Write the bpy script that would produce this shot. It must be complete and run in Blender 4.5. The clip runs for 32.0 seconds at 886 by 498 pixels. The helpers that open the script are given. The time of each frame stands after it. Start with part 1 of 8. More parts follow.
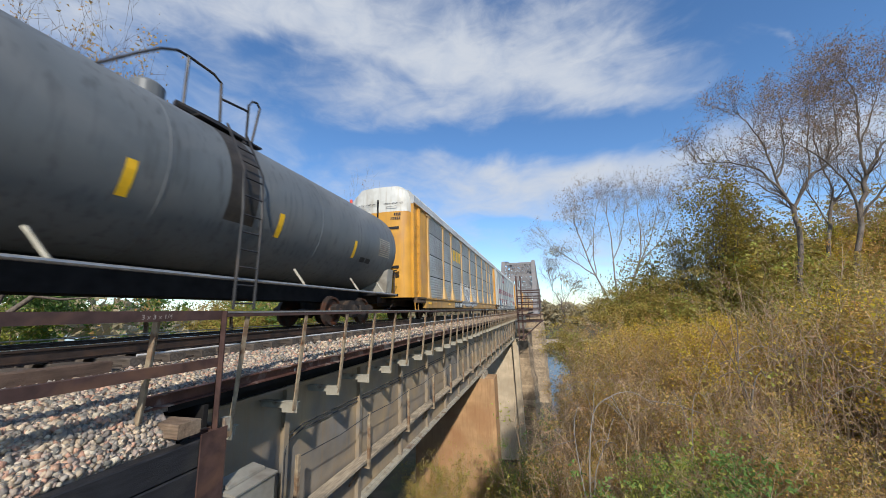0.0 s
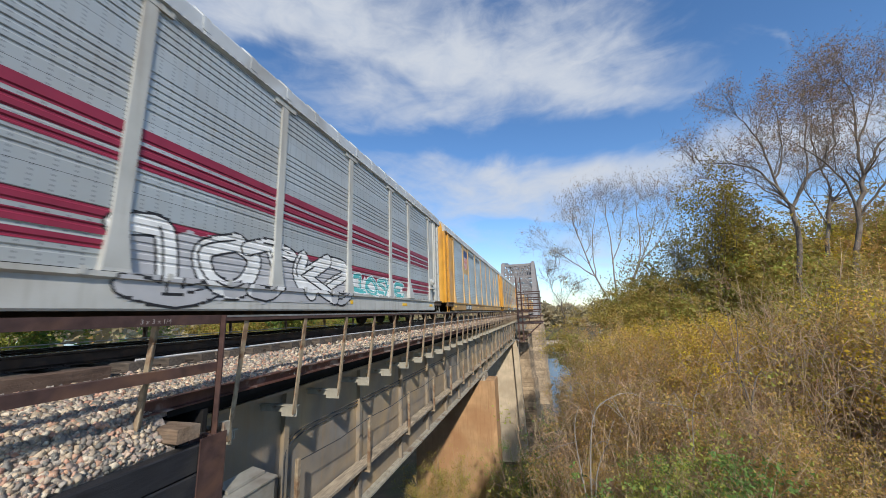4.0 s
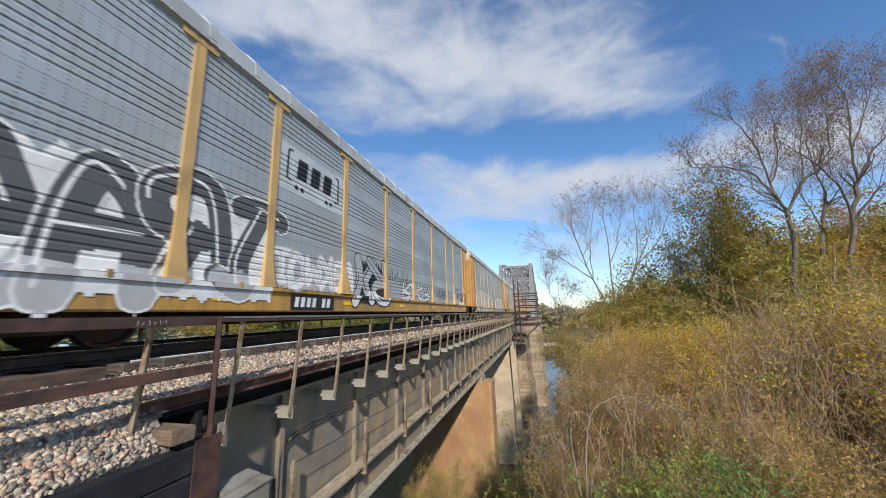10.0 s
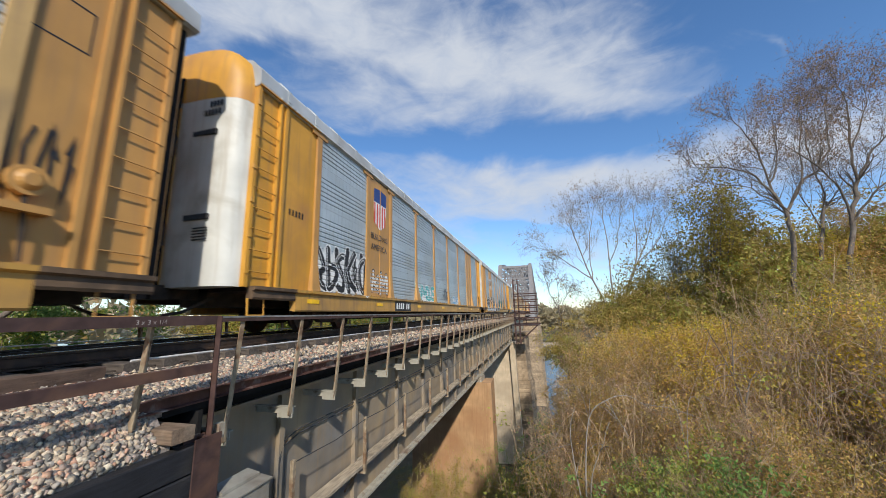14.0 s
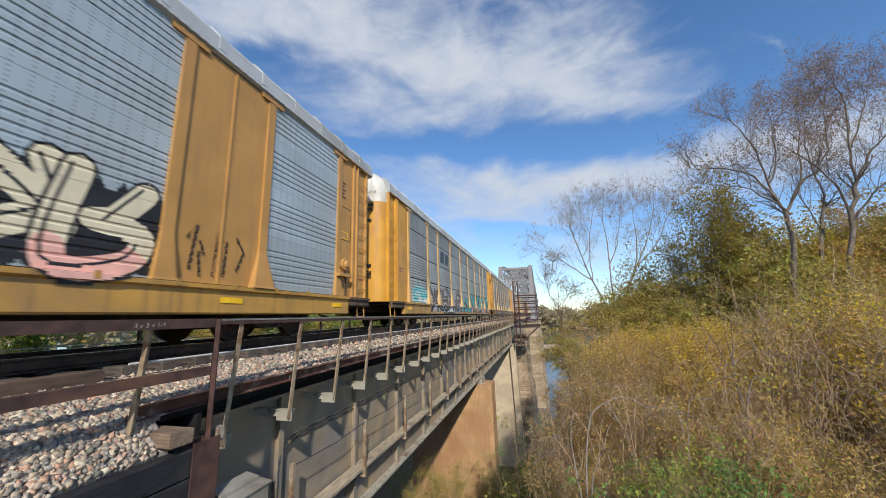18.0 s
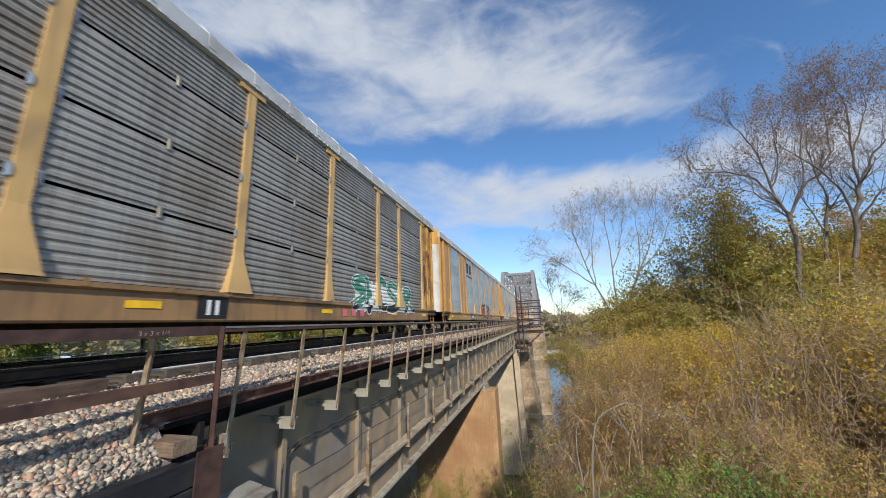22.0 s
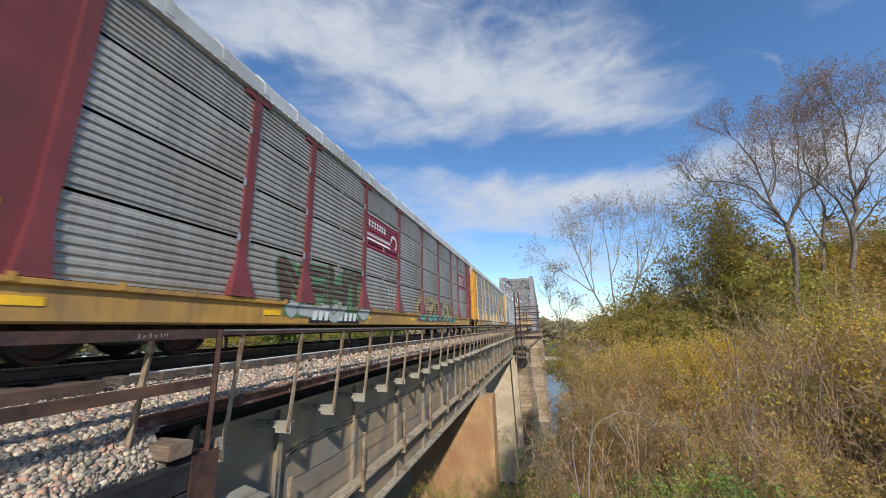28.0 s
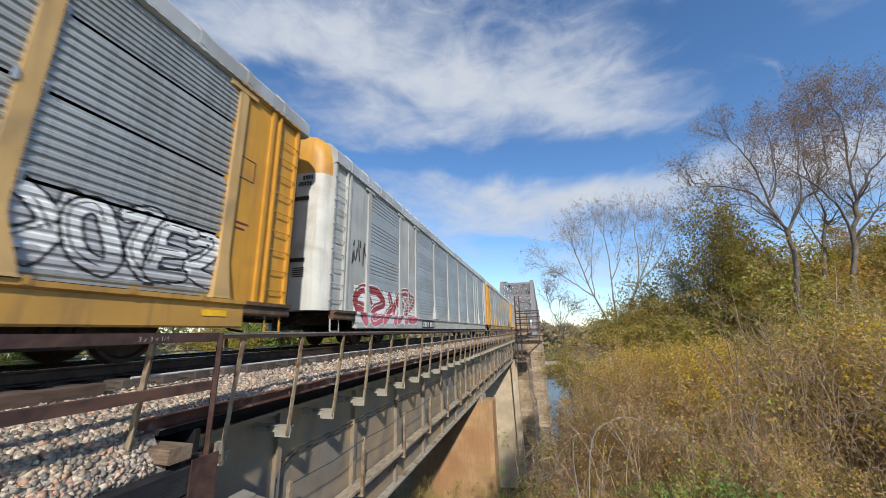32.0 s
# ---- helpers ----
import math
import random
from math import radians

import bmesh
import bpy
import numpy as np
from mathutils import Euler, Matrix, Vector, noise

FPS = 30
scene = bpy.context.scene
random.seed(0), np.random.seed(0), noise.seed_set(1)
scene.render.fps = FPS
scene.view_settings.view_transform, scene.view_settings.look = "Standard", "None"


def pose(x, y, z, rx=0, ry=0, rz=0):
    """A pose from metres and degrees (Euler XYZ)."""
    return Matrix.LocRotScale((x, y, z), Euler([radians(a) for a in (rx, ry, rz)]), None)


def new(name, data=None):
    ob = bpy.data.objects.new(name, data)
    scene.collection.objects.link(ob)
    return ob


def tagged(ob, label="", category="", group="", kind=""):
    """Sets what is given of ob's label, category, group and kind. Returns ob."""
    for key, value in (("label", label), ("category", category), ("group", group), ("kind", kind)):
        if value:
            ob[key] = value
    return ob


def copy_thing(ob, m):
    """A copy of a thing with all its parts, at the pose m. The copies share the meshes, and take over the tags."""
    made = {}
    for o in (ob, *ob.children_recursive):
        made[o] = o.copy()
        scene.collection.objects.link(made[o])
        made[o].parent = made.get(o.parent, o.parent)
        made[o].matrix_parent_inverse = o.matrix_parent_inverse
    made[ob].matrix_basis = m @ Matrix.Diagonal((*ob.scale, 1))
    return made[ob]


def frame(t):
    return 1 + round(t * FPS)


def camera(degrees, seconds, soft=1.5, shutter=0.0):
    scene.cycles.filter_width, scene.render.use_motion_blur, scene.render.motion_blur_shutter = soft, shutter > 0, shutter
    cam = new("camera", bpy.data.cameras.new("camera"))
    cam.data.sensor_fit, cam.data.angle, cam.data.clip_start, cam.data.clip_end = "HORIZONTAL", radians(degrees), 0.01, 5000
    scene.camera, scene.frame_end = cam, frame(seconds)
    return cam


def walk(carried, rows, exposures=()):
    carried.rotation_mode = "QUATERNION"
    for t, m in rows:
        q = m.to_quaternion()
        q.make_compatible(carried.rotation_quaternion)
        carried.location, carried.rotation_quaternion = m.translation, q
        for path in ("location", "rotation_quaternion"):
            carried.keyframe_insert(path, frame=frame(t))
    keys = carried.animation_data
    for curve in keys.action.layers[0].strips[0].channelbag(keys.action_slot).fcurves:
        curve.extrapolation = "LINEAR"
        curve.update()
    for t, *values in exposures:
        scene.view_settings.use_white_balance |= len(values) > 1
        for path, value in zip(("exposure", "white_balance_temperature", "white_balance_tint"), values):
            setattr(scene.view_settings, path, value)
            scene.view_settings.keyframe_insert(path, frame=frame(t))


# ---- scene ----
cam = camera(104.6, 32.0, soft=0.85, shutter=0.12)
# seconds; turn, tilt and roll in degrees; drift of the hand-held camera in metres
PATH = [
    (0, 15.805, 10.337, -1.391, -0.032, 0.013, -0.012),
    (0.5, 15.862, 10.484, -1.43, -0.024, 0.005, -0.01),
    (1, 15.913, 10.654, -1.457, -0.018, -0.004, -0.007),
    (1.5, 15.933, 10.804, -1.492, -0.016, -0.007, -0.007),
    (2, 15.92, 10.88, -1.545, -0.017, -0.007, -0.008),
    (2.5, 15.904, 10.852, -1.583, -0.014, -0.006, -0.007),
    (3, 15.868, 10.776, -1.626, -0.014, -0.003, -0.005),
    (3.5, 15.797, 10.707, -1.719, -0.021, 0.007, -0.005),
    (5.5, 15.575, 10.586, -1.753, -0.016, 0.013, -0.009),
    (6, 15.52, 10.704, -1.68, -0.007, 0.006, -0.004),
    (6.5, 15.441, 10.795, -1.641, -0, 0, -0),
    (7, 15.353, 10.808, -1.599, 0.003, -0.004, 0.003),
    (7.5, 15.267, 10.779, -1.553, 0.004, -0.006, 0.004),
    (8, 15.202, 10.789, -1.515, -0.001, -0.006, 0.004),
    (8.5, 15.206, 10.843, -1.488, -0.001, -0.006, 0.004),
    (9, 15.264, 10.897, -1.476, 0, -0.005, 0.005),
    (9.5, 15.324, 10.918, -1.482, -0, -0.004, 0.004),
    (10, 15.379, 10.888, -1.523, 0.001, -0.005, 0.004),
    (10.5, 15.42, 10.82, -1.566, -0.001, -0.005, 0.003),
    (11, 15.452, 10.771, -1.541, -0.005, -0.004, 0.003),
    (11.5, 15.47, 10.799, -1.458, -0.006, -0.006, 0.003),
    (12, 15.451, 10.892, -1.393, -0.005, -0.01, 0.002),
    (12.5, 15.399, 10.972, -1.379, -0.003, -0.015, 0.005),
    (13, 15.346, 10.983, -1.408, -0.002, -0.017, 0.008),
    (13.5, 15.316, 10.932, -1.448, -0.006, -0.013, 0.007),
    (14, 15.304, 10.865, -1.464, -0.006, -0.007, 0.003),
    (14.5, 15.292, 10.803, -1.446, 0.003, -0.002, 0.004),
    (16.5, 15.252, 11.046, -1.571, -0.002, 0.006, 0.001),
    (17, 15.307, 11.078, -1.592, 0.002, 0.001, -0.002),
    (17.5, 15.321, 11.135, -1.635, 0.008, -0.003, -0.001),
    (18, 15.306, 11.207, -1.689, 0.009, -0.002, -0),
    (18.5, 15.303, 11.256, -1.785, 0.005, 0.002, -0.001),
    (19, 15.331, 11.308, -1.94, 0.006, 0.003, -0.004),
    (19.5, 15.392, 11.403, -2.067, 0.008, 0.001, -0.004),
    (20, 15.467, 11.54, -2.105, 0.004, -0, -0.003),
    (20.5, 15.54, 11.688, -2.095, 0.002, -0.001, -0.002),
    (21, 15.607, 11.828, -2.079, 0.003, -0.002, -0.001),
    (21.5, 15.631, 11.987, -2.071, 0.002, -0.003, -0.001),
    (22, 15.618, 12.201, -2.06, -0.001, -0.007, -0),
    (22.5, 15.606, 12.443, -2.01, 0.002, -0.017, 0.004),
    (23, 15.58, 12.654, -1.935, 0.007, -0.025, 0.009),
    (23.5, 15.521, 12.786, -1.866, 0.007, -0.031, 0.014),
    (24, 15.481, 12.824, -1.801, 0.009, -0.037, 0.016),
    (24.5, 15.508, 12.824, -1.741, 0.012, -0.038, 0.015),
    (25, 15.572, 12.825, -1.664, 0.011, -0.035, 0.013),
    (25.5, 15.628, 12.804, -1.527, 0.004, -0.033, 0.015),
    (27.5, 15.434, 12.818, -1.295, 0.005, -0.034, 0.016),
    (28, 15.428, 12.948, -1.256, 0.01, -0.039, 0.019),
    (28.5, 15.448, 13.051, -1.179, 0.01, -0.043, 0.02),
    (29, 15.52, 13.119, -1.139, 0.011, -0.048, 0.018),
    (29.5, 15.615, 13.148, -1.137, 0.01, -0.052, 0.017),
    (30, 15.658, 13.172, -1.154, 0.004, -0.05, 0.018),
    (30.5, 15.635, 13.223, -1.191, 0.003, -0.046, 0.021),
    (31, 15.585, 13.304, -1.211, 0.008, -0.045, 0.021),
    (31.5, 15.535, 13.419, -1.166, 0.014, -0.049, 0.02),
    (32, 15.499, 13.559, -1.022, 0.015, -0.057, 0.025),
]
EYE = (6.785, 0.0, 0.339)


def held(yaw, tilt, roll, dx, dy, dz):
    return pose(EYE[0] + dx, EYE[1] + dy, EYE[2] + dz, 90 + tilt, 0, yaw) @ pose(0, 0, 0, 0, 0, roll)


walk(cam, [(row[0], held(*row[1:])) for row in PATH], exposures=[(0, -0.05, 6120, 10), (32, -0.05, 6120, 10)])

# ---- sky, sun ----
SUN_WAY = Vector((0.47, -1.0, 0.74)).normalized()      # towards the sun
# cloud masses: bearing and height of the middle, half length, half breadth and turn, all in degrees; weight
CLOUDS = [(-42.2, 42.9, 18.5, 4.2, 12, 0.6), (-15.0, 38.8, 24.9, 4.6, -12, 0.75), (6.0, 39.5, 17.4, 5.0, -12, 0.6), (-24.6, 33.6, 10.5, 2.9, -4, 0.5),
          (11.4, 30.7, 9.9, 1.9, -18, 0.55), (5.0, 20.6, 24.5, 2.8, -3, 1.0), (-5.0, 15.9, 11.5, 2.4, -5, 0.65), (35.5, 17.1, 6.5, 3.6, 7, 0.75),
          (34.5, 28.6, 4.5, 0.5, -38, 0.5), (-48.9, 32.0, 5.4, 2.9, -35, 0.4), (5.8, 10.2, 7.6, 1.1, -2, 0.3), (-70.5, 33.6, 14.5, 5.5, 35, 0.5),
          (-42.0, 64.4, 38.3, 8.0, 6, 0.5), (15.7, 5.9, 13.7, 2.6, -3, 0.2)]
CLEAR = [(-43.6, 39.4, 6.4, 1.5, 16, -0.5), (-18.5, 27.8, 15.8, 1.8, -2, -0.6), (11.6, 25.5, 14.6, 2.1, -3, -0.6), (34.1, 26.9, 9.7, 3.6, -24, -0.45),
         (31.0, 35.0, 13.0, 4.5, -27, -0.55), (-2.9, 13.2, 8.2, 0.8, -3, -0.4), (-20.9, 35.9, 4.7, 1.1, -29, -0.25)]


def build_sky():
    world = bpy.data.worlds.new("sky")
    scene.world = world
    world.use_nodes = True
    nt = world.node_tree
    nt.nodes.clear()
    n, ln = nt.nodes, nt.links

    def math_node(op, a, b=None, c=None, clamp=False):
        m = n.new("ShaderNodeMath")
        m.operation, m.use_clamp = op, clamp
        for i, v in enumerate((a, b, c)):
            if v is None:
                continue
            if isinstance(v, (int, float)):
                m.inputs[i].default_value = v
            else:
                ln.new(v, m.inputs[i])
        return m.outputs[0]

    co = n.new("ShaderNodeTexCoord").outputs["Generated"]
    nrm = n.new("ShaderNodeVectorMath")
    nrm.operation = "NORMALIZE"
    ln.new(co, nrm.inputs[0])
    way = nrm.outputs[0]
    # bearing and height in degrees, drawn out by slow and fast winds
    sep = n.new("ShaderNodeSeparateXYZ")
    ln.new(way, sep.inputs[0])
    bearing = math_node("MULTIPLY", math_node("ARCTAN2", sep.outputs[0], sep.outputs[1]), 57.2958)
    height = math_node("MULTIPLY", math_node("ARCSINE", sep.outputs[2]), 57.2958)
    comb = n.new("ShaderNodeCombineXYZ")
    ln.new(bearing, comb.inputs[0])
    ln.new(height, comb.inputs[1])

    def noise_tex(scale, detail, rough, distortion, turn=0.0, draw=1.0, lift=0.0):
        mp = n.new("ShaderNodeMapping")
        mp.inputs["Location"].default_value = (0, 0, lift)
        mp.inputs["Rotation"].default_value = (0, 0, radians(turn))
        mp.inputs["Scale"].default_value = (scale / draw, scale, 1)
        ln.new(comb.outputs[0], mp.inputs[0])
        t = n.new("ShaderNodeTexNoise")
        t.inputs["Scale"].default_value, t.inputs["Detail"].default_value = 1.0, detail
        t.inputs["Roughness"].default_value, t.inputs["Distortion"].default_value = rough, distortion
        ln.new(mp.outputs[0], t.inputs["Vector"])
        return t

    swirl = noise_tex(0.075, 5, 0.55, 0.6, 10, 1.6)
    drift = n.new("ShaderNodeVectorMath")
    drift.operation = "MULTIPLY_ADD"
    ln.new(swirl.outputs["Color"], drift.inputs[0])
    drift.inputs[1].default_value = (16, 9, 0)
    drift.inputs[2].default_value = (-8, -4.5, 0)
    moved = n.new("ShaderNodeVectorMath")
    ln.new(comb.outputs[0], moved.inputs[0])
    ln.new(drift.outputs[0], moved.inputs[1])
    wisps = noise_tex(0.17, 9, 0.56, 0.9, 30, 2.6, 3.0).outputs["Fac"]
    fine = noise_tex(0.36, 8, 0.6, 0.8, 26, 2.2, 7.0).outputs["Fac"]
    cover = None
    for rows in (CLOUDS, CLEAR):
        for az, el, half, wide, turn, weight in rows:
            mp = n.new("ShaderNodeMapping")
            mp.vector_type = "TEXTURE"
            mp.inputs["Location"].default_value = (az, el, 0)
            mp.inputs["Rotation"].default_value = (0, 0, radians(turn))
            mp.inputs["Scale"].default_value = (half, wide, 1)
            ln.new(moved.outputs[0], mp.inputs[0])
            dot = n.new("ShaderNodeVectorMath")
            dot.operation = "DOT_PRODUCT"
            ln.new(mp.outputs[0], dot.inputs[0])
            ln.new(mp.outputs[0], dot.inputs[1])
            e = math_node("MULTIPLY", math_node("EXPONENT", math_node("MULTIPLY", dot.outputs["Value"], -0.8)), weight)
            cover = e if cover is None else math_node("ADD", cover, e)
    d = math_node("ADD", math_node("MULTIPLY", cover, 0.95), math_node("MULTIPLY_ADD", wisps, 1.25, -0.62))
    d = math_node("ADD", d, math_node("MULTIPLY_ADD", fine, 0.55, -0.27))
    ramp = n.new("ShaderNodeMapRange")
    ramp.interpolation_type = "SMOOTHSTEP"
    ramp.inputs["From Min"].default_value, ramp.inputs["From Max"].default_value = -0.25, 1.05
    ln.new(d, ramp.inputs["Value"])
    dens = math_node("MULTIPLY", ramp.outputs["Result"], 0.95)
    # pale haze towards the horizon
    low = math_node("POWER", math_node("SUBTRACT", 1.0, math_node("MAXIMUM", sep.outputs[2], 0.0), clamp=True), 9.0)
    dens = math_node("MAXIMUM", dens, math_node("MULTIPLY", low, 0.36))

    sky = n.new("ShaderNodeTexSky")
    sky.sky_type, sky.sun_disc = "NISHITA", False
    sky.sun_elevation = math.asin(SUN_WAY.z)
    sky.sun_rotation = math.atan2(SUN_WAY.x, SUN_WAY.y)
    sky.air_density, sky.dust_density, sky.ozone_density = 1.0, 0.15, 3.6
    bg = n.new("ShaderNodeBackground")
    bg.inputs["Strength"].default_value = SKY_STRENGTH
    deep = n.new("ShaderNodeHueSaturation")
    deep.inputs["Saturation"].default_value = 1.1
    ln.new(sky.outputs[0], deep.inputs["Color"])
    ln.new(deep.outputs[0], bg.inputs["Color"])
    white = n.new("ShaderNodeBackground")
    white.inputs["Strength"].default_value = CLOUD_STRENGTH
    shade = n.new("ShaderNodeMixRGB")
    shade.inputs[1].default_value, shade.inputs[2].default_value = (0.78, 0.85, 0.96, 1), (1.0, 1.0, 1.0, 1)
    ln.new(fine, shade.inputs[0])
    ln.new(shade.outputs[0], white.inputs["Color"])
    mix = n.new("ShaderNodeMixShader")
    ln.new(dens, mix.inputs[0])
    ln.new(bg.outputs[0], mix.inputs[1])
    ln.new(white.outputs[0], mix.inputs[2])
    out = n.new("ShaderNodeOutputWorld")
    ln.new(mix.outputs[0], out.inputs[0])


SKY_STRENGTH, CLOUD_STRENGTH = 0.17, 0.74
build_sky()
sun_data = bpy.data.lights.new("sun", "SUN")
sun_data.energy, sun_data.angle, sun_data.color = 5.0, radians(1.6), (1.0, 0.91, 0.77)
sun = new("sun", sun_data)
sun.rotation_mode = "QUATERNION"
sun.rotation_quaternion = SUN_WAY.to_track_quat("Z", "Y")
sun.location = (40, -40, 60)

# ---- materials ----
def surface(name, base, rough=0.7, metal=0.0, vary=0.25, grain=6.0, stain=None, stain_scale=0.7, stain_amount=0.5, bump=0.15,
            bump_scale=40.0, island=0.0, per_object=0.0, streak=None, spec=0.4, translucent=0.0, stretch=None, palette=None):
    """A painted, stained or mineral surface: base colour with grain, patches of a second colour, streaks and fine relief."""
    m = bpy.data.materials.new(name)
    m.use_nodes = True
    nt = m.node_tree
    n, ln = nt.nodes, nt.links
    bsdf = n["Principled BSDF"]
    bsdf.inputs["Roughness"].default_value, bsdf.inputs["Metallic"].default_value = rough, metal
    bsdf.inputs["Specular IOR Level"].default_value = spec
    geo = n.new("ShaderNodeTexCoord")
    co = geo.outputs["Object"]

    def tex(scale, detail=5, stretch_by=None, distortion=0.0):
        t = n.new("ShaderNodeTexNoise")
        t.inputs["Scale"].default_value, t.inputs["Detail"].default_value = scale, detail
        t.inputs["Distortion"].default_value = distortion
        if stretch_by:
            mp = n.new("ShaderNodeMapping")
            mp.inputs["Scale"].default_value = stretch_by
            ln.new(co, mp.inputs[0])
            ln.new(mp.outputs[0], t.inputs["Vector"])
        else:
            ln.new(co, t.inputs["Vector"])
        return t.outputs["Fac"]

    def mix(kind, fac, a, b):
        x = n.new("ShaderNodeMixRGB")
        x.blend_type = kind
        for sock, v in zip(x.inputs, (fac, a, b)):
            if isinstance(v, float):
                sock.default_value = v
            elif isinstance(v, tuple):
                sock.default_value = (*v[:3], 1)
            else:
                ln.new(v, sock)
        return x.outputs[0]

    def span(v, lo, hi, a=0.0, b=1.0):
        r = n.new("ShaderNodeMapRange")
        for key, val in (("From Min", lo), ("From Max", hi), ("To Min", a), ("To Max", b)):
            r.inputs[key].default_value = val
        ln.new(v, r.inputs["Value"])
        return r.outputs["Result"]

    col = tuple(base)
    g = span(tex(grain, 6, stretch), 0.3, 0.7, 1 - vary, 1 + vary)
    hsv = n.new("ShaderNodeHueSaturation")
    hsv.inputs["Color"].default_value = (*col, 1)
    value = g
    if island or per_object:
        src = n.new("ShaderNodeNewGeometry").outputs["Random Per Island"] if island else n.new("ShaderNodeObjectInfo").outputs["Random"]
        amount = island or per_object
        mul = n.new("ShaderNodeMath")
        mul.operation = "MULTIPLY"
        ln.new(g, mul.inputs[0])
        ln.new(span(src, 0, 1, 1 - amount, 1 + amount), mul.inputs[1])
        value = mul.outputs[0]
        if island:
            wn = n.new("ShaderNodeTexWhiteNoise")
            wn.noise_dimensions = "1D"
            ln.new(src, wn.inputs["W"])
            ln.new(span(wn.outputs["Value"], 0, 1, 0.5 - 0.045 * amount * 2, 0.5 + 0.045 * amount * 2), hsv.inputs["Hue"])
    ln.new(value, hsv.inputs["Value"])
    if palette:
        pal = n.new("ShaderNodeValToRGB")
        pal.color_ramp.interpolation = "CONSTANT"
        rnd = n.new("ShaderNodeTexWhiteNoise")
        rnd.noise_dimensions = "1D"
        ln.new(n.new("ShaderNodeObjectInfo").outputs["Random"] if per_object else n.new("ShaderNodeNewGeometry").outputs["Random Per Island"], rnd.inputs["W"])
        for i, c in enumerate(palette):
            e = pal.color_ramp.elements[i] if i < 2 else pal.color_ramp.elements.new(0.999)
            e.position, e.color = i / len(palette), (*c, 1)
        ln.new(rnd.outputs["Value"], pal.inputs[0])
        ln.new(pal.outputs[0], hsv.inputs["Color"])
    out = hsv.outputs["Color"]
    if stain:
        s = span(tex(stain_scale, 8, None, 0.6), 0.62 - 0.3 * stain_amount, 0.78 - 0.2 * stain_amount)
        out = mix("MIX", s, out, tuple(stain))
    if streak:
        s = span(tex(3.0, 6, (3.0, 3.0, 0.22)), 0.52, 0.78, 0.0, 0.75)
        out = mix("MIX", s, out, tuple(streak))
    ln.new(out, bsdf.inputs["Base Color"])
    if bump:
        b = n.new("ShaderNodeBump")
        b.inputs["Strength"].default_value, b.inputs["Distance"].default_value = bump, 0.02
        ln.new(tex(bump_scale, 4, stretch), b.inputs["Height"])
        ln.new(b.outputs[0], bsdf.inputs["Normal"])
    ln.new(span(tex(grain * 0.6, 4), 0.3, 0.7, max(0.02, rough - 0.1), min(1.0, rough + 0.1)), bsdf.inputs["Roughness"])
    if translucent:
        tr = n.new("ShaderNodeBsdfTranslucent")
        ln.new(out, tr.inputs["Color"])
        mx = n.new("ShaderNodeMixShader")
        mx.inputs[0].default_value = translucent
        ln.new(bsdf.outputs[0], mx.inputs[1])
        ln.new(tr.outputs[0], mx.inputs[2])
        ln.new(mx.outputs[0], n["Material Output"].inputs["Surface"])
    return m


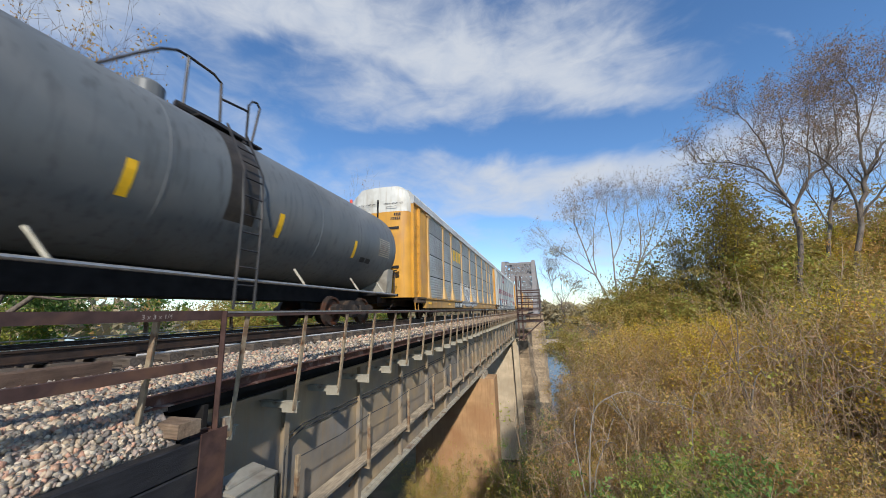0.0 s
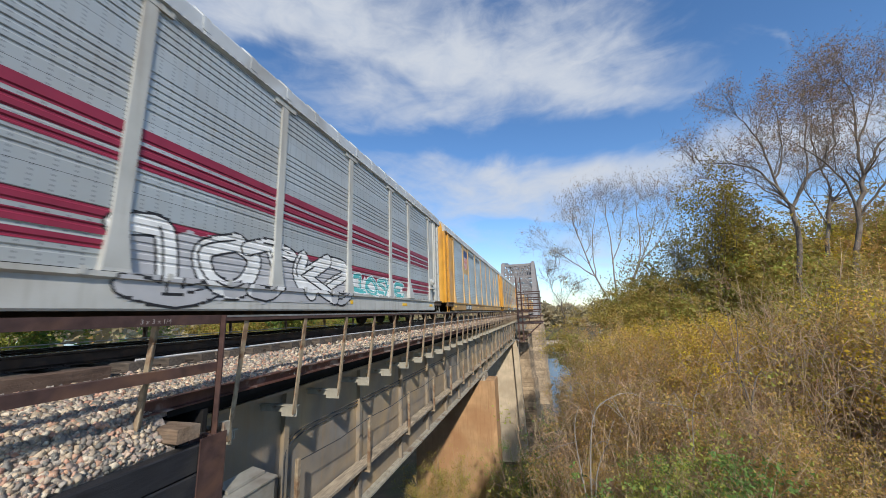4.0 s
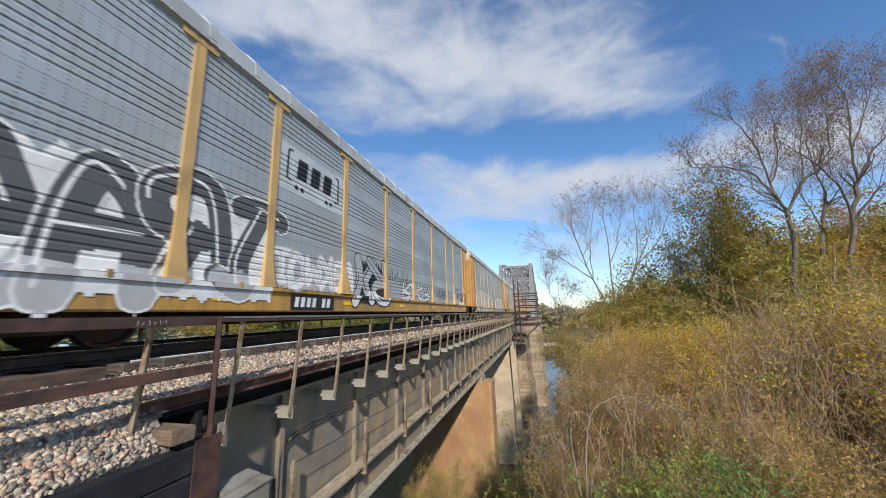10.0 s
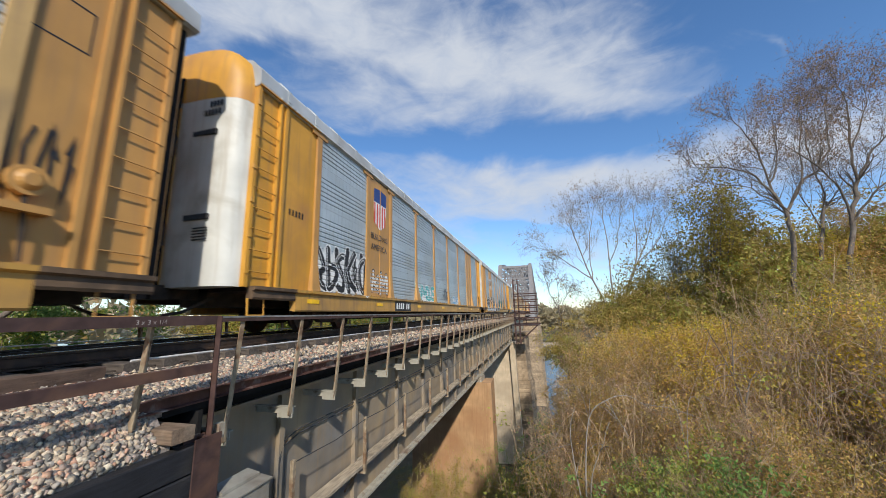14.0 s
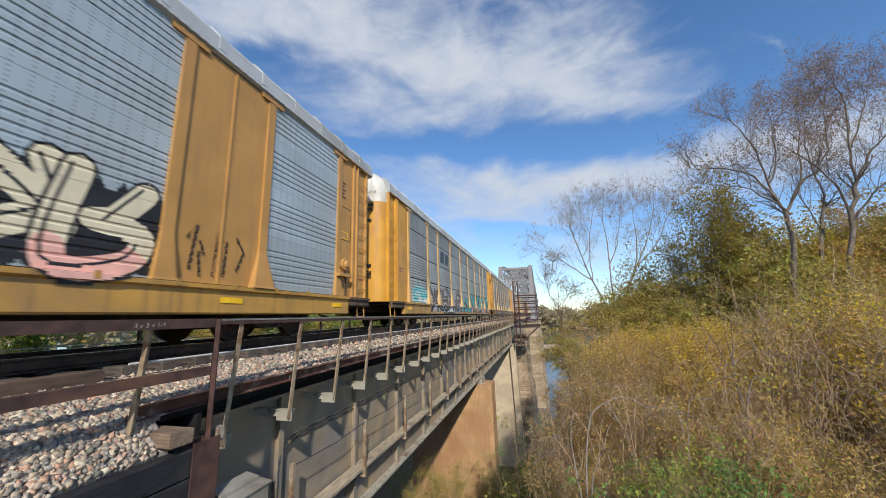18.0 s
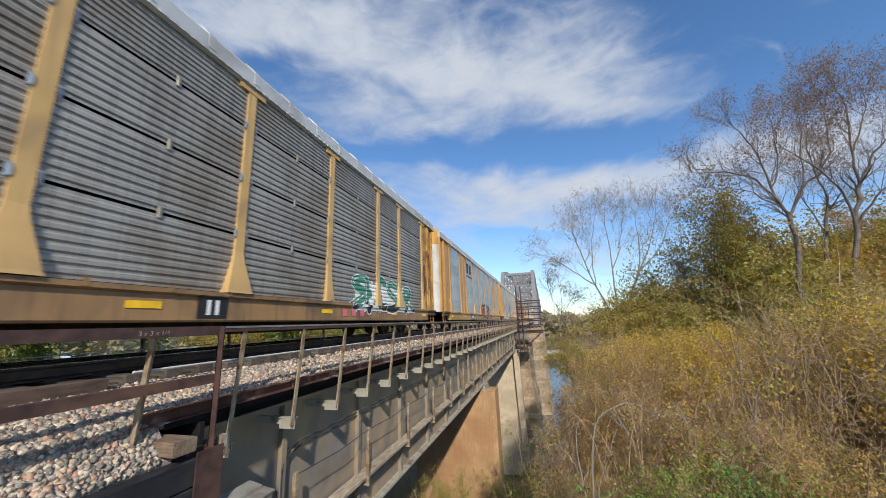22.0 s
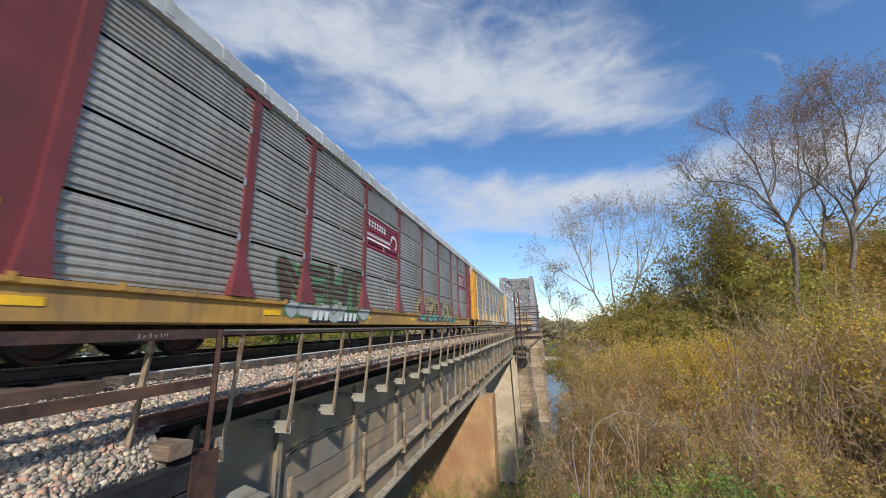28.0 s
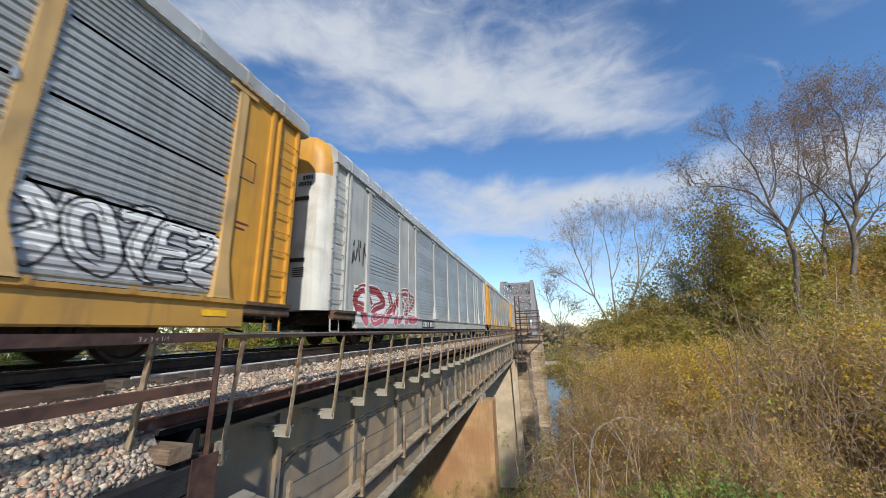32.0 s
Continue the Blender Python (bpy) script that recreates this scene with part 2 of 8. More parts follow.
RUST = (0.10, 0.035, 0.016)
M = {
    "brown_steel": surface("brown_steel", (0.075, 0.042, 0.036), 0.6, 0.15, 0.3, 8, (0.14, 0.075, 0.05), 2.5, 0.35, 0.10, 60),
    "pale_steel": surface("pale_steel", (0.34, 0.27, 0.18), 0.65, 0.1, 0.3, 9, (0.16, 0.075, 0.035), 4.0, 0.55, 0.3, 50, streak=(0.14, 0.07, 0.04)),
    "girder_grey": surface("girder_grey", (0.205, 0.195, 0.18), 0.5, 0.1, 0.22, 2.0, (0.40, 0.30, 0.18), 0.5, 0.85, 0.12, 30, streak=(0.31, 0.22, 0.13)),
    "bracket_grey": surface("bracket_grey", (0.38, 0.35, 0.28), 0.6, 0.1, 0.2, 6, (0.18, 0.11, 0.07), 3, 0.35, 0.15, 40),
    "toe_steel": surface("toe_steel", (0.10, 0.045, 0.033), 0.55, 0.1, 0.35, 5, (0.42, 0.37, 0.33), 2.2, 0.28, 0.3, 40),
    "rail_steel": surface("rail_steel", (0.055, 0.038, 0.03), 0.55, 0.4, 0.3, 8, (0.10, 0.06, 0.04), 3, 0.5, 0.2, 60),
    "rail_head": surface("rail_head", (0.45, 0.44, 0.43), 0.22, 0.9, 0.1, 8, None, 1, 0, 0.05, 60),
    "tie": surface("tie", (0.085, 0.068, 0.055), 0.9, 0, 0.4, 4, (0.17, 0.14, 0.11), 2, 0.5, 0.5, 30, per_object=0.3, stretch=(1, 8, 8)),
    "brown_timber": surface("brown_timber", (0.19, 0.13, 0.085), 0.9, 0, 0.4, 5, (0.28, 0.22, 0.16), 3, 0.45, 0.5, 30, stretch=(1, 8, 8)),
    "guard_timber": surface("guard_timber", (0.085, 0.055, 0.04), 0.85, 0, 0.4, 4, (0.13, 0.085, 0.06), 2, 0.5, 0.5, 30, stretch=(8, 1, 8)),
    "black_timber": surface("black_timber", (0.018, 0.018, 0.021), 0.65, 0, 0.4, 4, (0.05, 0.045, 0.04), 1.5, 0.4, 0.5, 25, stretch=(8, 1, 8)),
    "stone_mix": surface("stone_mix", (0.36, 0.29, 0.245), 0.9, 0, 0.25, 30, None, 1, 0, 0.4, 120, island=0.22, palette=((0.37, 0.295, 0.225), (0.235, 0.205, 0.17), (0.46, 0.28, 0.185), (0.45, 0.36, 0.255), (0.29, 0.255, 0.215), (0.55, 0.46, 0.35), (0.195, 0.18, 0.155), (0.48, 0.35, 0.255))),
    "single_stone": surface("single_stone", (0.36, 0.29, 0.245), 0.9, 0, 0.25, 30, None, 1, 0, 0.4, 120, per_object=0.2, palette=((0.37, 0.295, 0.225), (0.235, 0.205, 0.17), (0.46, 0.28, 0.185), (0.45, 0.36, 0.255), (0.29, 0.255, 0.215), (0.55, 0.46, 0.35), (0.195, 0.18, 0.155), (0.48, 0.35, 0.255))),
    "ballast": surface("ballast", (0.27, 0.225, 0.19), 0.95, 0, 0.5, 22, (0.13, 0.115, 0.105), 9, 0.5, 1.0, 30),
    "concrete": surface("concrete", (0.52, 0.42, 0.29), 0.85, 0, 0.15, 1.2, (0.40, 0.32, 0.22), 0.25, 0.5, 0.2, 20, streak=(0.40, 0.29, 0.18)),
    "stained_concrete": surface("stained_concrete", (0.43, 0.26, 0.13), 0.88, 0, 0.2, 1.2, (0.34, 0.18, 0.085), 0.35, 0.6, 0.25, 18, streak=(0.30, 0.155, 0.075)),
    "masonry": surface("masonry", (0.36, 0.27, 0.175), 0.9, 0, 0.3, 2, (0.22, 0.16, 0.10), 0.6, 0.5, 0.5, 14, per_object=0.25),
    "truss_paint": surface("truss_paint", (0.215, 0.205, 0.20), 0.55, 0.1, 0.15, 1, (0.24, 0.21, 0.19), 0.5, 0.4, 0.1, 20),
    "plank": surface("plank", (0.38, 0.31, 0.22), 0.9, 0, 0.35, 5, (0.20, 0.165, 0.12), 1.5, 0.5, 0.5, 22, stretch=(6, 0.6, 6)),
    "oily_bed": surface("oily_bed", (0.055, 0.040, 0.030), 0.9, 0, 0.5, 20, (0.15, 0.12, 0.09), 6, 0.4, 1.0, 30),
    "grimy_sill": surface("grimy_sill", (0.11, 0.07, 0.04), 0.75, 0, 0.4, 5, (0.045, 0.033, 0.025), 1.6, 0.5, 0.2, 30),
    # bare steel whitened: the rod's sun glint is put into the base colour
    "glint_pale_rod": surface("glint_pale_rod", (0.62, 0.60, 0.58), 0.45, 0.15, 0.15, 10, (0.40, 0.34, 0.29), 3, 0.3, 0.04, 60),
    "galvanised": surface("galvanised", (0.42, 0.42, 0.41), 0.42, 0.7, 0.15, 10, (0.30, 0.28, 0.26), 3, 0.3, 0.06, 60),
    "box_grey": surface("box_grey", (0.33, 0.31, 0.26), 0.5, 0.2, 0.15, 5, (0.22, 0.19, 0.15), 2, 0.4, 0.1, 40),
    "cable": surface("cable", (0.05, 0.05, 0.05), 0.6, 0, 0.2, 20, None, 1, 0, 0.1, 50),
    "soil": surface("soil", (0.11, 0.075, 0.04), 0.95, 0, 0.4, 0.6, (0.085, 0.085, 0.03), 0.12, 0.7, 0.6, 6),
    "sand": surface("sand", (0.42, 0.34, 0.25), 0.95, 0, 0.15, 0.2, (0.33, 0.26, 0.18), 0.03, 0.5, 0.2, 2),
    "bark": surface("bark", (0.145, 0.115, 0.09), 0.95, 0, 0.35, 5, (0.21, 0.18, 0.15), 1.2, 0.4, 0.7, 25, stretch=(4, 4, 0.8)),
    "pale_bark": surface("pale_bark", (0.28, 0.25, 0.215), 0.9, 0, 0.25, 5, (0.17, 0.14, 0.11), 1.2, 0.4, 0.4, 25, stretch=(4, 4, 0.8)),
    "twig": surface("twig", (0.43, 0.31, 0.19), 0.95, 0, 0.3, 6, None, 1, 0, 0.2, 20, island=0.25),
    "running_gear": surface("running_gear", (0.033, 0.026, 0.022), 0.8, 0.1, 0.4, 6, (0.09, 0.055, 0.035), 2, 0.4, 0.3, 30),
    "wheel_steel": surface("wheel_steel", (0.06, 0.045, 0.038), 0.6, 0.5, 0.3, 8, RUST, 4, 0.5, 0.15, 40),
    # near-black: shade put into the colour; also the black door seams
    "shade_and_seam_black": surface("shade_and_seam_black", (0.018, 0.017, 0.017), 0.95, 0, 0.3, 4, None, 1, 0, 0.1, 20, spec=0.1),
    "tank_grey": surface("tank_grey", (0.115, 0.127, 0.135), 0.5, 0, 0.16, 0.9, (0.155, 0.16, 0.16), 0.5, 0.5, 0.05, 12, streak=(0.055, 0.058, 0.06)),
    "tank_black": surface("tank_black", (0.028, 0.028, 0.03), 0.5, 0, 0.3, 3, (0.07, 0.055, 0.045), 1.5, 0.4, 0.1, 30),
    "reflector_yellow": surface("reflector_yellow", (0.85, 0.50, 0.02), 0.4, 0, 0.12, 6, (0.45, 0.25, 0.05), 4, 0.2, 0.02, 30),
    "black_paint": surface("black_paint", (0.02, 0.02, 0.022), 0.55, 0, 0.3, 5, None, 1, 0, 0.03, 20),
    "chalk": surface("chalk", (0.33, 0.29, 0.27), 0.8, 0, 0.3, 30, (0.10, 0.06, 0.05), 20, 0.6, 0.0, 20),
    "white_paint": surface("white_paint", (0.72, 0.72, 0.70), 0.55, 0, 0.12, 5, None, 1, 0, 0.03, 20),
}


def paint(name, colour, **more):
    """Weathered car paint, made once a name."""
    if name not in M:
        M[name] = surface(name, colour, more.pop("rough", 0.5), more.pop("metal", 0.0), more.pop("vary", 0.12), more.pop("grain", 1.4), **more)
    return M[name]


def leaf(name, colour, island=0.26):
    if name not in M:
        M[name] = surface(name, colour, 0.65, 0, 0.2, 1.5, None, 1, 0, 0.0, 20, island=island, translucent=0.42, spec=0.25)
    return M[name]


# ---- mesh building ----
class Build:
    """Gathers the faces of one mesh."""

    def __init__(self):
        self.v, self.f = [], []

    def add(self, verts, faces):
        k = len(self.v)
        self.v += [tuple(p) for p in verts]
        self.f += [tuple(i + k for i in f) for f in faces]
        return self

    def box(self, x0, x1, y0, y1, z0, z1):
        return self.add([(x, y, z) for z in (z0, z1) for y in (y0, y1) for x in (x0, x1)],
                        [(0, 2, 3, 1), (4, 5, 7, 6), (0, 1, 5, 4), (2, 6, 7, 3), (0, 4, 6, 2), (1, 3, 7, 5)])

    def bevelled(self, x0, x1, y0, y1, z0, z1, b):
        """A box whose four edges along its longest side are chamfered."""
        d = [x1 - x0, y1 - y0, z1 - z0]
        ax = d.index(max(d))
        lo, hi = [x0, y0, z0], [x1, y1, z1]
        i, j = [a for a in range(3) if a != ax]
        ring = [(lo[i] + b, lo[j]), (hi[i] - b, lo[j]), (hi[i], lo[j] + b), (hi[i], hi[j] - b), (hi[i] - b, hi[j]), (lo[i] + b, hi[j]), (lo[i], hi[j] - b), (lo[i], lo[j] + b)]
        vs = []
        for e in (lo[ax], hi[ax]):
            for p, q in ring:
                c = [0, 0, 0]
                c[ax], c[i], c[j] = e, p, q
                vs.append(tuple(c))
        fs = [(k, (k + 1) % 8, 8 + (k + 1) % 8, 8 + k) for k in range(8)] + [tuple(range(7, -1, -1)), tuple(range(8, 16))]
        return self.add(vs, fs)

    def beam(self, p, q, w, h):
        p, q = Vector(p), Vector(q)
        d = (q - p).normalized()
        s = d.cross(Vector((0, 0, 1)))
        s = s.normalized() if s.length > 1e-4 else Vector((1, 0, 0))
        u = s.cross(d).normalized()
        vs = [e + s * (a * w / 2) + u * (b * h / 2) for e in (p, q) for a, b in ((-1, -1), (1, -1), (1, 1), (-1, 1))]
        return self.add(vs, [(3, 2, 1, 0), (4, 5, 6, 7), (0, 1, 5, 4), (1, 2, 6, 5), (2, 3, 7, 6), (3, 0, 4, 7)])

    def tube(self, pts, radii, n=8, caps=True):
        pts = [Vector(p) for p in pts]
        if isinstance(radii, (int, float)):
            radii = [radii] * len(pts)
        vs, fs = [], []
        for i, p in enumerate(pts):
            d = (pts[min(i + 1, len(pts) - 1)] - pts[max(i - 1, 0)]).normalized()
            s = d.cross(Vector((0.12, 0.31, 0.94)))
            s = s.normalized() if s.length > 1e-3 else Vector((1, 0, 0))
            u = s.cross(d)
            vs += [p + (s * math.cos(a) + u * math.sin(a)) * radii[i] for a in (2 * math.pi * k / n for k in range(n))]
        for i in range(len(pts) - 1):
            fs += [(i * n + k, i * n + (k + 1) % n, (i + 1) * n + (k + 1) % n, (i + 1) * n + k) for k in range(n)]
        if caps:
            fs += [tuple(range(n - 1, -1, -1)), tuple(range((len(pts) - 1) * n, len(pts) * n))]
        return self.add(vs, fs)

    def extrude(self, ring, axis, a, b):
        """A closed outline (pairs of the two other axes) drawn along an axis from a to b."""
        k = len(ring)
        vs = []
        for e in (a, b):
            for p, q in ring:
                vs.append({"x": (e, p, q), "y": (p, e, q), "z": (p, q, e)}[axis])
        return self.add(vs, [(i, (i + 1) % k, k + (i + 1) % k, k + i) for i in range(k)] + [tuple(range(k - 1, -1, -1)), tuple(range(k, 2 * k))])

    def lathe(self, profile, centre, n=24, axis="y"):
        """Profile of (along, radius) turned round an axis through centre."""
        vs, fs = [], []
        for s, r in profile:
            for k in range(n):
                a = 2 * math.pi * k / n
                c, d = r * math.cos(a), r * math.sin(a)
                o = {"y": (c, s, d), "x": (s, c, d), "z": (c, d, s)}[axis]
                vs.append((centre[0] + o[0], centre[1] + o[1], centre[2] + o[2]))
        for i in range(len(profile) - 1):
            fs += [(i * n + k, i * n + (k + 1) % n, (i + 1) * n + (k + 1) % n, (i + 1) * n + k) for k in range(n)]
        return self.add(vs, fs)

    def mesh(self, name, material, smooth=False, recalc=True):
        me = bpy.data.meshes.new(name)
        me.from_pydata(self.v, [], self.f)
        if recalc:
            bm = bmesh.new()
            bm.from_mesh(me)
            bmesh.ops.recalc_face_normals(bm, faces=bm.faces)
            bm.to_mesh(me)
            bm.free()
        me.materials.append(material)
        if smooth:
            me.shade_smooth()
            me.set_sharp_from_angle(angle=radians(35))
        me.update()
        return me


def part(name, shape, material, parent, label="", at=None, smooth=False):
    """Links a mesh (or a Build) as one part under a thing."""
    me = shape if isinstance(shape, bpy.types.Mesh) else shape.mesh(name, material, smooth)
    ob = new(name, me)
    ob.parent = parent
    if at is not None:
        ob.matrix_basis = at
    return tagged(ob, label) if label else ob


def thing(name, label, category, group="", kind="", at=None, shape=None, material=None, smooth=False):
    """A top-level thing: an Empty at its base, or a mesh."""
    ob = new(name, shape.mesh(name, material, smooth) if shape else None)
    if at is not None:
        ob.matrix_basis = at
    return tagged(ob, label, category, group, kind)

# ---- ground, river, far bank ----
WATER_Z = -24.0


def ground_height(x, y):
    side = max(0.0, abs(x) - 8.3)
    bank = min(-1.35, -1.35 - 0.72 * max(0.0, y - 0.6), -1.35 - 0.62 * side)
    if abs(x) < 9 and y < 2.5:
        bank = max(bank, -1.35 - 1.4 * max(0.0, abs(x) - 8.3))
    low = -21.0 - 1.5 * min(1.0, max(0.0, (y - 45) / 25)) - 4.5 * min(1.0, max(0.0, (y - 62) / 14))
    if y > 430:
        low = -28 + min(9.0, (y - 430) * 0.25)
    z = max(bank, low)
    if z < -3:
        z += 0.6 * noise.noise((x * 0.12, y * 0.12, 0.0)) + 0.25 * noise.noise((x * 0.5, y * 0.5, 3.0))
    return z


def build_ground():
    def steps(parts):
        out = []
        for a, b, d in parts:
            k = max(1, round((b - a) / d))
            out += [a + (b - a) * i / k for i in range(k)]
        return out + [parts[-1][1]]
    xs = steps([(-4000, -400, 300), (-400, -60, 20), (-60, -12, 4), (-12, 30, 1.0), (30, 90, 4), (90, 400, 20), (400, 4000, 300)])
    ys = steps([(-4000, -600, 300), (-600, -60, 30), (-60, -6, 4), (-6, 40, 1.0), (40, 100, 3), (100, 480, 20), (480, 5000, 300)])
    b = Build()
    b.v = [(x, y, ground_height(x, y)) for y in ys for x in xs]
    w = len(xs)
    b.f = [(j * w + i, j * w + i + 1, (j + 1) * w + i + 1, (j + 1) * w + i) for j in range(len(ys) - 1) for i in range(w - 1)]
    ob = new("ground", b.mesh("ground", M["soil"], True))
    tagged(ob, "brown earth bank with leaf litter falling to the river", "ground", kind="structure")


def water_material():
    m = bpy.data.materials.new("river_water")
    m.use_nodes = True
    n, ln = m.node_tree.nodes, m.node_tree.links
    bsdf = n["Principled BSDF"]
    bsdf.inputs["Base Color"].default_value = (0.06, 0.075, 0.07, 1)
    bsdf.inputs["Roughness"].default_value = 0.12
    bsdf.inputs["IOR"].default_value = 1.33
    co = n.new("ShaderNodeTexCoord")
    mp = n.new("ShaderNodeMapping")
    mp.inputs["Scale"].default_value = (0.35, 0.6, 1)
    t = n.new("ShaderNodeTexNoise")
    t.inputs["Scale"].default_value, t.inputs["Detail"].default_value = 1.0, 4
    bump = n.new("ShaderNodeBump")
    bump.inputs["Strength"].default_value, bump.inputs["Distance"].default_value = 0.25, 0.3
    ln.new(co.outputs["Object"], mp.inputs[0])
    ln.new(mp.outputs[0], t.inputs["Vector"])
    ln.new(t.outputs["Fac"], bump.inputs["Height"])
    ln.new(bump.outputs[0], bsdf.inputs["Normal"])
    return m


build_ground()
water = Build().add([(-4000, 40, WATER_Z), (4000, 40, WATER_Z), (4000, 470, WATER_Z), (-4000, 470, WATER_Z)], [(0, 1, 2, 3)])
tagged(new("water", water.mesh("water", water_material())), "blue-grey river water reflecting the sky", "river", kind="structure")
bar = Build()
ring = [(60 * math.cos(a) * (1 + 0.15 * math.sin(3 * a)), 26 * math.sin(a) * (1 + 0.2 * math.cos(2 * a))) for a in (2 * math.pi * k / 40 for k in range(40))]
bar.add([(0, 0, 0.5)] + [(x * 0.6, y * 0.6, 0.4) for x, y in ring] + [(x, y, -0.3) for x, y in ring],
        [(0, 1 + k, 1 + (k + 1) % 40) for k in range(40)] + [(1 + k, 41 + k, 41 + (k + 1) % 40, 1 + (k + 1) % 40) for k in range(40)])
tagged(new("sandbar", bar.mesh("sandbar", M["sand"], True)), "low pale sandbar lying in the river", "sandbar", kind="structure").matrix_basis = pose(30, 285, WATER_Z)

# ---- track ----
DECK_END, Y0, Y1 = 57.0, -480.0, 640.0


def build_track():
    track = thing("track", "single railway track on ballast with dark wooden ties", "railway track", kind="structure")
    for x in (-0.755, 0.755):
        ring = [(x - 0.075, -0.18), (x + 0.075, -0.18), (x + 0.075, -0.165), (x + 0.012, -0.145), (x + 0.010, -0.045), (x + 0.036, -0.035),
                (x + 0.036, -0.010), (x - 0.036, -0.010), (x - 0.036, -0.035), (x - 0.010, -0.045), (x - 0.012, -0.145), (x - 0.075, -0.165)]
        rail = part("rail", Build().extrude(ring, "y", Y0, Y1), M["rail_steel"], track, "rusty brown steel rail")
        part("rail_head", Build().bevelled(x - 0.033, x + 0.033, Y0, Y1, -0.0098, 0.0, 0.003), M["rail_head"], rail, "worn shiny running surface")
    for x in (-0.42, 0.42):      # guard rails between the running rails of the bridge
        part("guard_rail", Build().bevelled(x - 0.035, x + 0.035, -1, 140, -0.18, -0.03, 0.012), M["rail_steel"], track)
    part("oily_bed", Build().box(-1.36, 1.36, -60, DECK_END + 40, -0.30, -0.262).box(1.36, 1.68, -60, DECK_END + 40, -0.36, -0.292), M["oily_bed"], track, "oil-darkened stone between the ties")
    me = Build().bevelled(-1.32, 1.52, -0.115, 0.115, -0.37, -0.185, 0.012).mesh("tie", M["tie"])
    rng = random.Random(4)
    for i in range(150):
        part("tie", me, None, track, at=pose(rng.uniform(-0.03, 0.03), -6 + 0.5 * i, rng.uniform(-0.012, 0.008), 0, 0, rng.uniform(-1, 1)))
    rest = Build()
    for i in range(1150):
        y = Y0 + 0.97 * i
        if not -6.5 < y < 69:
            rest.box(-1.32, 1.32, y - 0.115, y + 0.115, -0.37, -0.185)
    part("distant_ties", rest, M["tie"], track)["kind"] = "stuff"
    plate = Build().box(-0.09, 0.09, -0.1, 0.1, 0, 0.014)
    for dx, dy in ((-0.065, -0.06), (0.065, -0.06), (-0.065, 0.06), (0.065, 0.06)):
        plate.box(dx - 0.012, dx + 0.012, dy - 0.012, dy + 0.012, 0.014, 0.03)
    plate_mesh = plate.mesh("tie_plate", M["rail_steel"])
    for i in range(60):
        for x in (0.755,):
            part("tie_plate", plate_mesh, None, track, at=pose(x + 0.02, -2 + 0.5 * i, -0.19))
    for k in range(3):
        part("guard_timber", Build().bevelled(1.53, 1.70, -8 + 3.7 * k, -4.34 + 3.7 * k, -0.33, -0.165, 0.012), M["guard_timber"], track, "brown guard timber along the tie ends")


build_track()

ballast = Build()
section = [(-4.2, -1.3), (-2.6, -0.55), (-1.75, -0.33), (-1.25, -0.27), (1.25, -0.27), (1.75, -0.36), (2.62, -0.60)]
for a, b, edge in ((Y0, 3.0, [(2.92, -0.95), (2.92, -1.3)]), (3.0, Y1, [(2.62, -0.70)])):
    row = section + edge if a < 0 else [(-2.6, -0.70)] + section[1:] + edge
    ys = [a + (b - a) * i / 40 for i in range(41)]
    k = len(row)
    ballast.add([(x, y, z) for y in ys for x, z in row], [(j * k + i, j * k + i + 1, (j + 1) * k + i + 1, (j + 1) * k + i) for j in range(40) for i in range(k - 1)])
tagged(new("ballast", ballast.mesh("ballast", M["ballast"])), "bed of mixed grey and pink crushed stone under the track", "ballast", kind="structure")


def stone_mesh(name, count, place, seed, size=(0.016, 0.034)):
    """Crushed stones, each a crooked block, joined as stuff."""
    rng = np.random.default_rng(seed)
    block = np.array([(x, y, z) for z in (-1, 1) for y in (-1, 1) for x in (-1, 1)], float) * 0.72
    tri = np.array([(0, 2, 3), (0, 3, 1), (4, 5, 7), (4, 7, 6), (0, 1, 5), (0, 5, 4), (2, 6, 7), (2, 7, 3), (0, 4, 6), (0, 6, 2), (1, 3, 7), (1, 7, 5)])
    p = place(rng, count)
    s = rng.uniform(size[0], size[1], (count, 1)) * rng.uniform(0.65, 1.35, (count, 3))
    v = block[None] * (1 + rng.uniform(-0.45, 0.35, (count, 8, 3)))
    v = v * s[:, None, :]
    q, _ = np.linalg.qr(rng.normal(size=(count, 3, 3)))
    v = np.einsum("nij,nkj->nki", q, v) + p[:, None, :]
    f = tri[None] + (np.arange(count) * 8)[:, None, None]
    me = bpy.data.meshes.new(name)
    me.vertices.add(count * 8)
    me.vertices.foreach_set("co", v.reshape(-1))
    me.loops.add(count * 36)
    me.loops.foreach_set("vertex_index", f.reshape(-1).astype(np.int32))
    me.polygons.add(count * 12)
    me.polygons.foreach_set("loop_start", (np.arange(count * 12) * 3).astype(np.int32))
    me.update(calc_edges=True)
    me.materials.append(M["stone_mix"])
    return me


def ballast_z(x, y):
    right = np.where(y < 3.0, np.interp(x, [1.25, 1.75, 2.62, 2.92], [-0.25, -0.36, -0.60, -0.95]), np.interp(x, [1.25, 1.75, 2.62], [-0.25, -0.36, -0.60]))
    return right


def near_stones(rng, k):
    y = rng.uniform(0.9, 5.2, k)
    x = rng.uniform(1.60, np.where(y < 2.9, 2.93, 2.60), k)
    return np.stack([x, y, ballast_z(x, y) + rng.uniform(-0.015, 0.03, k)], 1)


def mid_stones(rng, k):
    y = 5.0 + 35 * rng.random(k) ** 1.8
    x = rng.uniform(1.66, 2.61, k)
    return np.stack([x, y, ballast_z(x, y) + rng.uniform(-0.02, 0.05, k)], 1)


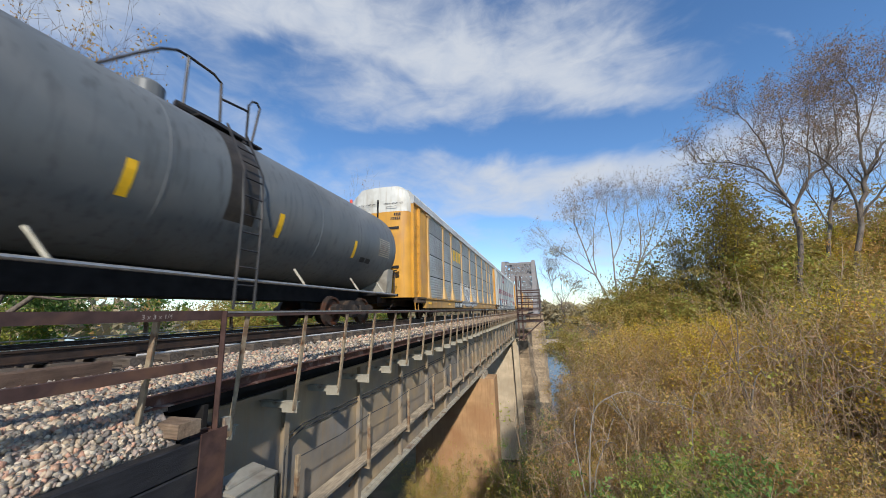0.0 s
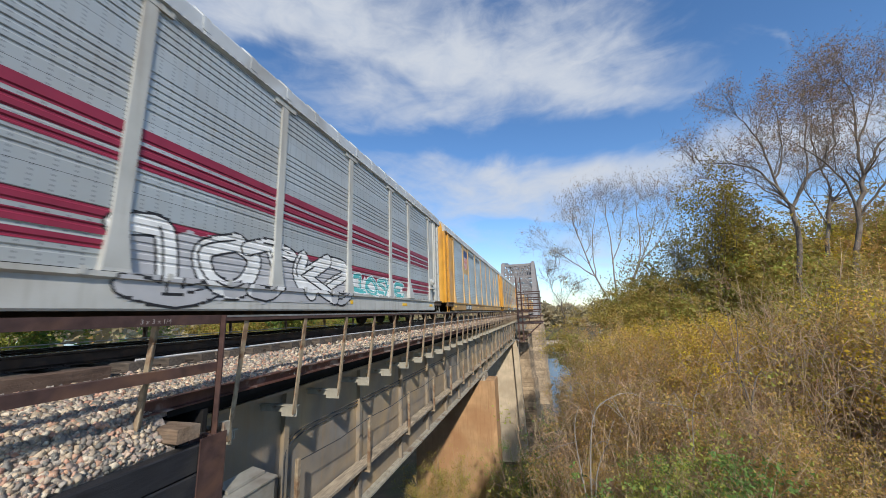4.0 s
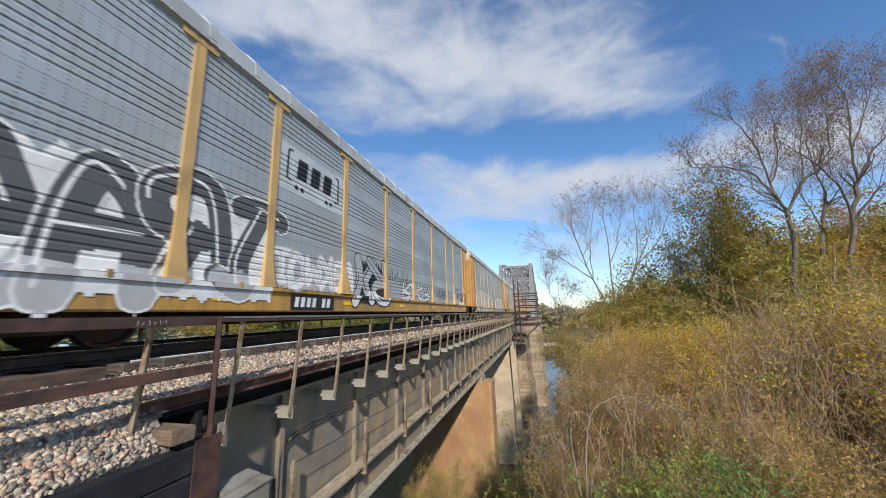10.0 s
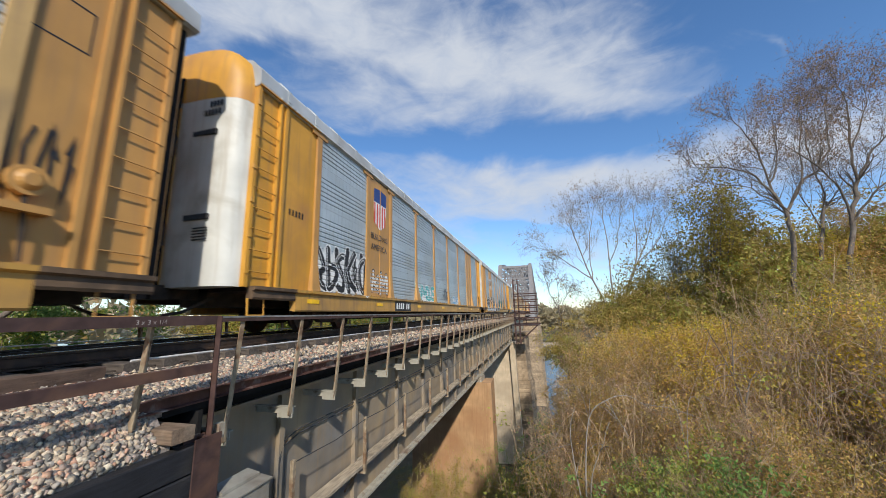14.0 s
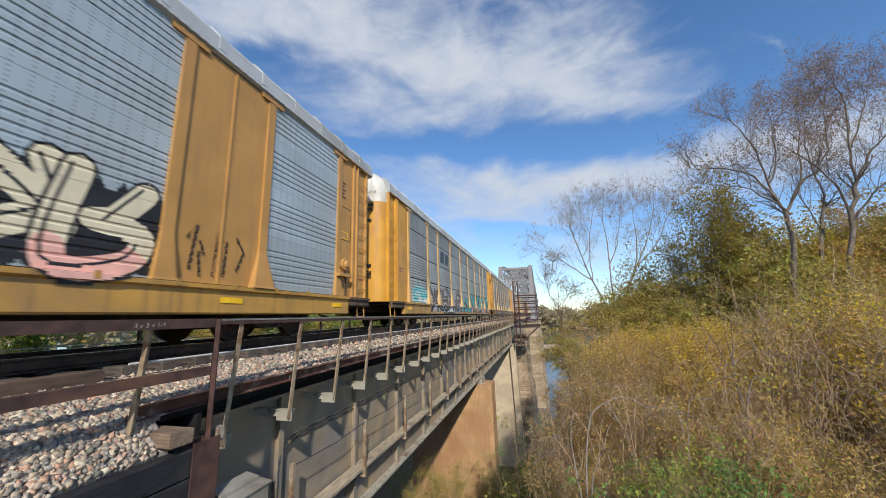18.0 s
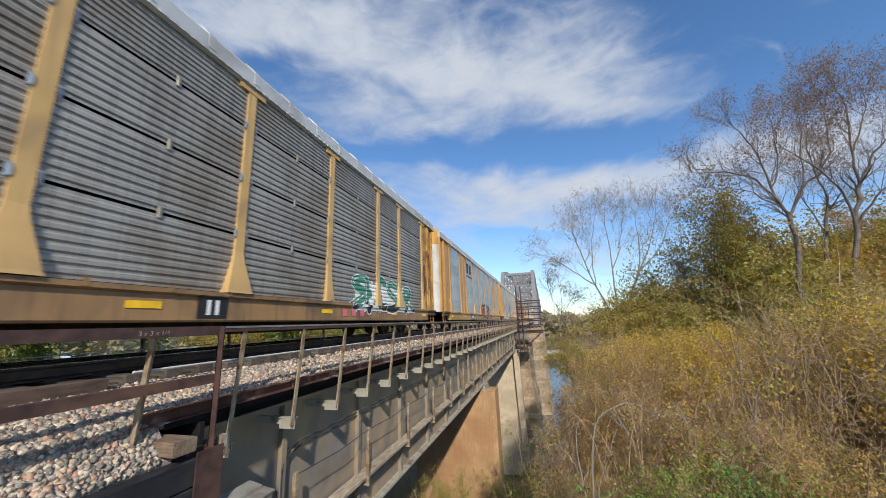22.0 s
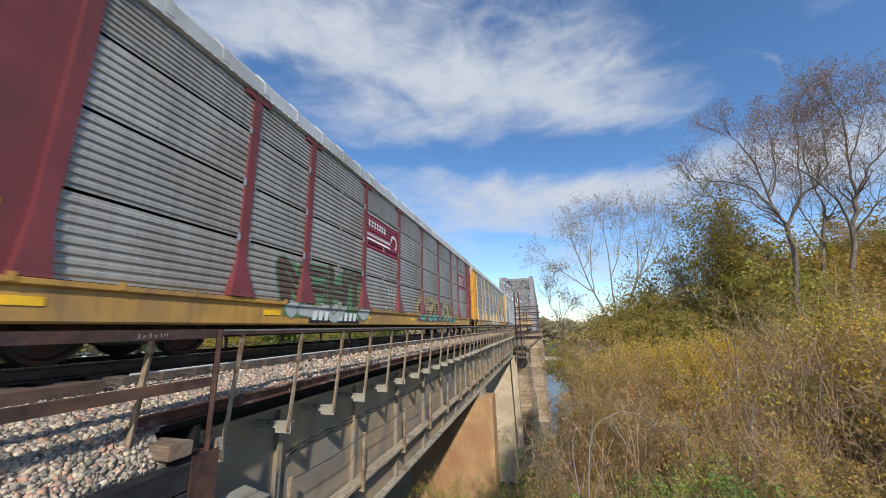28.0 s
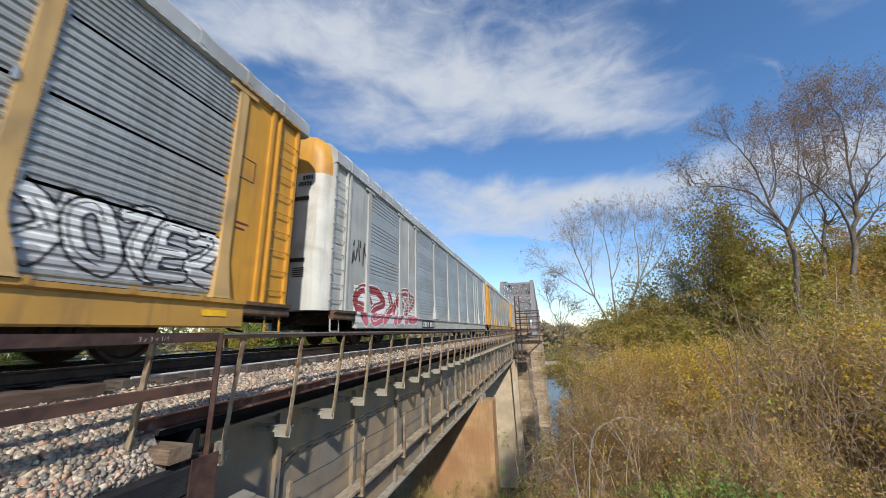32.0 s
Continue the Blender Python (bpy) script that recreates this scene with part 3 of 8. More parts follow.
tagged(new("ballast_stones", stone_mesh("ballast_stones", 17000, near_stones, 1, (0.014, 0.034))), "loose crushed stones in grey, pink and buff", "gravel", kind="stuff")
tagged(new("ballast_stones", stone_mesh("ballast_stones", 9000, mid_stones, 2, (0.02, 0.04))), "loose crushed stones in grey, pink and buff", "gravel", kind="stuff")

loose = thing("loose_stones", "nearest loose crushed stones on the ballast slope", "gravel", kind="structure")
srng = random.Random(15)
stone_kinds = [stone_mesh("stone", 1, lambda rng, k: np.zeros((k, 3)), 60 + i, (0.026, 0.042)) for i in range(14)]
for me in stone_kinds:
    me.materials[0] = M["single_stone"]
for i in range(290):
    y = srng.uniform(1.5, 3.0)
    x = srng.uniform(2.05, 2.92 if y < 2.8 else 2.6)
    part("stone", srng.choice(stone_kinds), None, loose, at=pose(x, y, float(ballast_z(np.array(x), np.array(y))) + srng.uniform(0.0, 0.028), srng.uniform(0, 360), srng.uniform(0, 360), srng.uniform(0, 360)))

# ---- bridge: girder, walkway brackets, handrail ----
POST_Y = [3.95 + 1.237 * i for i in range(43)]


def build_bridge():
    span = thing("girder_span", "grey riveted steel deck girder span with rust-stained walkway", "railway bridge", kind="structure")
    for x in (1.95, -1.95):
        s = 1 if x > 0 else -1
        part("web_plate", Build().box(x - 0.012, x + 0.012, 3.9, DECK_END, -4.15, -1.0), M["girder_grey"], span, "blue-grey girder web with buff stains")
        part("bottom_flange", Build().box(x - 0.24, x + 0.24, 3.9, DECK_END, -4.20, -4.15).box(x + s * 0.02, x + s * 0.13, 3.9, DECK_END, -4.15, -4.13), M["bracket_grey"], span)
        part("top_flange", Build().box(x - 0.22, x + 0.22, 3.9, DECK_END, -1.0, -0.95), M["girder_grey"], span)
        me = Build().box(min(0.012 * s, 0.13 * s), max(0.012 * s, 0.13 * s), -0.012, 0.012, -4.15, -1.0).box(min(0.12 * s, 0.14 * s), max(0.12 * s, 0.14 * s), -0.06, 0.06, -4.15, -1.0).mesh("stiffener", M["girder_grey"])
        for i in range(20):
            part("stiffener", me, None, span, at=pose(x, 5.71 + 2.7 * i, 0))
    # the pan's near-black colour carries the shade under the walkway
    part("deck_pan", Build().box(-2.1, 2.1, 3.5, DECK_END, -0.95, -0.72).box(-2.63, 2.63, 3.1, DECK_END, -0.72, -0.64), M["shade_and_seam_black"], span, "steel ballast pan, near-black for the shade under the deck")
    for i in range(20):
        part("cross_brace", Build().beam((-1.9, 5.7 + 2.7 * i, -1.3), (1.9, 5.7 + 2.7 * i, -3.9), 0.09, 0.09).beam((1.9, 5.7 + 2.7 * i, -1.3), (-1.9, 5.7 + 2.7 * i, -3.9), 0.09, 0.09), M["girder_grey"], span)
    # outer curb channel that holds the ballast
    for s in (1, -1):
        ring = [(2.62 * s, -0.635), (2.705 * s, -0.635), (2.705 * s, -0.62), (2.640 * s, -0.61), (2.640 * s, -0.515), (2.705 * s, -0.505), (2.705 * s, -0.49), (2.62 * s, -0.49)]
        part("curb_channel", Build().extrude(ring, "y", 2.78, DECK_END), M["toe_steel"], span, "dark red-brown channel with worn pale paint")
    # brackets, posts and rails of the walkway
    arm = Build().box(1.96, 2.71, -0.05, 0.05, -1.11, -1.095).box(1.96, 2.71, -0.008, 0.008, -1.21, -1.10)
    arm_mesh = arm.mesh("bracket", M["bracket_grey"])
    gus = Build().extrude([(2.44, -1.12), (2.735, -1.07), (2.735, -1.26), (2.44, -1.26)], "y", -0.062, -0.050)
    for dz in (-1.10, -1.18):
        gus.lathe([(-0.075, 0.0), (-0.075, 0.017), (-0.062, 0.017)], (2.69, 0, dz), 6, "y")
    gus_mesh = gus.mesh("gusset_plate", M["bracket_grey"])
    post = Build()
    # an angle iron that leans outward
    for w0, w1, t0, t1 in ((-0.035, 0.035, -0.006, 0.006), (0.023, 0.035, -0.006, -0.062)):
        lo, hi = (2.690, -1.21), (2.858, 0.385)
        vs = [(lo[0] + w, t, lo[1]) for w, t in ((w0, t0), (w1, t0), (w1, t1), (w0, t1))] + [(hi[0] + w, t, hi[1]) for w, t in ((w0, t0), (w1, t0), (w1, t1), (w0, t1))]
        post.add(vs, [(0, 1, 2, 3), (4, 5, 6, 7), (0, 1, 5, 4), (1, 2, 6, 5), (2, 3, 7, 6), (3, 0, 4, 7)])
    post_mesh = post.mesh("handrail_post", M["pale_steel"])
    mirror = Matrix.Diagonal((-1, 1, 1, 1))
    far_post = post_mesh.copy()
    far_post.transform(mirror)
    far_post.flip_normals()
    far_arm = arm_mesh.copy()
    far_arm.transform(mirror)
    far_arm.flip_normals()
    rng = random.Random(7)
    for i, y in enumerate(POST_Y):
        part("bracket", arm_mesh, None, span, at=pose(0, y, 0))
        part("gusset_plate", gus_mesh, None, span, at=pose(0, y, 0))
        part("handrail_post", post_mesh, None, span, at=pose(rng.uniform(-0.012, 0.012), y, 0, 0, 0, rng.uniform(-2, 2)))
        if i % 2 == 0:
            part("handrail_post", far_post, None, span, at=pose(0, y, 0))
            part("bracket", far_arm, None, span, at=pose(0, y, 0))
    short = Build().beam((2.745, 2.72, -0.72), (2.845, 2.72, 0.385), 0.07, 0.012).beam((2.775, 2.69, -0.72), (2.875, 2.69, 0.385), 0.012, 0.06)
    part("handrail_post", short, M["pale_steel"], span)
    for s in (1, -1):
        x = 2.87 * s
        part("top_rail", Build().box(x - 0.035, x + 0.035, 2.6, DECK_END, 0.385, 0.395).box(x + 0.027 * s - 0.006, x + 0.027 * s + 0.006, 2.6, DECK_END, 0.325, 0.385), M["brown_steel"], span, "brown angle-iron handrail")
        # pale strip added to draw the light caught by the rail's front edge
        part("top_strip", Build().box(x + 0.034 * s - 0.004, x + 0.034 * s + 0.004, 3.4, DECK_END, 0.372, 0.3965), M["galvanised"], span, "pale strip added for the lit glint on the handrail edge")
        part("mid_rail", Build().tube([(2.79 * s, 2.6, -0.035), (2.79 * s, DECK_END, -0.035)], 0.012, 8), M["glint_pale_rod"], span, "thin bare steel rod, whitened for its sun glint")
    # lower inspection walk on the girder side
    low = [8.37 + 2.66 * i for i in range(-1, 18)]
    lp = Build().box(2.32, 2.39, -0.035, 0.035, -3.42, -2.13).box(1.96, 2.38, -0.025, 0.025, -3.42, -3.38).mesh("walk_post", M["pale_steel"])
    for y in low:
        part("walk_post", lp, None, span, at=pose(0, y, 0))
        part("walk_bracket", Build().beam((1.97, y - 0.25, -3.30), (2.3, y - 0.25, -3.30), 0.05, 0.05).beam((1.97, y - 0.25, -3.75), (2.28, y - 0.25, -3.32), 0.04, 0.04), M["pale_steel"], span)
    for k in range(9):
        y = 6.2 + 5.3 * k
        part("plank", Build().bevelled(2.02, 2.33, y, y + 5.28, -3.29 + 0.01 * (k % 2), -3.20 + 0.01 * (k % 2), 0.012), M["plank"], span, "weathered grey-brown plank")
    part("walk_cable", Build().tube([(2.37, y, -2.17 - 0.06 * (j % 2)) for j, y in enumerate(v for i in range(len(low)) for v in (low[i], low[i] + 1.33))][:-1], 0.010, 5), M["cable"], span)
    for dz in (0, -0.085):
        part("conduit", Build().tube([(2.10, 5.66, -3.6), (2.09, 5.67, -2.1 + dz), (2.07, 5.8, -1.86 + dz), (2.0, 6.3, -1.80 + dz), (1.99, DECK_END, -1.80 + dz)], 0.014, 6), M["cable"], span, "dark conduit along the web")
    part("hanger_brace", Build().beam((2.1, 53, -1.3), (2.1, 55.5, -4.0), 0.1, 0.1).beam((2.1, 55.5, -1.3), (2.1, 53, -4.0), 0.1, 0.1), M["bracket_grey"], span)
    return span


build_bridge()


RAILINGS = []


def build_abutment():
    ab = thing("abutment", "black tarred timber retaining wall holding the ballast", "retaining wall", kind="structure")
    part("back_wall", Build().box(-3.2, 2.90, 3.05, 3.5, -6.0, -0.98), M["black_timber"], ab)
    for i, (a, b) in enumerate(((-1.26, -0.985), (-1.55, -1.27), (-1.84, -1.56), (-2.13, -1.85), (-2.42, -2.14), (-2.71, -2.43), (-3.0, -2.72))):
        part("timber", Build().bevelled(2.905, 3.06 + 0.01 * (i % 2), -6, 3.22, a, b, 0.012), M["black_timber"], ab)
    part("timber_block", Build().bevelled(2.40, 3.085, 2.88, 3.13, -0.90, -0.755, 0.012), M["brown_timber"], ab, "brown weathered timber block")
    # added block: stops sun reaching the web through the gap below the deck
    part("end_filler", Build().box(-2.6, 2.72, 3.46, 3.52, -0.978, -0.724), M["shade_and_seam_black"], ab)
    col = thing("steel_column", "brown painted steel column beside the abutment", "steel column", kind="structure")
    ring = [(2.91, 3.15), (2.93, 3.15), (2.93, 3.29), (3.07, 3.29), (3.07, 3.15), (3.09, 3.15), (3.09, 3.47), (3.07, 3.47), (3.07, 3.33), (2.93, 3.33), (2.93, 3.47), (2.91, 3.47)]
    part("column", Build().extrude(ring, "z", -6, -0.93), M["brown_steel"], col)
    part("upright", Build().box(2.97, 3.05, 3.36, 3.372, -1.05, 0.395).box(2.97, 2.98, 3.36, 3.44, -1.05, 0.395), M["brown_steel"], col, "brown angle-iron upright")
    part("seat_clip", Build().bevelled(2.945, 3.03, 3.475, 3.57, -1.02, -0.86, 0.01).lathe([(3.47, 0.0), (3.455, 0.016), (3.455, 0.0)], (2.99, 0, -0.91), 6, "y").lathe([(3.47, 0.0), (3.455, 0.016), (3.455, 0.0)], (2.99, 0, -0.97), 6, "y"), M["bracket_grey"], col, "pale bolted clip on the column")
    rails = thing("approach_railing", "brown angle-iron railing beside the ballast", "railing", kind="structure")
    part("top_rail", Build().box(2.90, 2.985, -7.0, 3.38, 0.390, 0.40).box(2.975, 2.985, -7.0, 3.38, 0.295, 0.39), M["brown_steel"], rails)
    part("mid_rail", Build().box(2.90, 2.985, -7.0, 3.38, -0.165, -0.155).box(2.975, 2.985, -7.0, 3.38, -0.255, -0.165), M["brown_steel"], rails)
    for y in (-6.5, -3.2, -0.4):
        part("post", Build().box(2.93, 2.94, y, y + 0.075, -1.2, 0.39), M["brown_steel"], rails)
    RAILINGS.append(rails)
    jb = thing("junction_box", "grey steel junction box with a sloping lid fixed to the girder", "junction box", at=pose(2.90, 3.52, -2.28))
    part("body", Build().bevelled(0, 0.34, 0, 0.60, 0, 0.58, 0.01), M["box_grey"], jb)
    part("lid", Build().extrude([(-0.03, 0.585), (0.36, 0.585), (0.36, 0.605), (-0.03, 0.655)], "y", -0.03, 0.63).extrude([(0.0, 0.656), (0.20, 0.632), (0.20, 0.665), (0.0, 0.70)], "y", 0.02, 0.58), M["box_grey"], jb, "stepped sloping lid")
    part("conduit", Build().tube([(0.25, 0.4, 0), (0.25, 0.4, -1.8)], 0.035, 8), M["galvanised"], jb)


build_abutment()


def build_piers():
    p = thing("pier_1", "orange-stained concrete bridge pier", "bridge pier", kind="structure")
    b = Build()
    b.add([(x, y, z) for z, w, d in ((-27, 3.05, 1.15), (-4.55, 2.98, 1.0)) for x, y in ((-w, 26.8 - d), (w - 0.25, 26.8 - d), (w, 26.8 - d + 0.25), (w, 26.8 + d), (-w, 26.8 + d))],
          [(4, 3, 2, 1, 0), (5, 6, 7, 8, 9)] + [(i, (i + 1) % 5, 5 + (i + 1) % 5, 5 + i) for i in range(5)])
    part("shaft", b, M["stained_concrete"], p)
    part("bearing", Build().box(1.6, 2.3, 26.0, 27.6, -4.55, -4.2).box(-2.3, -1.6, 26.0, 27.6, -4.55, -4.2), M["bracket_grey"], p)
    q = thing("pier_2", "pale buff concrete bridge pier with a ribbed edge", "bridge pier", kind="structure")
    b = Build()
    b.add([(x, y, z) for z, w, d in ((-26, 2.95, 1.5), (-4.6, 2.42, 1.2)) for x, y in ((-w, 58.2 - d), (w, 58.2 - d), (w, 58.2 + d), (-w, 58.2 + d))],
          [(3, 2, 1, 0), (4, 5, 6, 7)] + [(i, (i + 1) % 4, 4 + (i + 1) % 4, 4 + i) for i in range(4)])
    part("shaft", b, M["concrete"], q)
    b = Build()
    b.add([(x, y, z) for z, w in ((-26, 2.96), (-4.6, 2.43)) for x, y in ((w - 0.7, 56.45), (w + 0.12, 56.45), (w + 0.12, 57.4), (w - 0.7, 57.4))],
          [(3, 2, 1, 0), (4, 5, 6, 7)] + [(i, (i + 1) % 4, 4 + (i + 1) % 4, 4 + i) for i in range(4)])
    part("edge_rib", b, M["concrete"], q)
    part("cap", Build().bevelled(-2.5, 2.6, 56.6, 59.8, -4.6, -4.2, 0.06), M["concrete"], q)
    rng = random.Random(9)
    for name, y0, depth, w0, w1, top in (("pier_3", 62.0, 4.0, 4.5, 5.3, -3.4), ("pier_4", 100.0, 5.0, 6.3, 7.2, -2.4), ("pier_5", 190.0, 5.0, 6.3, 7.2, -2.4), ("pier_6", 280.0, 5.0, 6.3, 7.2, -2.4)):
        s = thing(name, "coursed tan stone masonry bridge pier with a cutwater end", "bridge pier", kind="structure")
        z, n = top, 0
        part("coping", Build().bevelled(-w0 - 0.25, w0 + 0.25, y0 - 0.25, y0 + depth + 0.25, top, top + 0.45, 0.05), M["masonry"], s)
        while z > -27:
            h = rng.uniform(0.55, 0.72)
            w = w0 + (w1 - w0) * (top - z) / 24 + rng.uniform(-0.03, 0.03)
            if z - h < -11 and z > -11:
                w += 0.25
            elif z < -11:
                w += 0.25
            ring = [(-w, y0), (w - 0.7, y0), (w, y0 + depth / 2), (w - 0.7, y0 + depth), (-w, y0 + depth)]
            part("course", Build().extrude(ring, "z", z - h + 0.03, z), M["masonry"], s)
            z -= h
        part("core", Build().box(-w0 + 0.3, w0 - 0.9, y0 + 0.15, y0 + depth - 0.15, -27, top), M["soil"], s)


build_piers()


def build_frame():
    f = thing("steel_frame", "rust-brown steel frame of stacked beams on the bridge side", "steel frame", at=pose(0, 55.6, 0))
    for x in (2.95, 3.6):
        part("post", Build().box(x - 0.11, x + 0.11, -0.1, 0.1, -4.4, 5.6), M["brown_steel"], f)
    for i in range(6):
        z = 3.25 - 0.92 * i
        part("beam", Build().box(2.8, 6.55 + 0.12 * (i % 3), -0.1, 0.1, z - 0.09, z + 0.09).box(2.9, 6.3, 1.2, 1.4, z - 0.35, z - 0.2), M["brown_steel"], f)
    part("platform", Build().box(2.5, 6.6, -0.2, 1.8, -1.62, -1.5), M["brown_steel"], f)
    part("brace", Build().beam((6.3, 0, -1.6), (3.2, 0, -4.3), 0.16, 0.16), M["brown_steel"], f)
    part("brace", Build().beam((6.3, 1.5, -1.6), (3.2, 1.5, -4.3), 0.16, 0.16), M["brown_steel"], f)
    for x in (4.6, 6.3):
        part("hanger", Build().box(x - 0.05, x + 0.05, 0.9, 1.0, -1.5, 3.0), M["brown_steel"], f)


build_frame()


def build_truss():
    proto = None
    for k in range(3):
        y0 = 100 + 90 * k
        if proto:
            copy_thing(proto, pose(0, y0, 0))
            continue
        t = thing("truss_span", "grey painted steel through-truss bridge span", "truss bridge", kind="structure", at=pose(0, y0, 0))
        proto = t
        n, dy = 7, 90 / 7
        top = [0, 15.5, 17.2, 18.0, 18.0, 17.2, 15.5, 0]
        for x in (-4.7, 4.7):
            part("bottom_chord", Build().box(x - 0.3, x + 0.3, 0, 90, -1.6, -0.9), M["truss_paint"], t)
            nodes = [(x, i * dy, -1.2 if i in (0, n) else top[i]) for i in range(n + 1)]
            for i in range(n):
                part("end_post" if i in (0, n - 1) else "top_chord", Build().beam(nodes[i], nodes[i + 1], 1.15 if i in (0, n - 1) else 0.75, 0.9), M["truss_paint"], t)
            for i in range(1, n):
                part("hanger", Build().box(x - 0.2, x + 0.2, i * dy - 0.25, i * dy + 0.25, -1.2, top[i]), M["truss_paint"], t)
                a, b = ((i, i + 1) if i < n / 2 else (i, i - 1))
                if 1 < b < n:
                    part("diagonal", Build().beam((x, a * dy, top[a]), (x, b * dy, -1.2), 0.3, 0.3), M["truss_paint"], t)
        up = Vector((0, dy, 16.7)).normalized()
        for d0, d1 in ((0.97, 0.72),):
            base = Vector((0, 0, -1.2))
            lo, hi = base + up * (21.0 * d1), base + up * (21.0 * d0)
            part("portal_strut", Build().beam((-4.6, hi.y, hi.z), (4.6, hi.y, hi.z), 0.5, 0.7), M["truss_paint"], t)
            part("portal_strut", Build().beam((-4.6, lo.y, lo.z), (4.6, lo.y, lo.z), 0.4, 0.5), M["truss_paint"], t)
            for i in range(6):
                x = -4.5 + 1.5 * i
                part("lattice", Build().beam((x, lo.y, lo.z), (x + 1.5, hi.y, hi.z), 0.2, 0.2).beam((x + 1.5, lo.y, lo.z), (x, hi.y, hi.z), 0.2, 0.2), M["truss_paint"], t)
            for s in (-1, 1):
                k0 = base + up * (21.0 * 0.52)
                part("knee_brace", Build().beam((4.5 * s, k0.y, k0.z), (1.6 * s, lo.y, lo.z), 0.35, 0.35), M["truss_paint"], t)
        plate = Build()
        mid = base + up * (21.0 * 0.66)
        for x in (-4.4, -1.5, 1.5, 4.4):
            plate.beam((x, lo.y, lo.z), (x, mid.y, mid.z), 0.6, 0.3)
        plate.beam((-4.6, mid.y, mid.z), (4.6, mid.y, mid.z), 0.4, 0.6)
        part("portal_plate", plate, M["truss_paint"], t)
        arch = [(4.5 * math.cos(a), mid + up * (-4.2 + 4.0 * math.sin(a))) for a in (math.pi * j / 10 for j in range(11))]
        for (xa, pa), (xb, pb) in zip(arch, arch[1:]):
            part("portal_arch", Build().beam((xa, pa.y, pa.z), (xb, pb.y, pb.z), 0.35, 0.9), M["truss_paint"], t)
        for i in range(1, n - 1):
            part("top_lateral", Build().beam((-4.6, i * dy, top[i] - 0.3), (4.6, (i + 1) * dy, top[i + 1] - 0.3), 0.35, 0.35).beam((4.6, i * dy, top[i] - 0.3), (-4.6, (i + 1) * dy, top[i + 1] - 0.3), 0.35, 0.35), M["truss_paint"], t)
            sway = Build().beam((-4.6, i * dy, top[i] - 3.6), (4.6, i * dy, top[i] - 3.6), 0.3, 0.5)
            for x in (-4.6, -2.3, 0.0, 2.3):
                sway.beam((x, i * dy, top[i] - 3.5), (x + 2.3, i * dy, top[i] - 0.8), 0.25, 0.25).beam((x + 2.3, i * dy, top[i] - 3.5), (x, i * dy, top[i] - 0.8), 0.25, 0.25)
            part("sway_frame", sway, M["truss_paint"], t)
        for i in range(1, n):
            part("top_strut", Build().box(-4.6, 4.6, i * dy - 0.2, i * dy + 0.2, top[i] - 0.9, top[i] - 0.2), M["truss_paint"], t)
            part("floor_beam", Build().box(-4.6, 4.6, i * dy - 0.25, i * dy + 0.25, -1.9, -0.9), M["truss_paint"], t)
    deck = thing("approach_span", "grey steel deck girder span before the truss", "railway bridge", kind="structure")
    part("girder", Build().box(-2.1, 2.1, 59.8, 100, -3.9, -0.95), M["girder_grey"], deck)
    # both decks coloured near-black for the shade beneath the track
    part("deck", Build().box(-2.8, 2.8, 57, 100, -0.95, -0.70), M["shade_and_seam_black"], deck)
    part("deck", Build().box(-3.2, 3.2, 100, 640, -0.95, -0.70), M["shade_and_seam_black"], deck)
    me = Build().beam((2.75, 0, -0.7), (2.86, 0, 0.39), 0.06, 0.05).mesh("handrail_post", M["pale_steel"])
    for i in range(30):
        part("handrail_post", me, None, deck, at=pose(0, 57.6 + 1.4 * i, 0))
    part("top_rail", Build().box(2.83, 2.9, 57, 100, 0.34, 0.40), M["brown_steel"], deck)


build_truss()

# ---- the train ----
CAR = 28.4                      # one car, coupler to coupler
POSTS = [2.7, 5.4] + [7.25 + 2.82 * i for i in range(6)] + [23.2, 25.9]
ROWS = [(1.0, 2.055), (2.10, 3.145), (3.19, 4.255), (4.30, 5.13)]
RIB = 0.021


def rib_profile(style):
    """(z, outward) of the corrugated side: 'gap' sheets with open joints, 'perf' sheets with ribs in groups."""
    out = []
    for z0, z1 in ROWS:
        if style == "gap":
            k, m = 8, 0.03
            p = (z1 - z0 - 2 * m) / k
            row = [(z0, 0.0)]
            for i in range(k):
                a = z0 + m + i * p
                row += [(a + 0.10 * p, 0.0), (a + 0.30 * p, RIB), (a + 0.70 * p, RIB), (a + 0.90 * p, 0.0)]
            row += [(z1, 0.0)]
        else:
            row = [(z0, RIB)]
            p = 0.123
            for i in range(6):
                a = z0 + 0.14 + i * p
                row += [(a, RIB), (a + 0.016, 0.006), (a + 0.040, 0.006), (a + 0.056, RIB)]
            row += [(z1 + 0.04, RIB)]
        out.append(row)
    return out


PROFILE = {s: rib_profile(s) for s in ("gap", "perf")}
PANEL_X = 1.47
_cache = {}


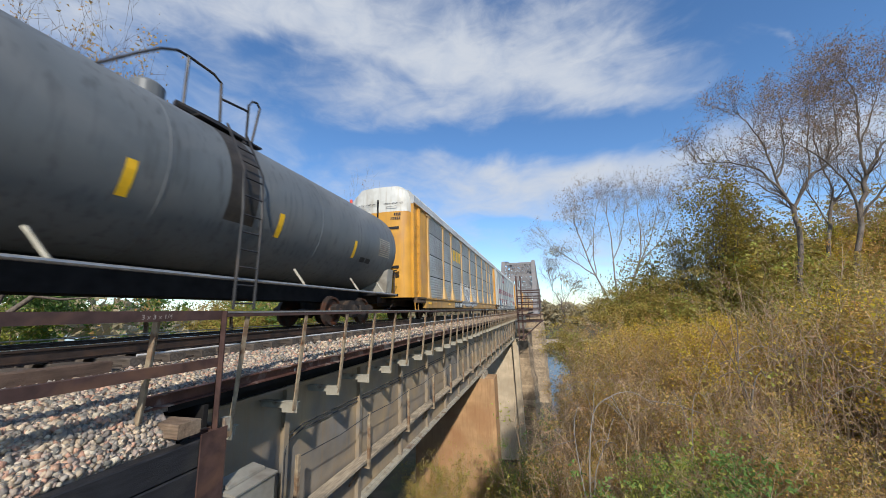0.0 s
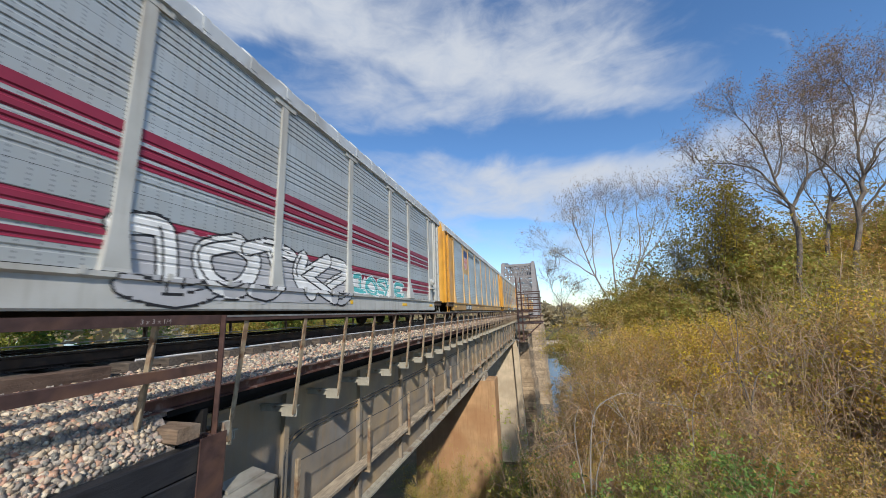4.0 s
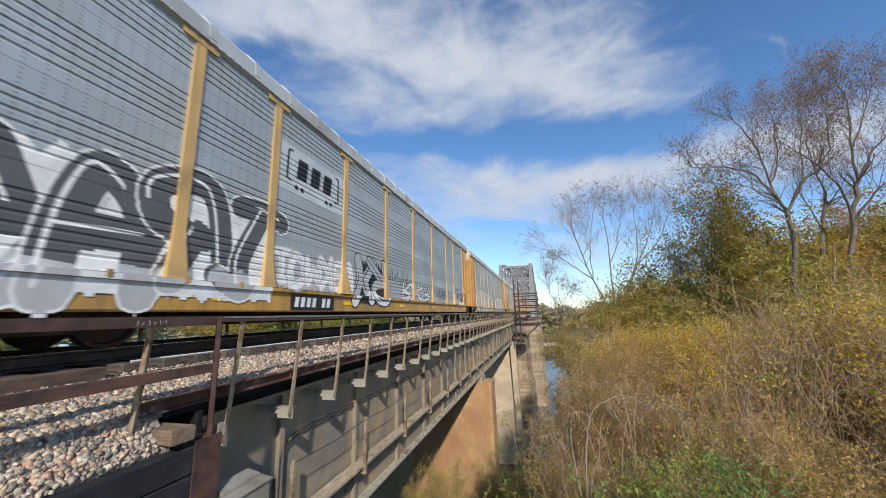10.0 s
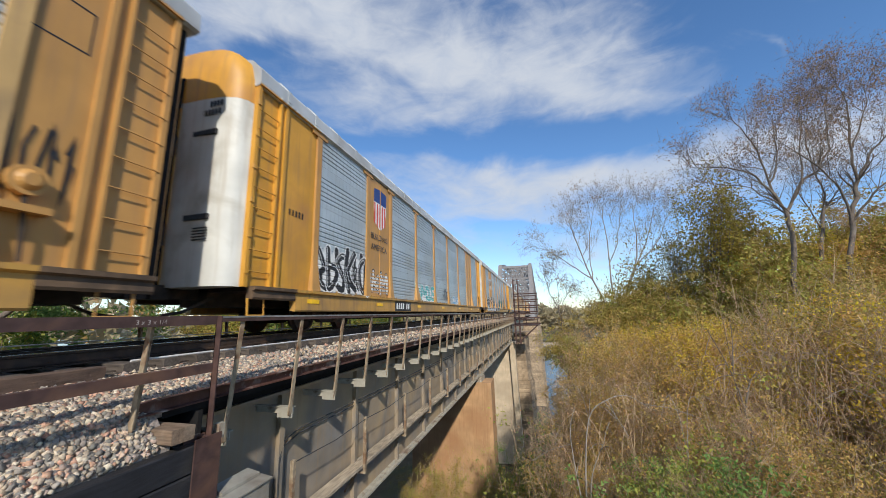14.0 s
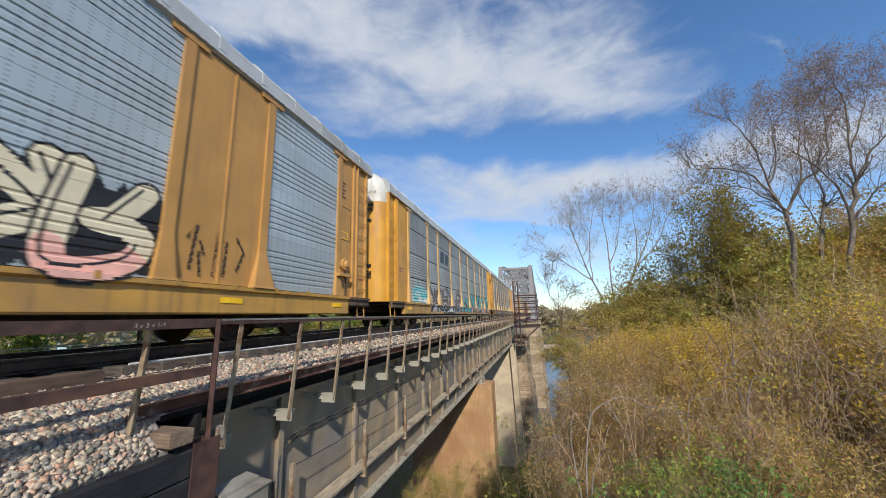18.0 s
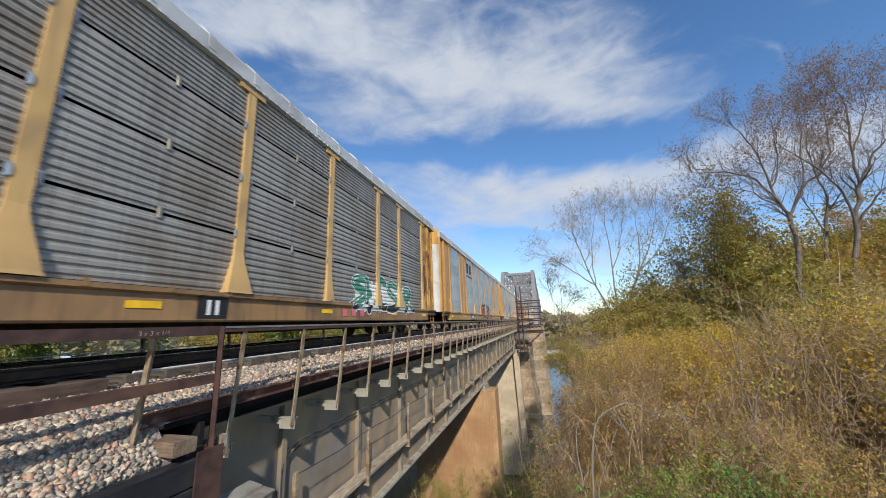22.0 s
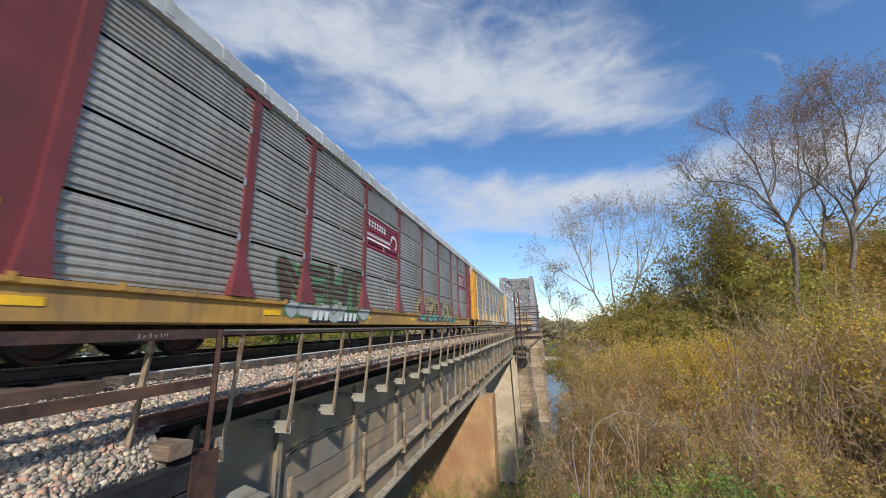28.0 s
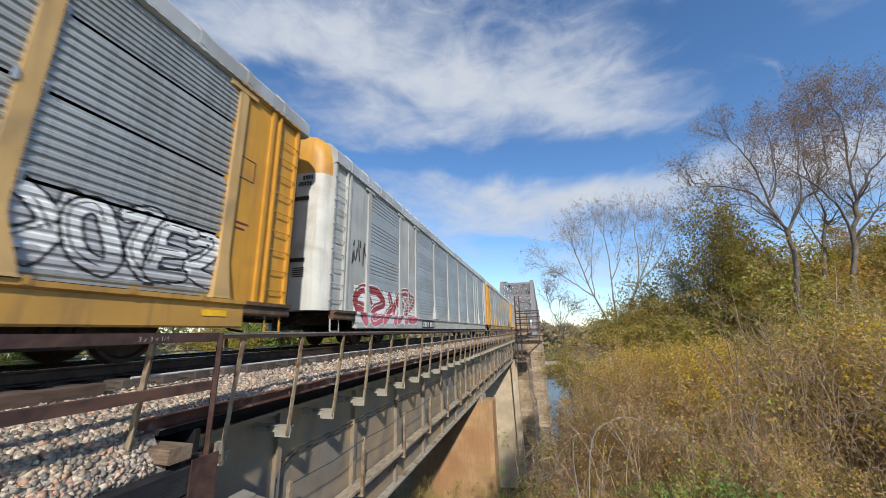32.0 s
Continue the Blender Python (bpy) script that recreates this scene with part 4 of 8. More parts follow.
def sheet_material(name, base, dirt, joint=0.5, style="gap"):
    """Galvanised side sheet: columns of small holes, rivets, rain streaks and grime."""
    if name in M:
        return M[name]
    m = surface(name, base, 0.45, 0.25, 0.10, 0.9, dirt, 0.45, 0.45, 0.0, 20, streak=dirt, per_object=0.07)
    n, ln = m.node_tree.nodes, m.node_tree.links
    bsdf = n["Principled BSDF"]
    old = bsdf.inputs["Base Color"].links[0].from_socket
    co = n.new("ShaderNodeTexCoord").outputs["Object"]
    sep = n.new("ShaderNodeSeparateXYZ")
    ln.new(co, sep.inputs[0])

    def wave(sock, period, lo, hi):
        a = n.new("ShaderNodeMath")
        a.operation = "MULTIPLY"
        a.inputs[1].default_value = 2 * math.pi / period
        ln.new(sock, a.inputs[0])
        c = n.new("ShaderNodeMath")
        c.operation = "COSINE"
        ln.new(a.outputs[0], c.inputs[0])
        r = n.new("ShaderNodeMapRange")
        r.inputs["From Min"].default_value, r.inputs["From Max"].default_value = lo, hi
        ln.new(c.outputs[0], r.inputs["Value"])
        return r.outputs["Result"]

    holes = n.new("ShaderNodeMath")
    holes.operation = "MULTIPLY"
    if style == "perf":
        column = wave(sep.outputs[1], 0.19, 0.90, 0.97)
    else:        # some columns of holes are there, others not
        cell = n.new("ShaderNodeMath")
        cell.operation = "DIVIDE"
        ln.new(sep.outputs[1], cell.inputs[0])
        cell.inputs[1].default_value = 0.05
        whole = n.new("ShaderNodeMath")
        whole.operation = "FLOOR"
        ln.new(cell.outputs[0], whole.inputs[0])
        chance = n.new("ShaderNodeTexWhiteNoise")
        chance.noise_dimensions = "1D"
        ln.new(whole.outputs[0], chance.inputs["W"])
        there = n.new("ShaderNodeMath")
        there.operation = "LESS_THAN"
        ln.new(chance.outputs["Value"], there.inputs[0])
        there.inputs[1].default_value = 0.42
        half = n.new("ShaderNodeMath")
        half.operation = "ADD"
        ln.new(sep.outputs[1], half.inputs[0])
        half.inputs[1].default_value = 0.025
        both = n.new("ShaderNodeMath")
        both.operation = "MULTIPLY"
        ln.new(wave(half.outputs[0], 0.05, 0.05, 0.35), both.inputs[0])
        ln.new(there.outputs[0], both.inputs[1])
        column = both.outputs[0]
    ln.new(column, holes.inputs[0])
    ln.new(wave(sep.outputs[2], 0.0615, 0.2, 0.6) if style == "perf" else wave(sep.outputs[2], 0.036, -0.1, 0.4), holes.inputs[1])
    lines = n.new("ShaderNodeMath")
    lines.operation = "MULTIPLY"
    ln.new(holes.outputs[0], lines.inputs[0])
    lines.inputs[1].default_value = joint
    mx = n.new("ShaderNodeMixRGB")
    ln.new(lines.outputs[0], mx.inputs[0])
    ln.new(old, mx.inputs[1])
    mx.inputs[2].default_value = (0.05, 0.055, 0.06, 1)
    ln.new(mx.outputs[0], bsdf.inputs["Base Color"])
    M[name] = m
    return m


def panel_mesh(style, row, width, material):
    key = ("panel", style, row, round(width, 3), material.name)
    if key not in _cache:
        b = Build()
        pr = PROFILE[style][row]
        for z, d in pr:        # rims turned inward at both posts
            b.v += [(PANEL_X - 0.03, 0.0, z), (PANEL_X + d, 0.0, z), (PANEL_X + d, width, z), (PANEL_X - 0.03, width, z)]
        b.f = [(4 * i + j, 4 * i + j + 1, 4 * i + j + 5, 4 * i + j + 4) for i in range(len(pr) - 1) for j in range(3)]
        _cache[key] = b.mesh("side_panel", material, recalc=False)
    return _cache[key]


def post_mesh_for(material, flared=False):
    key = ("post", material.name, flared)
    if key not in _cache:
        b = Build()
        z = [0.985, 1.03, 1.62, 1.75, 5.02, 5.025, 5.13]
        half = [0.27, 0.255, 0.11, 0.095, 0.095, 0.31, 0.33] if flared else [0.17, 0.16, 0.10, 0.095, 0.095, 0.31, 0.33]
        out = [1.655, 1.64, 1.545, 1.53, 1.525, 1.533, 1.533] if flared else [1.60, 1.59, 1.54, 1.53, 1.525, 1.533, 1.533]
        vs = []
        for zz, h, o in zip(z, half, out):
            vs += [(1.46, -h, zz), (o, -h, zz), (o, h, zz), (1.46, h, zz)]
        fs = []
        for i in range(len(z) - 1):
            a = 4 * i
            fs += [(a, a + 1, a + 5, a + 4), (a + 1, a + 2, a + 6, a + 5), (a + 2, a + 3, a + 7, a + 6)]
        a = 4 * len(z) - 4
        fs += [(3, 2, 1, 0), (a, a + 1, a + 2, a + 3)]
        b.add(vs, fs)
        _cache[key] = b.mesh("side_post", material)
    return _cache[key]


def clip_mesh(s):
    """The pale clamp where sheets meet a post."""
    key = ("clip", s)
    if key not in _cache:
        b = Build().add([(1.51, s * 0.10, -0.11), (1.53, s * 0.15, -0.08), (1.53, s * 0.15, 0.08), (1.51, s * 0.10, 0.11), (1.545, s * 0.10, 0.05), (1.545, s * 0.10, -0.05)], [(0, 1, 5), (1, 2, 4, 5), (2, 3, 4)])
        _cache[key] = b.mesh("panel_clip", M["galvanised"])
    return _cache[key]


def roof_ring(w=1.50):
    half = [(w, 5.13), (w + 0.06, 5.17), (w + 0.06, 5.22), (w + 0.04, 5.50), (w - 0.20, 5.76), (w - 0.75, 5.93)]
    return half + [(0.0, 5.97)] + [(-x, z) for x, z in reversed(half)]


def end_shell(z0, z1, taper):
    """The bowed end doors between two heights; taper pulls the top in."""
    plan = [(1.42, 0.66), (1.38, 0.48), (1.26, 0.34), (1.02, 0.25), (0.55, 0.20), (0.0, 0.18)]
    plan = plan + [(-x, y) for x, y in reversed(plan[:-1])]
    b = Build()
    k = len(plan)
    levels = [(z0, 1.0), (z1, 1.0)] if not taper else [(z0, 1.0), (z0 + (z1 - z0) * 0.45, 0.99), (z0 + (z1 - z0) * 0.78, 0.92), (z1, 0.74)]
    for z, f in levels:
        b.v += [(x * f, y + (1 - f) * 0.12, z) for x, y in plan]
    for i in range(len(levels) - 1):
        b.f += [(i * k + j, i * k + j + 1, (i + 1) * k + j + 1, (i + 1) * k + j) for j in range(k - 1)]
    b.f.append(tuple(range((len(levels) - 1) * k, len(levels) * k)))
    b.f.append(tuple(range(k - 1, -1, -1)))
    return b


def end_pieces(car, colour, cap, column, doors, split=False, brake=True):
    """Both ends: bowed doors, cap, corner post, ladder and the plain end sheet of the side."""
    for rear in (False, True):
        turn = pose(0, CAR - 0.25, 0, 0, 0, 180) if rear else pose(0, 0, 0)

        def put(name, shape, material, parent, label="", smooth=False, tag_key=""):
            key = (name, tag_key, rear, material.name, "end")
            if key not in _cache:
                _cache[key] = shape().mesh(name, material, smooth)
            return part(name, _cache[key], None, parent, label, at=turn if parent is car else None)

        def slab(s, a, b, *rest):
            return Build().box(min(a * s, b * s), max(a * s, b * s), *rest)

        d = put("end_door", lambda: end_shell(0.95, 4.72, False), doors, car, "", True)
        put("end_cap", lambda: end_shell(4.722, 5.90, True), cap, car, "painted upper end of the rack", True)
        for z in (2.2, 3.92):
            put("latch_slot", lambda: Build().box(0.42, 0.98, 0.185, 0.24, z, z + 0.10), M["black_paint"], d, "black door latch slot", tag_key=z)
        put("door_seam", lambda: Build().box(-0.035, 0.035, 0.150, 0.19, 0.97, 5.3), M["shade_and_seam_black"], d, "dark seam between the doors")
        for x in (-0.06, 0.05):
            put("lock_rod", lambda: Build().tube([(x, 0.165, 1.0), (x, 0.165, 4.6)], 0.014, 5), colour, d, tag_key=x)
        for z in (1.75, 3.55):
            put("lock_box", lambda: Build().bevelled(-0.06, 0.06, 0.13, 0.19, z, z + 0.42, 0.015), M["wheel_steel"], d, "rusty lock box on the door seam", tag_key=z)
        if not rear:      # stencilled owner marks, as plain bars
            marks = Build()
            for row, (n, h, z) in enumerate(((4, 0.12, 4.52), (6, 0.12, 4.34))):
                for i in range(n):
                    x0 = 0.98 - 0.085 * (n - 1 - i) + 0.03 * (row == 0)
                    marks.box(x0, x0 + 0.055, 0.205, 0.215, z, z + h)
            put("owner_mark", lambda: marks, M["tank_black"], d, "black stencilled mark")
            for i in range(5):
                put("stencil_line", lambda: Build().box(0.66, 1.0, 0.2, 0.212, 2.02 - 0.055 * i, 2.045 - 0.055 * i), M["tank_black"], d, "small black stencilled line", tag_key=i)
        width = 2.40 if rear else 2.68
        for s in (1, -1):
            # the corner channel with its ladder, a dark recess and the plain sheet
            post = put("corner_post", lambda: slab(s, 1.28, 1.52, 0.62, 0.70, 0.95, 5.14), column, car, tag_key=s)
            if s > 0 and not rear:
                for i in range(6):
                    put("hinge", lambda: Build().bevelled(1.50, 1.54, 0.605, 0.70, 1.2 + 0.7 * i, 1.30 + 0.7 * i, 0.01), column, post, tag_key=i)
            put("corner_sheet", lambda: slab(s, 1.40, 1.45, 0.70, 1.24, 0.95, 5.12), column, car, tag_key=s)
            lad = put("ladder", lambda: slab(s, 1.45, 1.54, 1.24, 1.28, 0.95, 5.1), column, car, "steel ladder on the corner", tag_key=s)
            for i in range(9):
                put("rung", lambda: Build().tube([(1.525 * s, 0.66, 1.25 + 0.42 * i), (1.525 * s, 1.26, 1.25 + 0.42 * i)], 0.012, 5), column, lad, tag_key=(s, i))
            sheet = put("end_sheet", lambda: slab(s, 1.44, 1.475, 1.42 if split else 1.283, width, 0.95, 5.14), colour, car, "painted plain end sheet", tag_key=(s, split))
            put("edge_strip", lambda: slab(s, 1.475, 1.53, 1.42, 1.50, 0.95, 5.14), colour, sheet, tag_key=s)
            put("top_track", lambda: slab(s, 1.475, 1.56, 0.62, width, 5.145, 5.20), column, sheet, tag_key=s)
            put("stirrup", lambda: Build().tube([(1.5 * s, 0.75, 0.74), (1.52 * s, 0.75, 0.42), (1.52 * s, 1.15, 0.42), (1.5 * s, 1.15, 0.74)], 0.02, 5), column, car, "step stirrup under the ladder", tag_key=s)
        if rear and brake:
            shelf = put("brake_shelf", lambda: Build().box(-1.66, -1.478, 1.75, 2.35, 1.52, 1.60), colour, car, "shelf below the hand brake")
            put("brake_wheel", lambda: Build().lathe([(-1.50, 0.0), (-1.50, 0.17), (-1.60, 0.17), (-1.60, 0.12), (-1.66, 0.07), (-1.66, 0.0)], (0, 1.95, 1.88), 14, "x"), colour, car, "painted hand brake wheel")
            put("brake_chain", lambda: Build().tube([(-1.56, 1.95, 1.75), (-1.57, 1.92, 1.3), (-1.56, 1.9, 1.0)], 0.022, 5), M["running_gear"], shelf)


def bogie(car, y, action_users):
    b = Build()
    for s in (1, -1):
        x = 0.98 * s
        ring = [(-1.15, 0.52), (-0.98, 0.62), (-0.55, 0.58), (-0.36, 0.72), (0.36, 0.72), (0.55, 0.58), (0.98, 0.62), (1.15, 0.52), (1.08, 0.34), (0.72, 0.36), (0.45, 0.22), (-0.45, 0.22), (-0.72, 0.36), (-1.08, 0.34)]
        b.extrude([(p, q) for p, q in ring], "x", x - 0.09, x + 0.09)
        for d in (-0.18, 0.0, 0.18):
            b.tube([(x + 0.12 * s, d, 0.28), (x + 0.12 * s, d, 0.60)], 0.062, 8)
    b.box(-1.0, 1.0, -0.2, 0.2, 0.42, 0.74)
    key = "bogie"
    if key not in _cache:
        _cache[key] = b.mesh("bogie", M["running_gear"])
        w = Build()
        for s in (1, -1):
            w.lathe([(0.69 * s, 0.0), (0.69 * s, 0.44), (0.72 * s, 0.44), (0.735 * s, 0.42), (0.83 * s, 0.415), (0.83 * s, 0.36), (0.77 * s, 0.33), (0.77 * s, 0.16), (0.84 * s, 0.13), (0.84 * s, 0.0)], (0, 0, 0), 28, "x")
        w.tube([(-1.1, 0, 0), (1.1, 0, 0)], 0.08, 10)
        _cache["wheelset"] = w.mesh("wheelset", M["wheel_steel"], True)
    t = part("bogie", _cache[key], None, car, "grimy dark bogie frame with springs", at=pose(0, y, 0))
    for side, d in (("front", -0.88), ("rear", 0.88)):
        o = part("wheelset", _cache["wheelset"], None, t, at=pose(0, d, 0.42))
        action_users[side].append(o)


WHEELS = {"front": [], "rear": []}
CARS = []

SHEETS = {
    "grey": ((0.405, 0.42, 0.41), (0.32, 0.31, 0.28)),
    "warm": ((0.38, 0.365, 0.335), (0.28, 0.25, 0.215)),
    "blue": ((0.44, 0.495, 0.52), (0.38, 0.41, 0.41)),
    "dirty": ((0.34, 0.325, 0.295), (0.23, 0.195, 0.155)),
    "pale": ((0.42, 0.45, 0.455), (0.38, 0.385, 0.37)),
    "green": ((0.36, 0.40, 0.37), (0.22, 0.24, 0.19)),
}
YELLOW = paint("rack_yellow", (0.56, 0.28, 0.035), stain=(0.42, 0.20, 0.05), stain_scale=0.6, stain_amount=0.35, streak=(0.36, 0.19, 0.06), bump=0.04)
OCHRE = paint("rack_ochre", (0.46, 0.245, 0.07), stain=(0.42, 0.22, 0.07), stain_scale=0.5, stain_amount=0.4, streak=(0.34, 0.19, 0.08), bump=0.04)
RUSTY = paint("rack_rusty_yellow", (0.50, 0.265, 0.055), stain=(0.085, 0.03, 0.016), stain_scale=1.3, stain_amount=0.55, streak=(0.16, 0.07, 0.03), bump=0.08)
WHITE = paint("rack_white", (0.56, 0.55, 0.50), stain=(0.38, 0.35, 0.29), stain_scale=1.1, stain_amount=0.5, streak=(0.40, 0.35, 0.27), bump=0.04)
MAROON = paint("rack_maroon", (0.17, 0.038, 0.042), stain=(0.12, 0.035, 0.033), stain_scale=0.6, stain_amount=0.4, streak=(0.10, 0.028, 0.022), bump=0.04)
LIGHT = paint("rack_light_grey", (0.43, 0.43, 0.40), stain=(0.36, 0.34, 0.30), stain_scale=0.6, stain_amount=0.35, streak=(0.27, 0.24, 0.20), bump=0.04)
ROOFGREY = paint("rack_roof", (0.50, 0.51, 0.50), stain=(0.36, 0.34, 0.30), stain_scale=0.5, stain_amount=0.45, bump=0.05, metal=0.3)
POST_TAN = paint("post_tan", (0.54, 0.345, 0.135), stain=(0.36, 0.24, 0.11), stain_scale=1.0, stain_amount=0.4, streak=(0.30, 0.20, 0.11), bump=0.04)
SILL_Y = paint("sill_yellow", (0.46, 0.255, 0.055), stain=(0.30, 0.18, 0.07), stain_scale=0.9, stain_amount=0.5, streak=(0.16, 0.10, 0.055), bump=0.06)

SILL_G = paint("sill_grimy_yellow", (0.30, 0.175, 0.075), stain=(0.13, 0.085, 0.055), stain_scale=0.9, stain_amount=0.6, streak=(0.10, 0.06, 0.04), bump=0.06)


def autorack(k, label, style, sheet, ends, cap, column, post, sill, solid=(), solid_paint=None):
    """One covered car carrier; its front coupler at local y 0, rails at z 0."""
    car = thing("autorack_car", label, "railway car", "cars of the train")
    CARS.append(car)
    colour, dirt = SHEETS[sheet]
    metal = sheet_material("sheet_" + sheet + "_" + style, colour, dirt, 0.7 if style == "perf" else 0.6, style)
    if "core" not in _cache:
        # solid near-black block: the rack's inner shade is put into its colour
        _cache["core"] = Build().box(-1.40, 1.40, 0.7, CAR - 0.7, 1.0, 5.12).mesh("inner_deck", M["shade_and_seam_black"])
        rb = Build().extrude(roof_ring(), "y", 0.60, CAR - 0.60)
        for i in range(26):
            y = 1.4 + i * 1.02
            rb.extrude([(x * 1.004, z + 0.03) for x, z in roof_ring()[2:-2]], "y", y, y + 0.14)
        for i in range(150):
            rb.box(1.555, 1.575, 1.2 + i * 0.1733, 1.2 + i * 0.1733 + 0.1, 5.165, 5.215)
        _cache["roof"] = rb.mesh("roof", ROOFGREY)
        u = Build()
        u.box(-0.35, 0.35, 0.9, CAR - 0.9, 0.62, 1.0).box(-0.42, 0.42, 5.9, CAR - 5.9, 0.27, 0.7).box(-1.45, 1.45, 0.9, CAR - 0.9, 0.9, 0.99)
        for y in (7.5, 12.0, 16.4, 20.9):
            u.box(-1.4, 1.4, y, y + 0.15, 0.7, 0.95)
        _cache["under"] = u.mesh("underframe", M["running_gear"])
        c = Build().box(-0.1, 0.1, -0.02, 1.0, 0.76, 0.98).box(-0.17, 0.17, -0.04, 0.28, 0.74, 1.0).tube([(0.5, 0.9, 0.8), (0.5, 0.3, 0.5), (0.4, 0.02, 0.45)], 0.03, 6)
        _cache["coupler"] = c.mesh("coupler", M["running_gear"])
    part("inner_deck", _cache["core"], None, car, "near-black block standing for the shaded interior behind the side sheets")
    part("roof", _cache["roof"], None, car, "ribbed pale metal roof")
    part("underframe", _cache["under"], None, car)
    part("coupler", _cache["coupler"], None, car)
    part("coupler", _cache["coupler"], None, car, at=pose(0, CAR, 0, 0, 0, 180))
    for s in (1, -1):
        key = ("sill", s, sill.name)
        if key not in _cache:
            ring = [(1.42 * s, 0.52), (1.56 * s, 0.49), (1.58 * s, 0.52), (1.56 * s, 0.88), (1.62 * s, 0.91), (1.62 * s, 0.975), (1.42 * s, 0.975)]
            sb = Build().extrude(ring, "y", 2.0, CAR - 2.0)
            for i in range(24):        # tabs that hold the foot of the sheets
                y = 2.5 + i
                sb.box(min(1.622 * s, 1.634 * s), max(1.622 * s, 1.634 * s), y, y + 0.07, 0.92, 1.02)
            eb = Build()
            for y in (0.8,):
                eb.extrude([(1.42 * s, 0.74), (1.56 * s, 0.72), (1.58 * s, 0.76), (1.56 * s, 0.88), (1.62 * s, 0.91), (1.62 * s, 0.975), (1.42 * s, 0.975)], "y", y, y + 1.2)
            _cache[key] = sb.mesh("side_sill", sill)
            _cache[key + ("end",)] = eb.mesh("end_sill", M["grimy_sill"])
        part("side_sill", _cache[key], None, car, "long painted side sill" if s > 0 else "")
        for y in (0.0, CAR - 2.8):
            part("end_sill", _cache[key + ("end",)], None, car, "grimy brown end platform" if s > 0 else "", at=pose(0, y, 0))
    # side sheets, bay by bay
    for i in range(len(POSTS) - 1):
        y0, y1 = POSTS[i] + 0.05, POSTS[i + 1] - 0.05
        if i in solid:
            me = Build().box(1.44, 1.49, y0, y1, 1.0, 5.1).box(1.48, 1.51, (y0 + y1) / 2 - 0.02, (y0 + y1) / 2 + 0.02, 1.0, 5.1)
            for yy in (y0 + 0.08, (y0 + y1) / 2 - 0.1, (y0 + y1) / 2 + 0.1, y1 - 0.08):        # rivets
                for j in range(11):
                    me.box(1.49, 1.498, yy - 0.012, yy + 0.012, 1.15 + 0.37 * j, 1.174 + 0.37 * j)
            part("solid_panel", me, solid_paint or OCHRE, car, "plain painted panel", )
            continue
        for r in range(4):
            part("side_panel", panel_mesh(style, r, y1 - y0, metal), None, car, at=pose(0, y0, 0))
    if style == "gap":
        if "mid_clip" not in _cache:
            _cache["mid_clip"] = Build().bevelled(1.485, 1.515, -0.03, 0.03, -0.085, 0.085, 0.008).mesh("panel_clip", M["box_grey"])
        for i in range(2, 8):
            for z in (2.08, 3.17, 4.28):
                part("panel_clip", _cache["mid_clip"], None, car, at=pose(0, (POSTS[i] + POSTS[i + 1]) / 2, z))
    far = ("far_side", style, sheet)
    if far not in _cache:
        b = Build()
        line = [q for row in PROFILE[style] for q in row]
        b.add([(-PANEL_X - d, y, z) for z, d in line for y in (2.7, 25.9)], [(2 * i, 2 * i + 1, 2 * i + 3, 2 * i + 2) for i in range(len(line) - 1)])
        _cache[far] = b.mesh("side_panel", metal, recalc=False)
    part("side_panel", _cache[far], None, car)
    for y in POSTS:
        p = part("side_post", post_mesh_for(post, y in (POSTS[3], POSTS[8]) or (style == "gap" and y in POSTS[1:6])), None, car, at=pose(0, y, 0))
        part("side_post", post_mesh_for(post), None, car, at=pose(0, y, 0, 0, 0, 180))
        if style == "gap" and y not in (POSTS[0], POSTS[-1]):
            for z in (2.08, 3.17, 4.28):
                for s in (-1, 1):
                    part("panel_clip", clip_mesh(s), None, p, at=pose(0, 0, z))
    end_pieces(car, ends, cap, ends, column, ends is MAROON, style == "perf")
    for y in (4.2, CAR - 4.2):
        bogie(car, y, WHEELS)
    mk = ("reflector",)
    if mk not in _cache:
        _cache[mk] = Build().box(1.576, 1.584, 0, 0.45, 0.68, 0.78).mesh("reflector", M["reflector_yellow"])
    for y in (2.4, 6.0, 10.0, 14.0, 18.2, 22.3, 25.6):
        part("reflector", _cache[mk], None, car, "yellow reflective stripe", at=pose(0, y, 0))
    return car


def flat_paint(name, rgb):
    return paint(name, rgb, rough=0.5, vary=0.10, grain=3.0, bump=0.0)


def outward(style, z):
    for row in PROFILE[style]:
        for (a, p), (b, q) in zip(row, row[1:]):
            if a <= z <= b and b > a:
                return p + (q - p) * (z - a) / (b - a)
    return 0.0


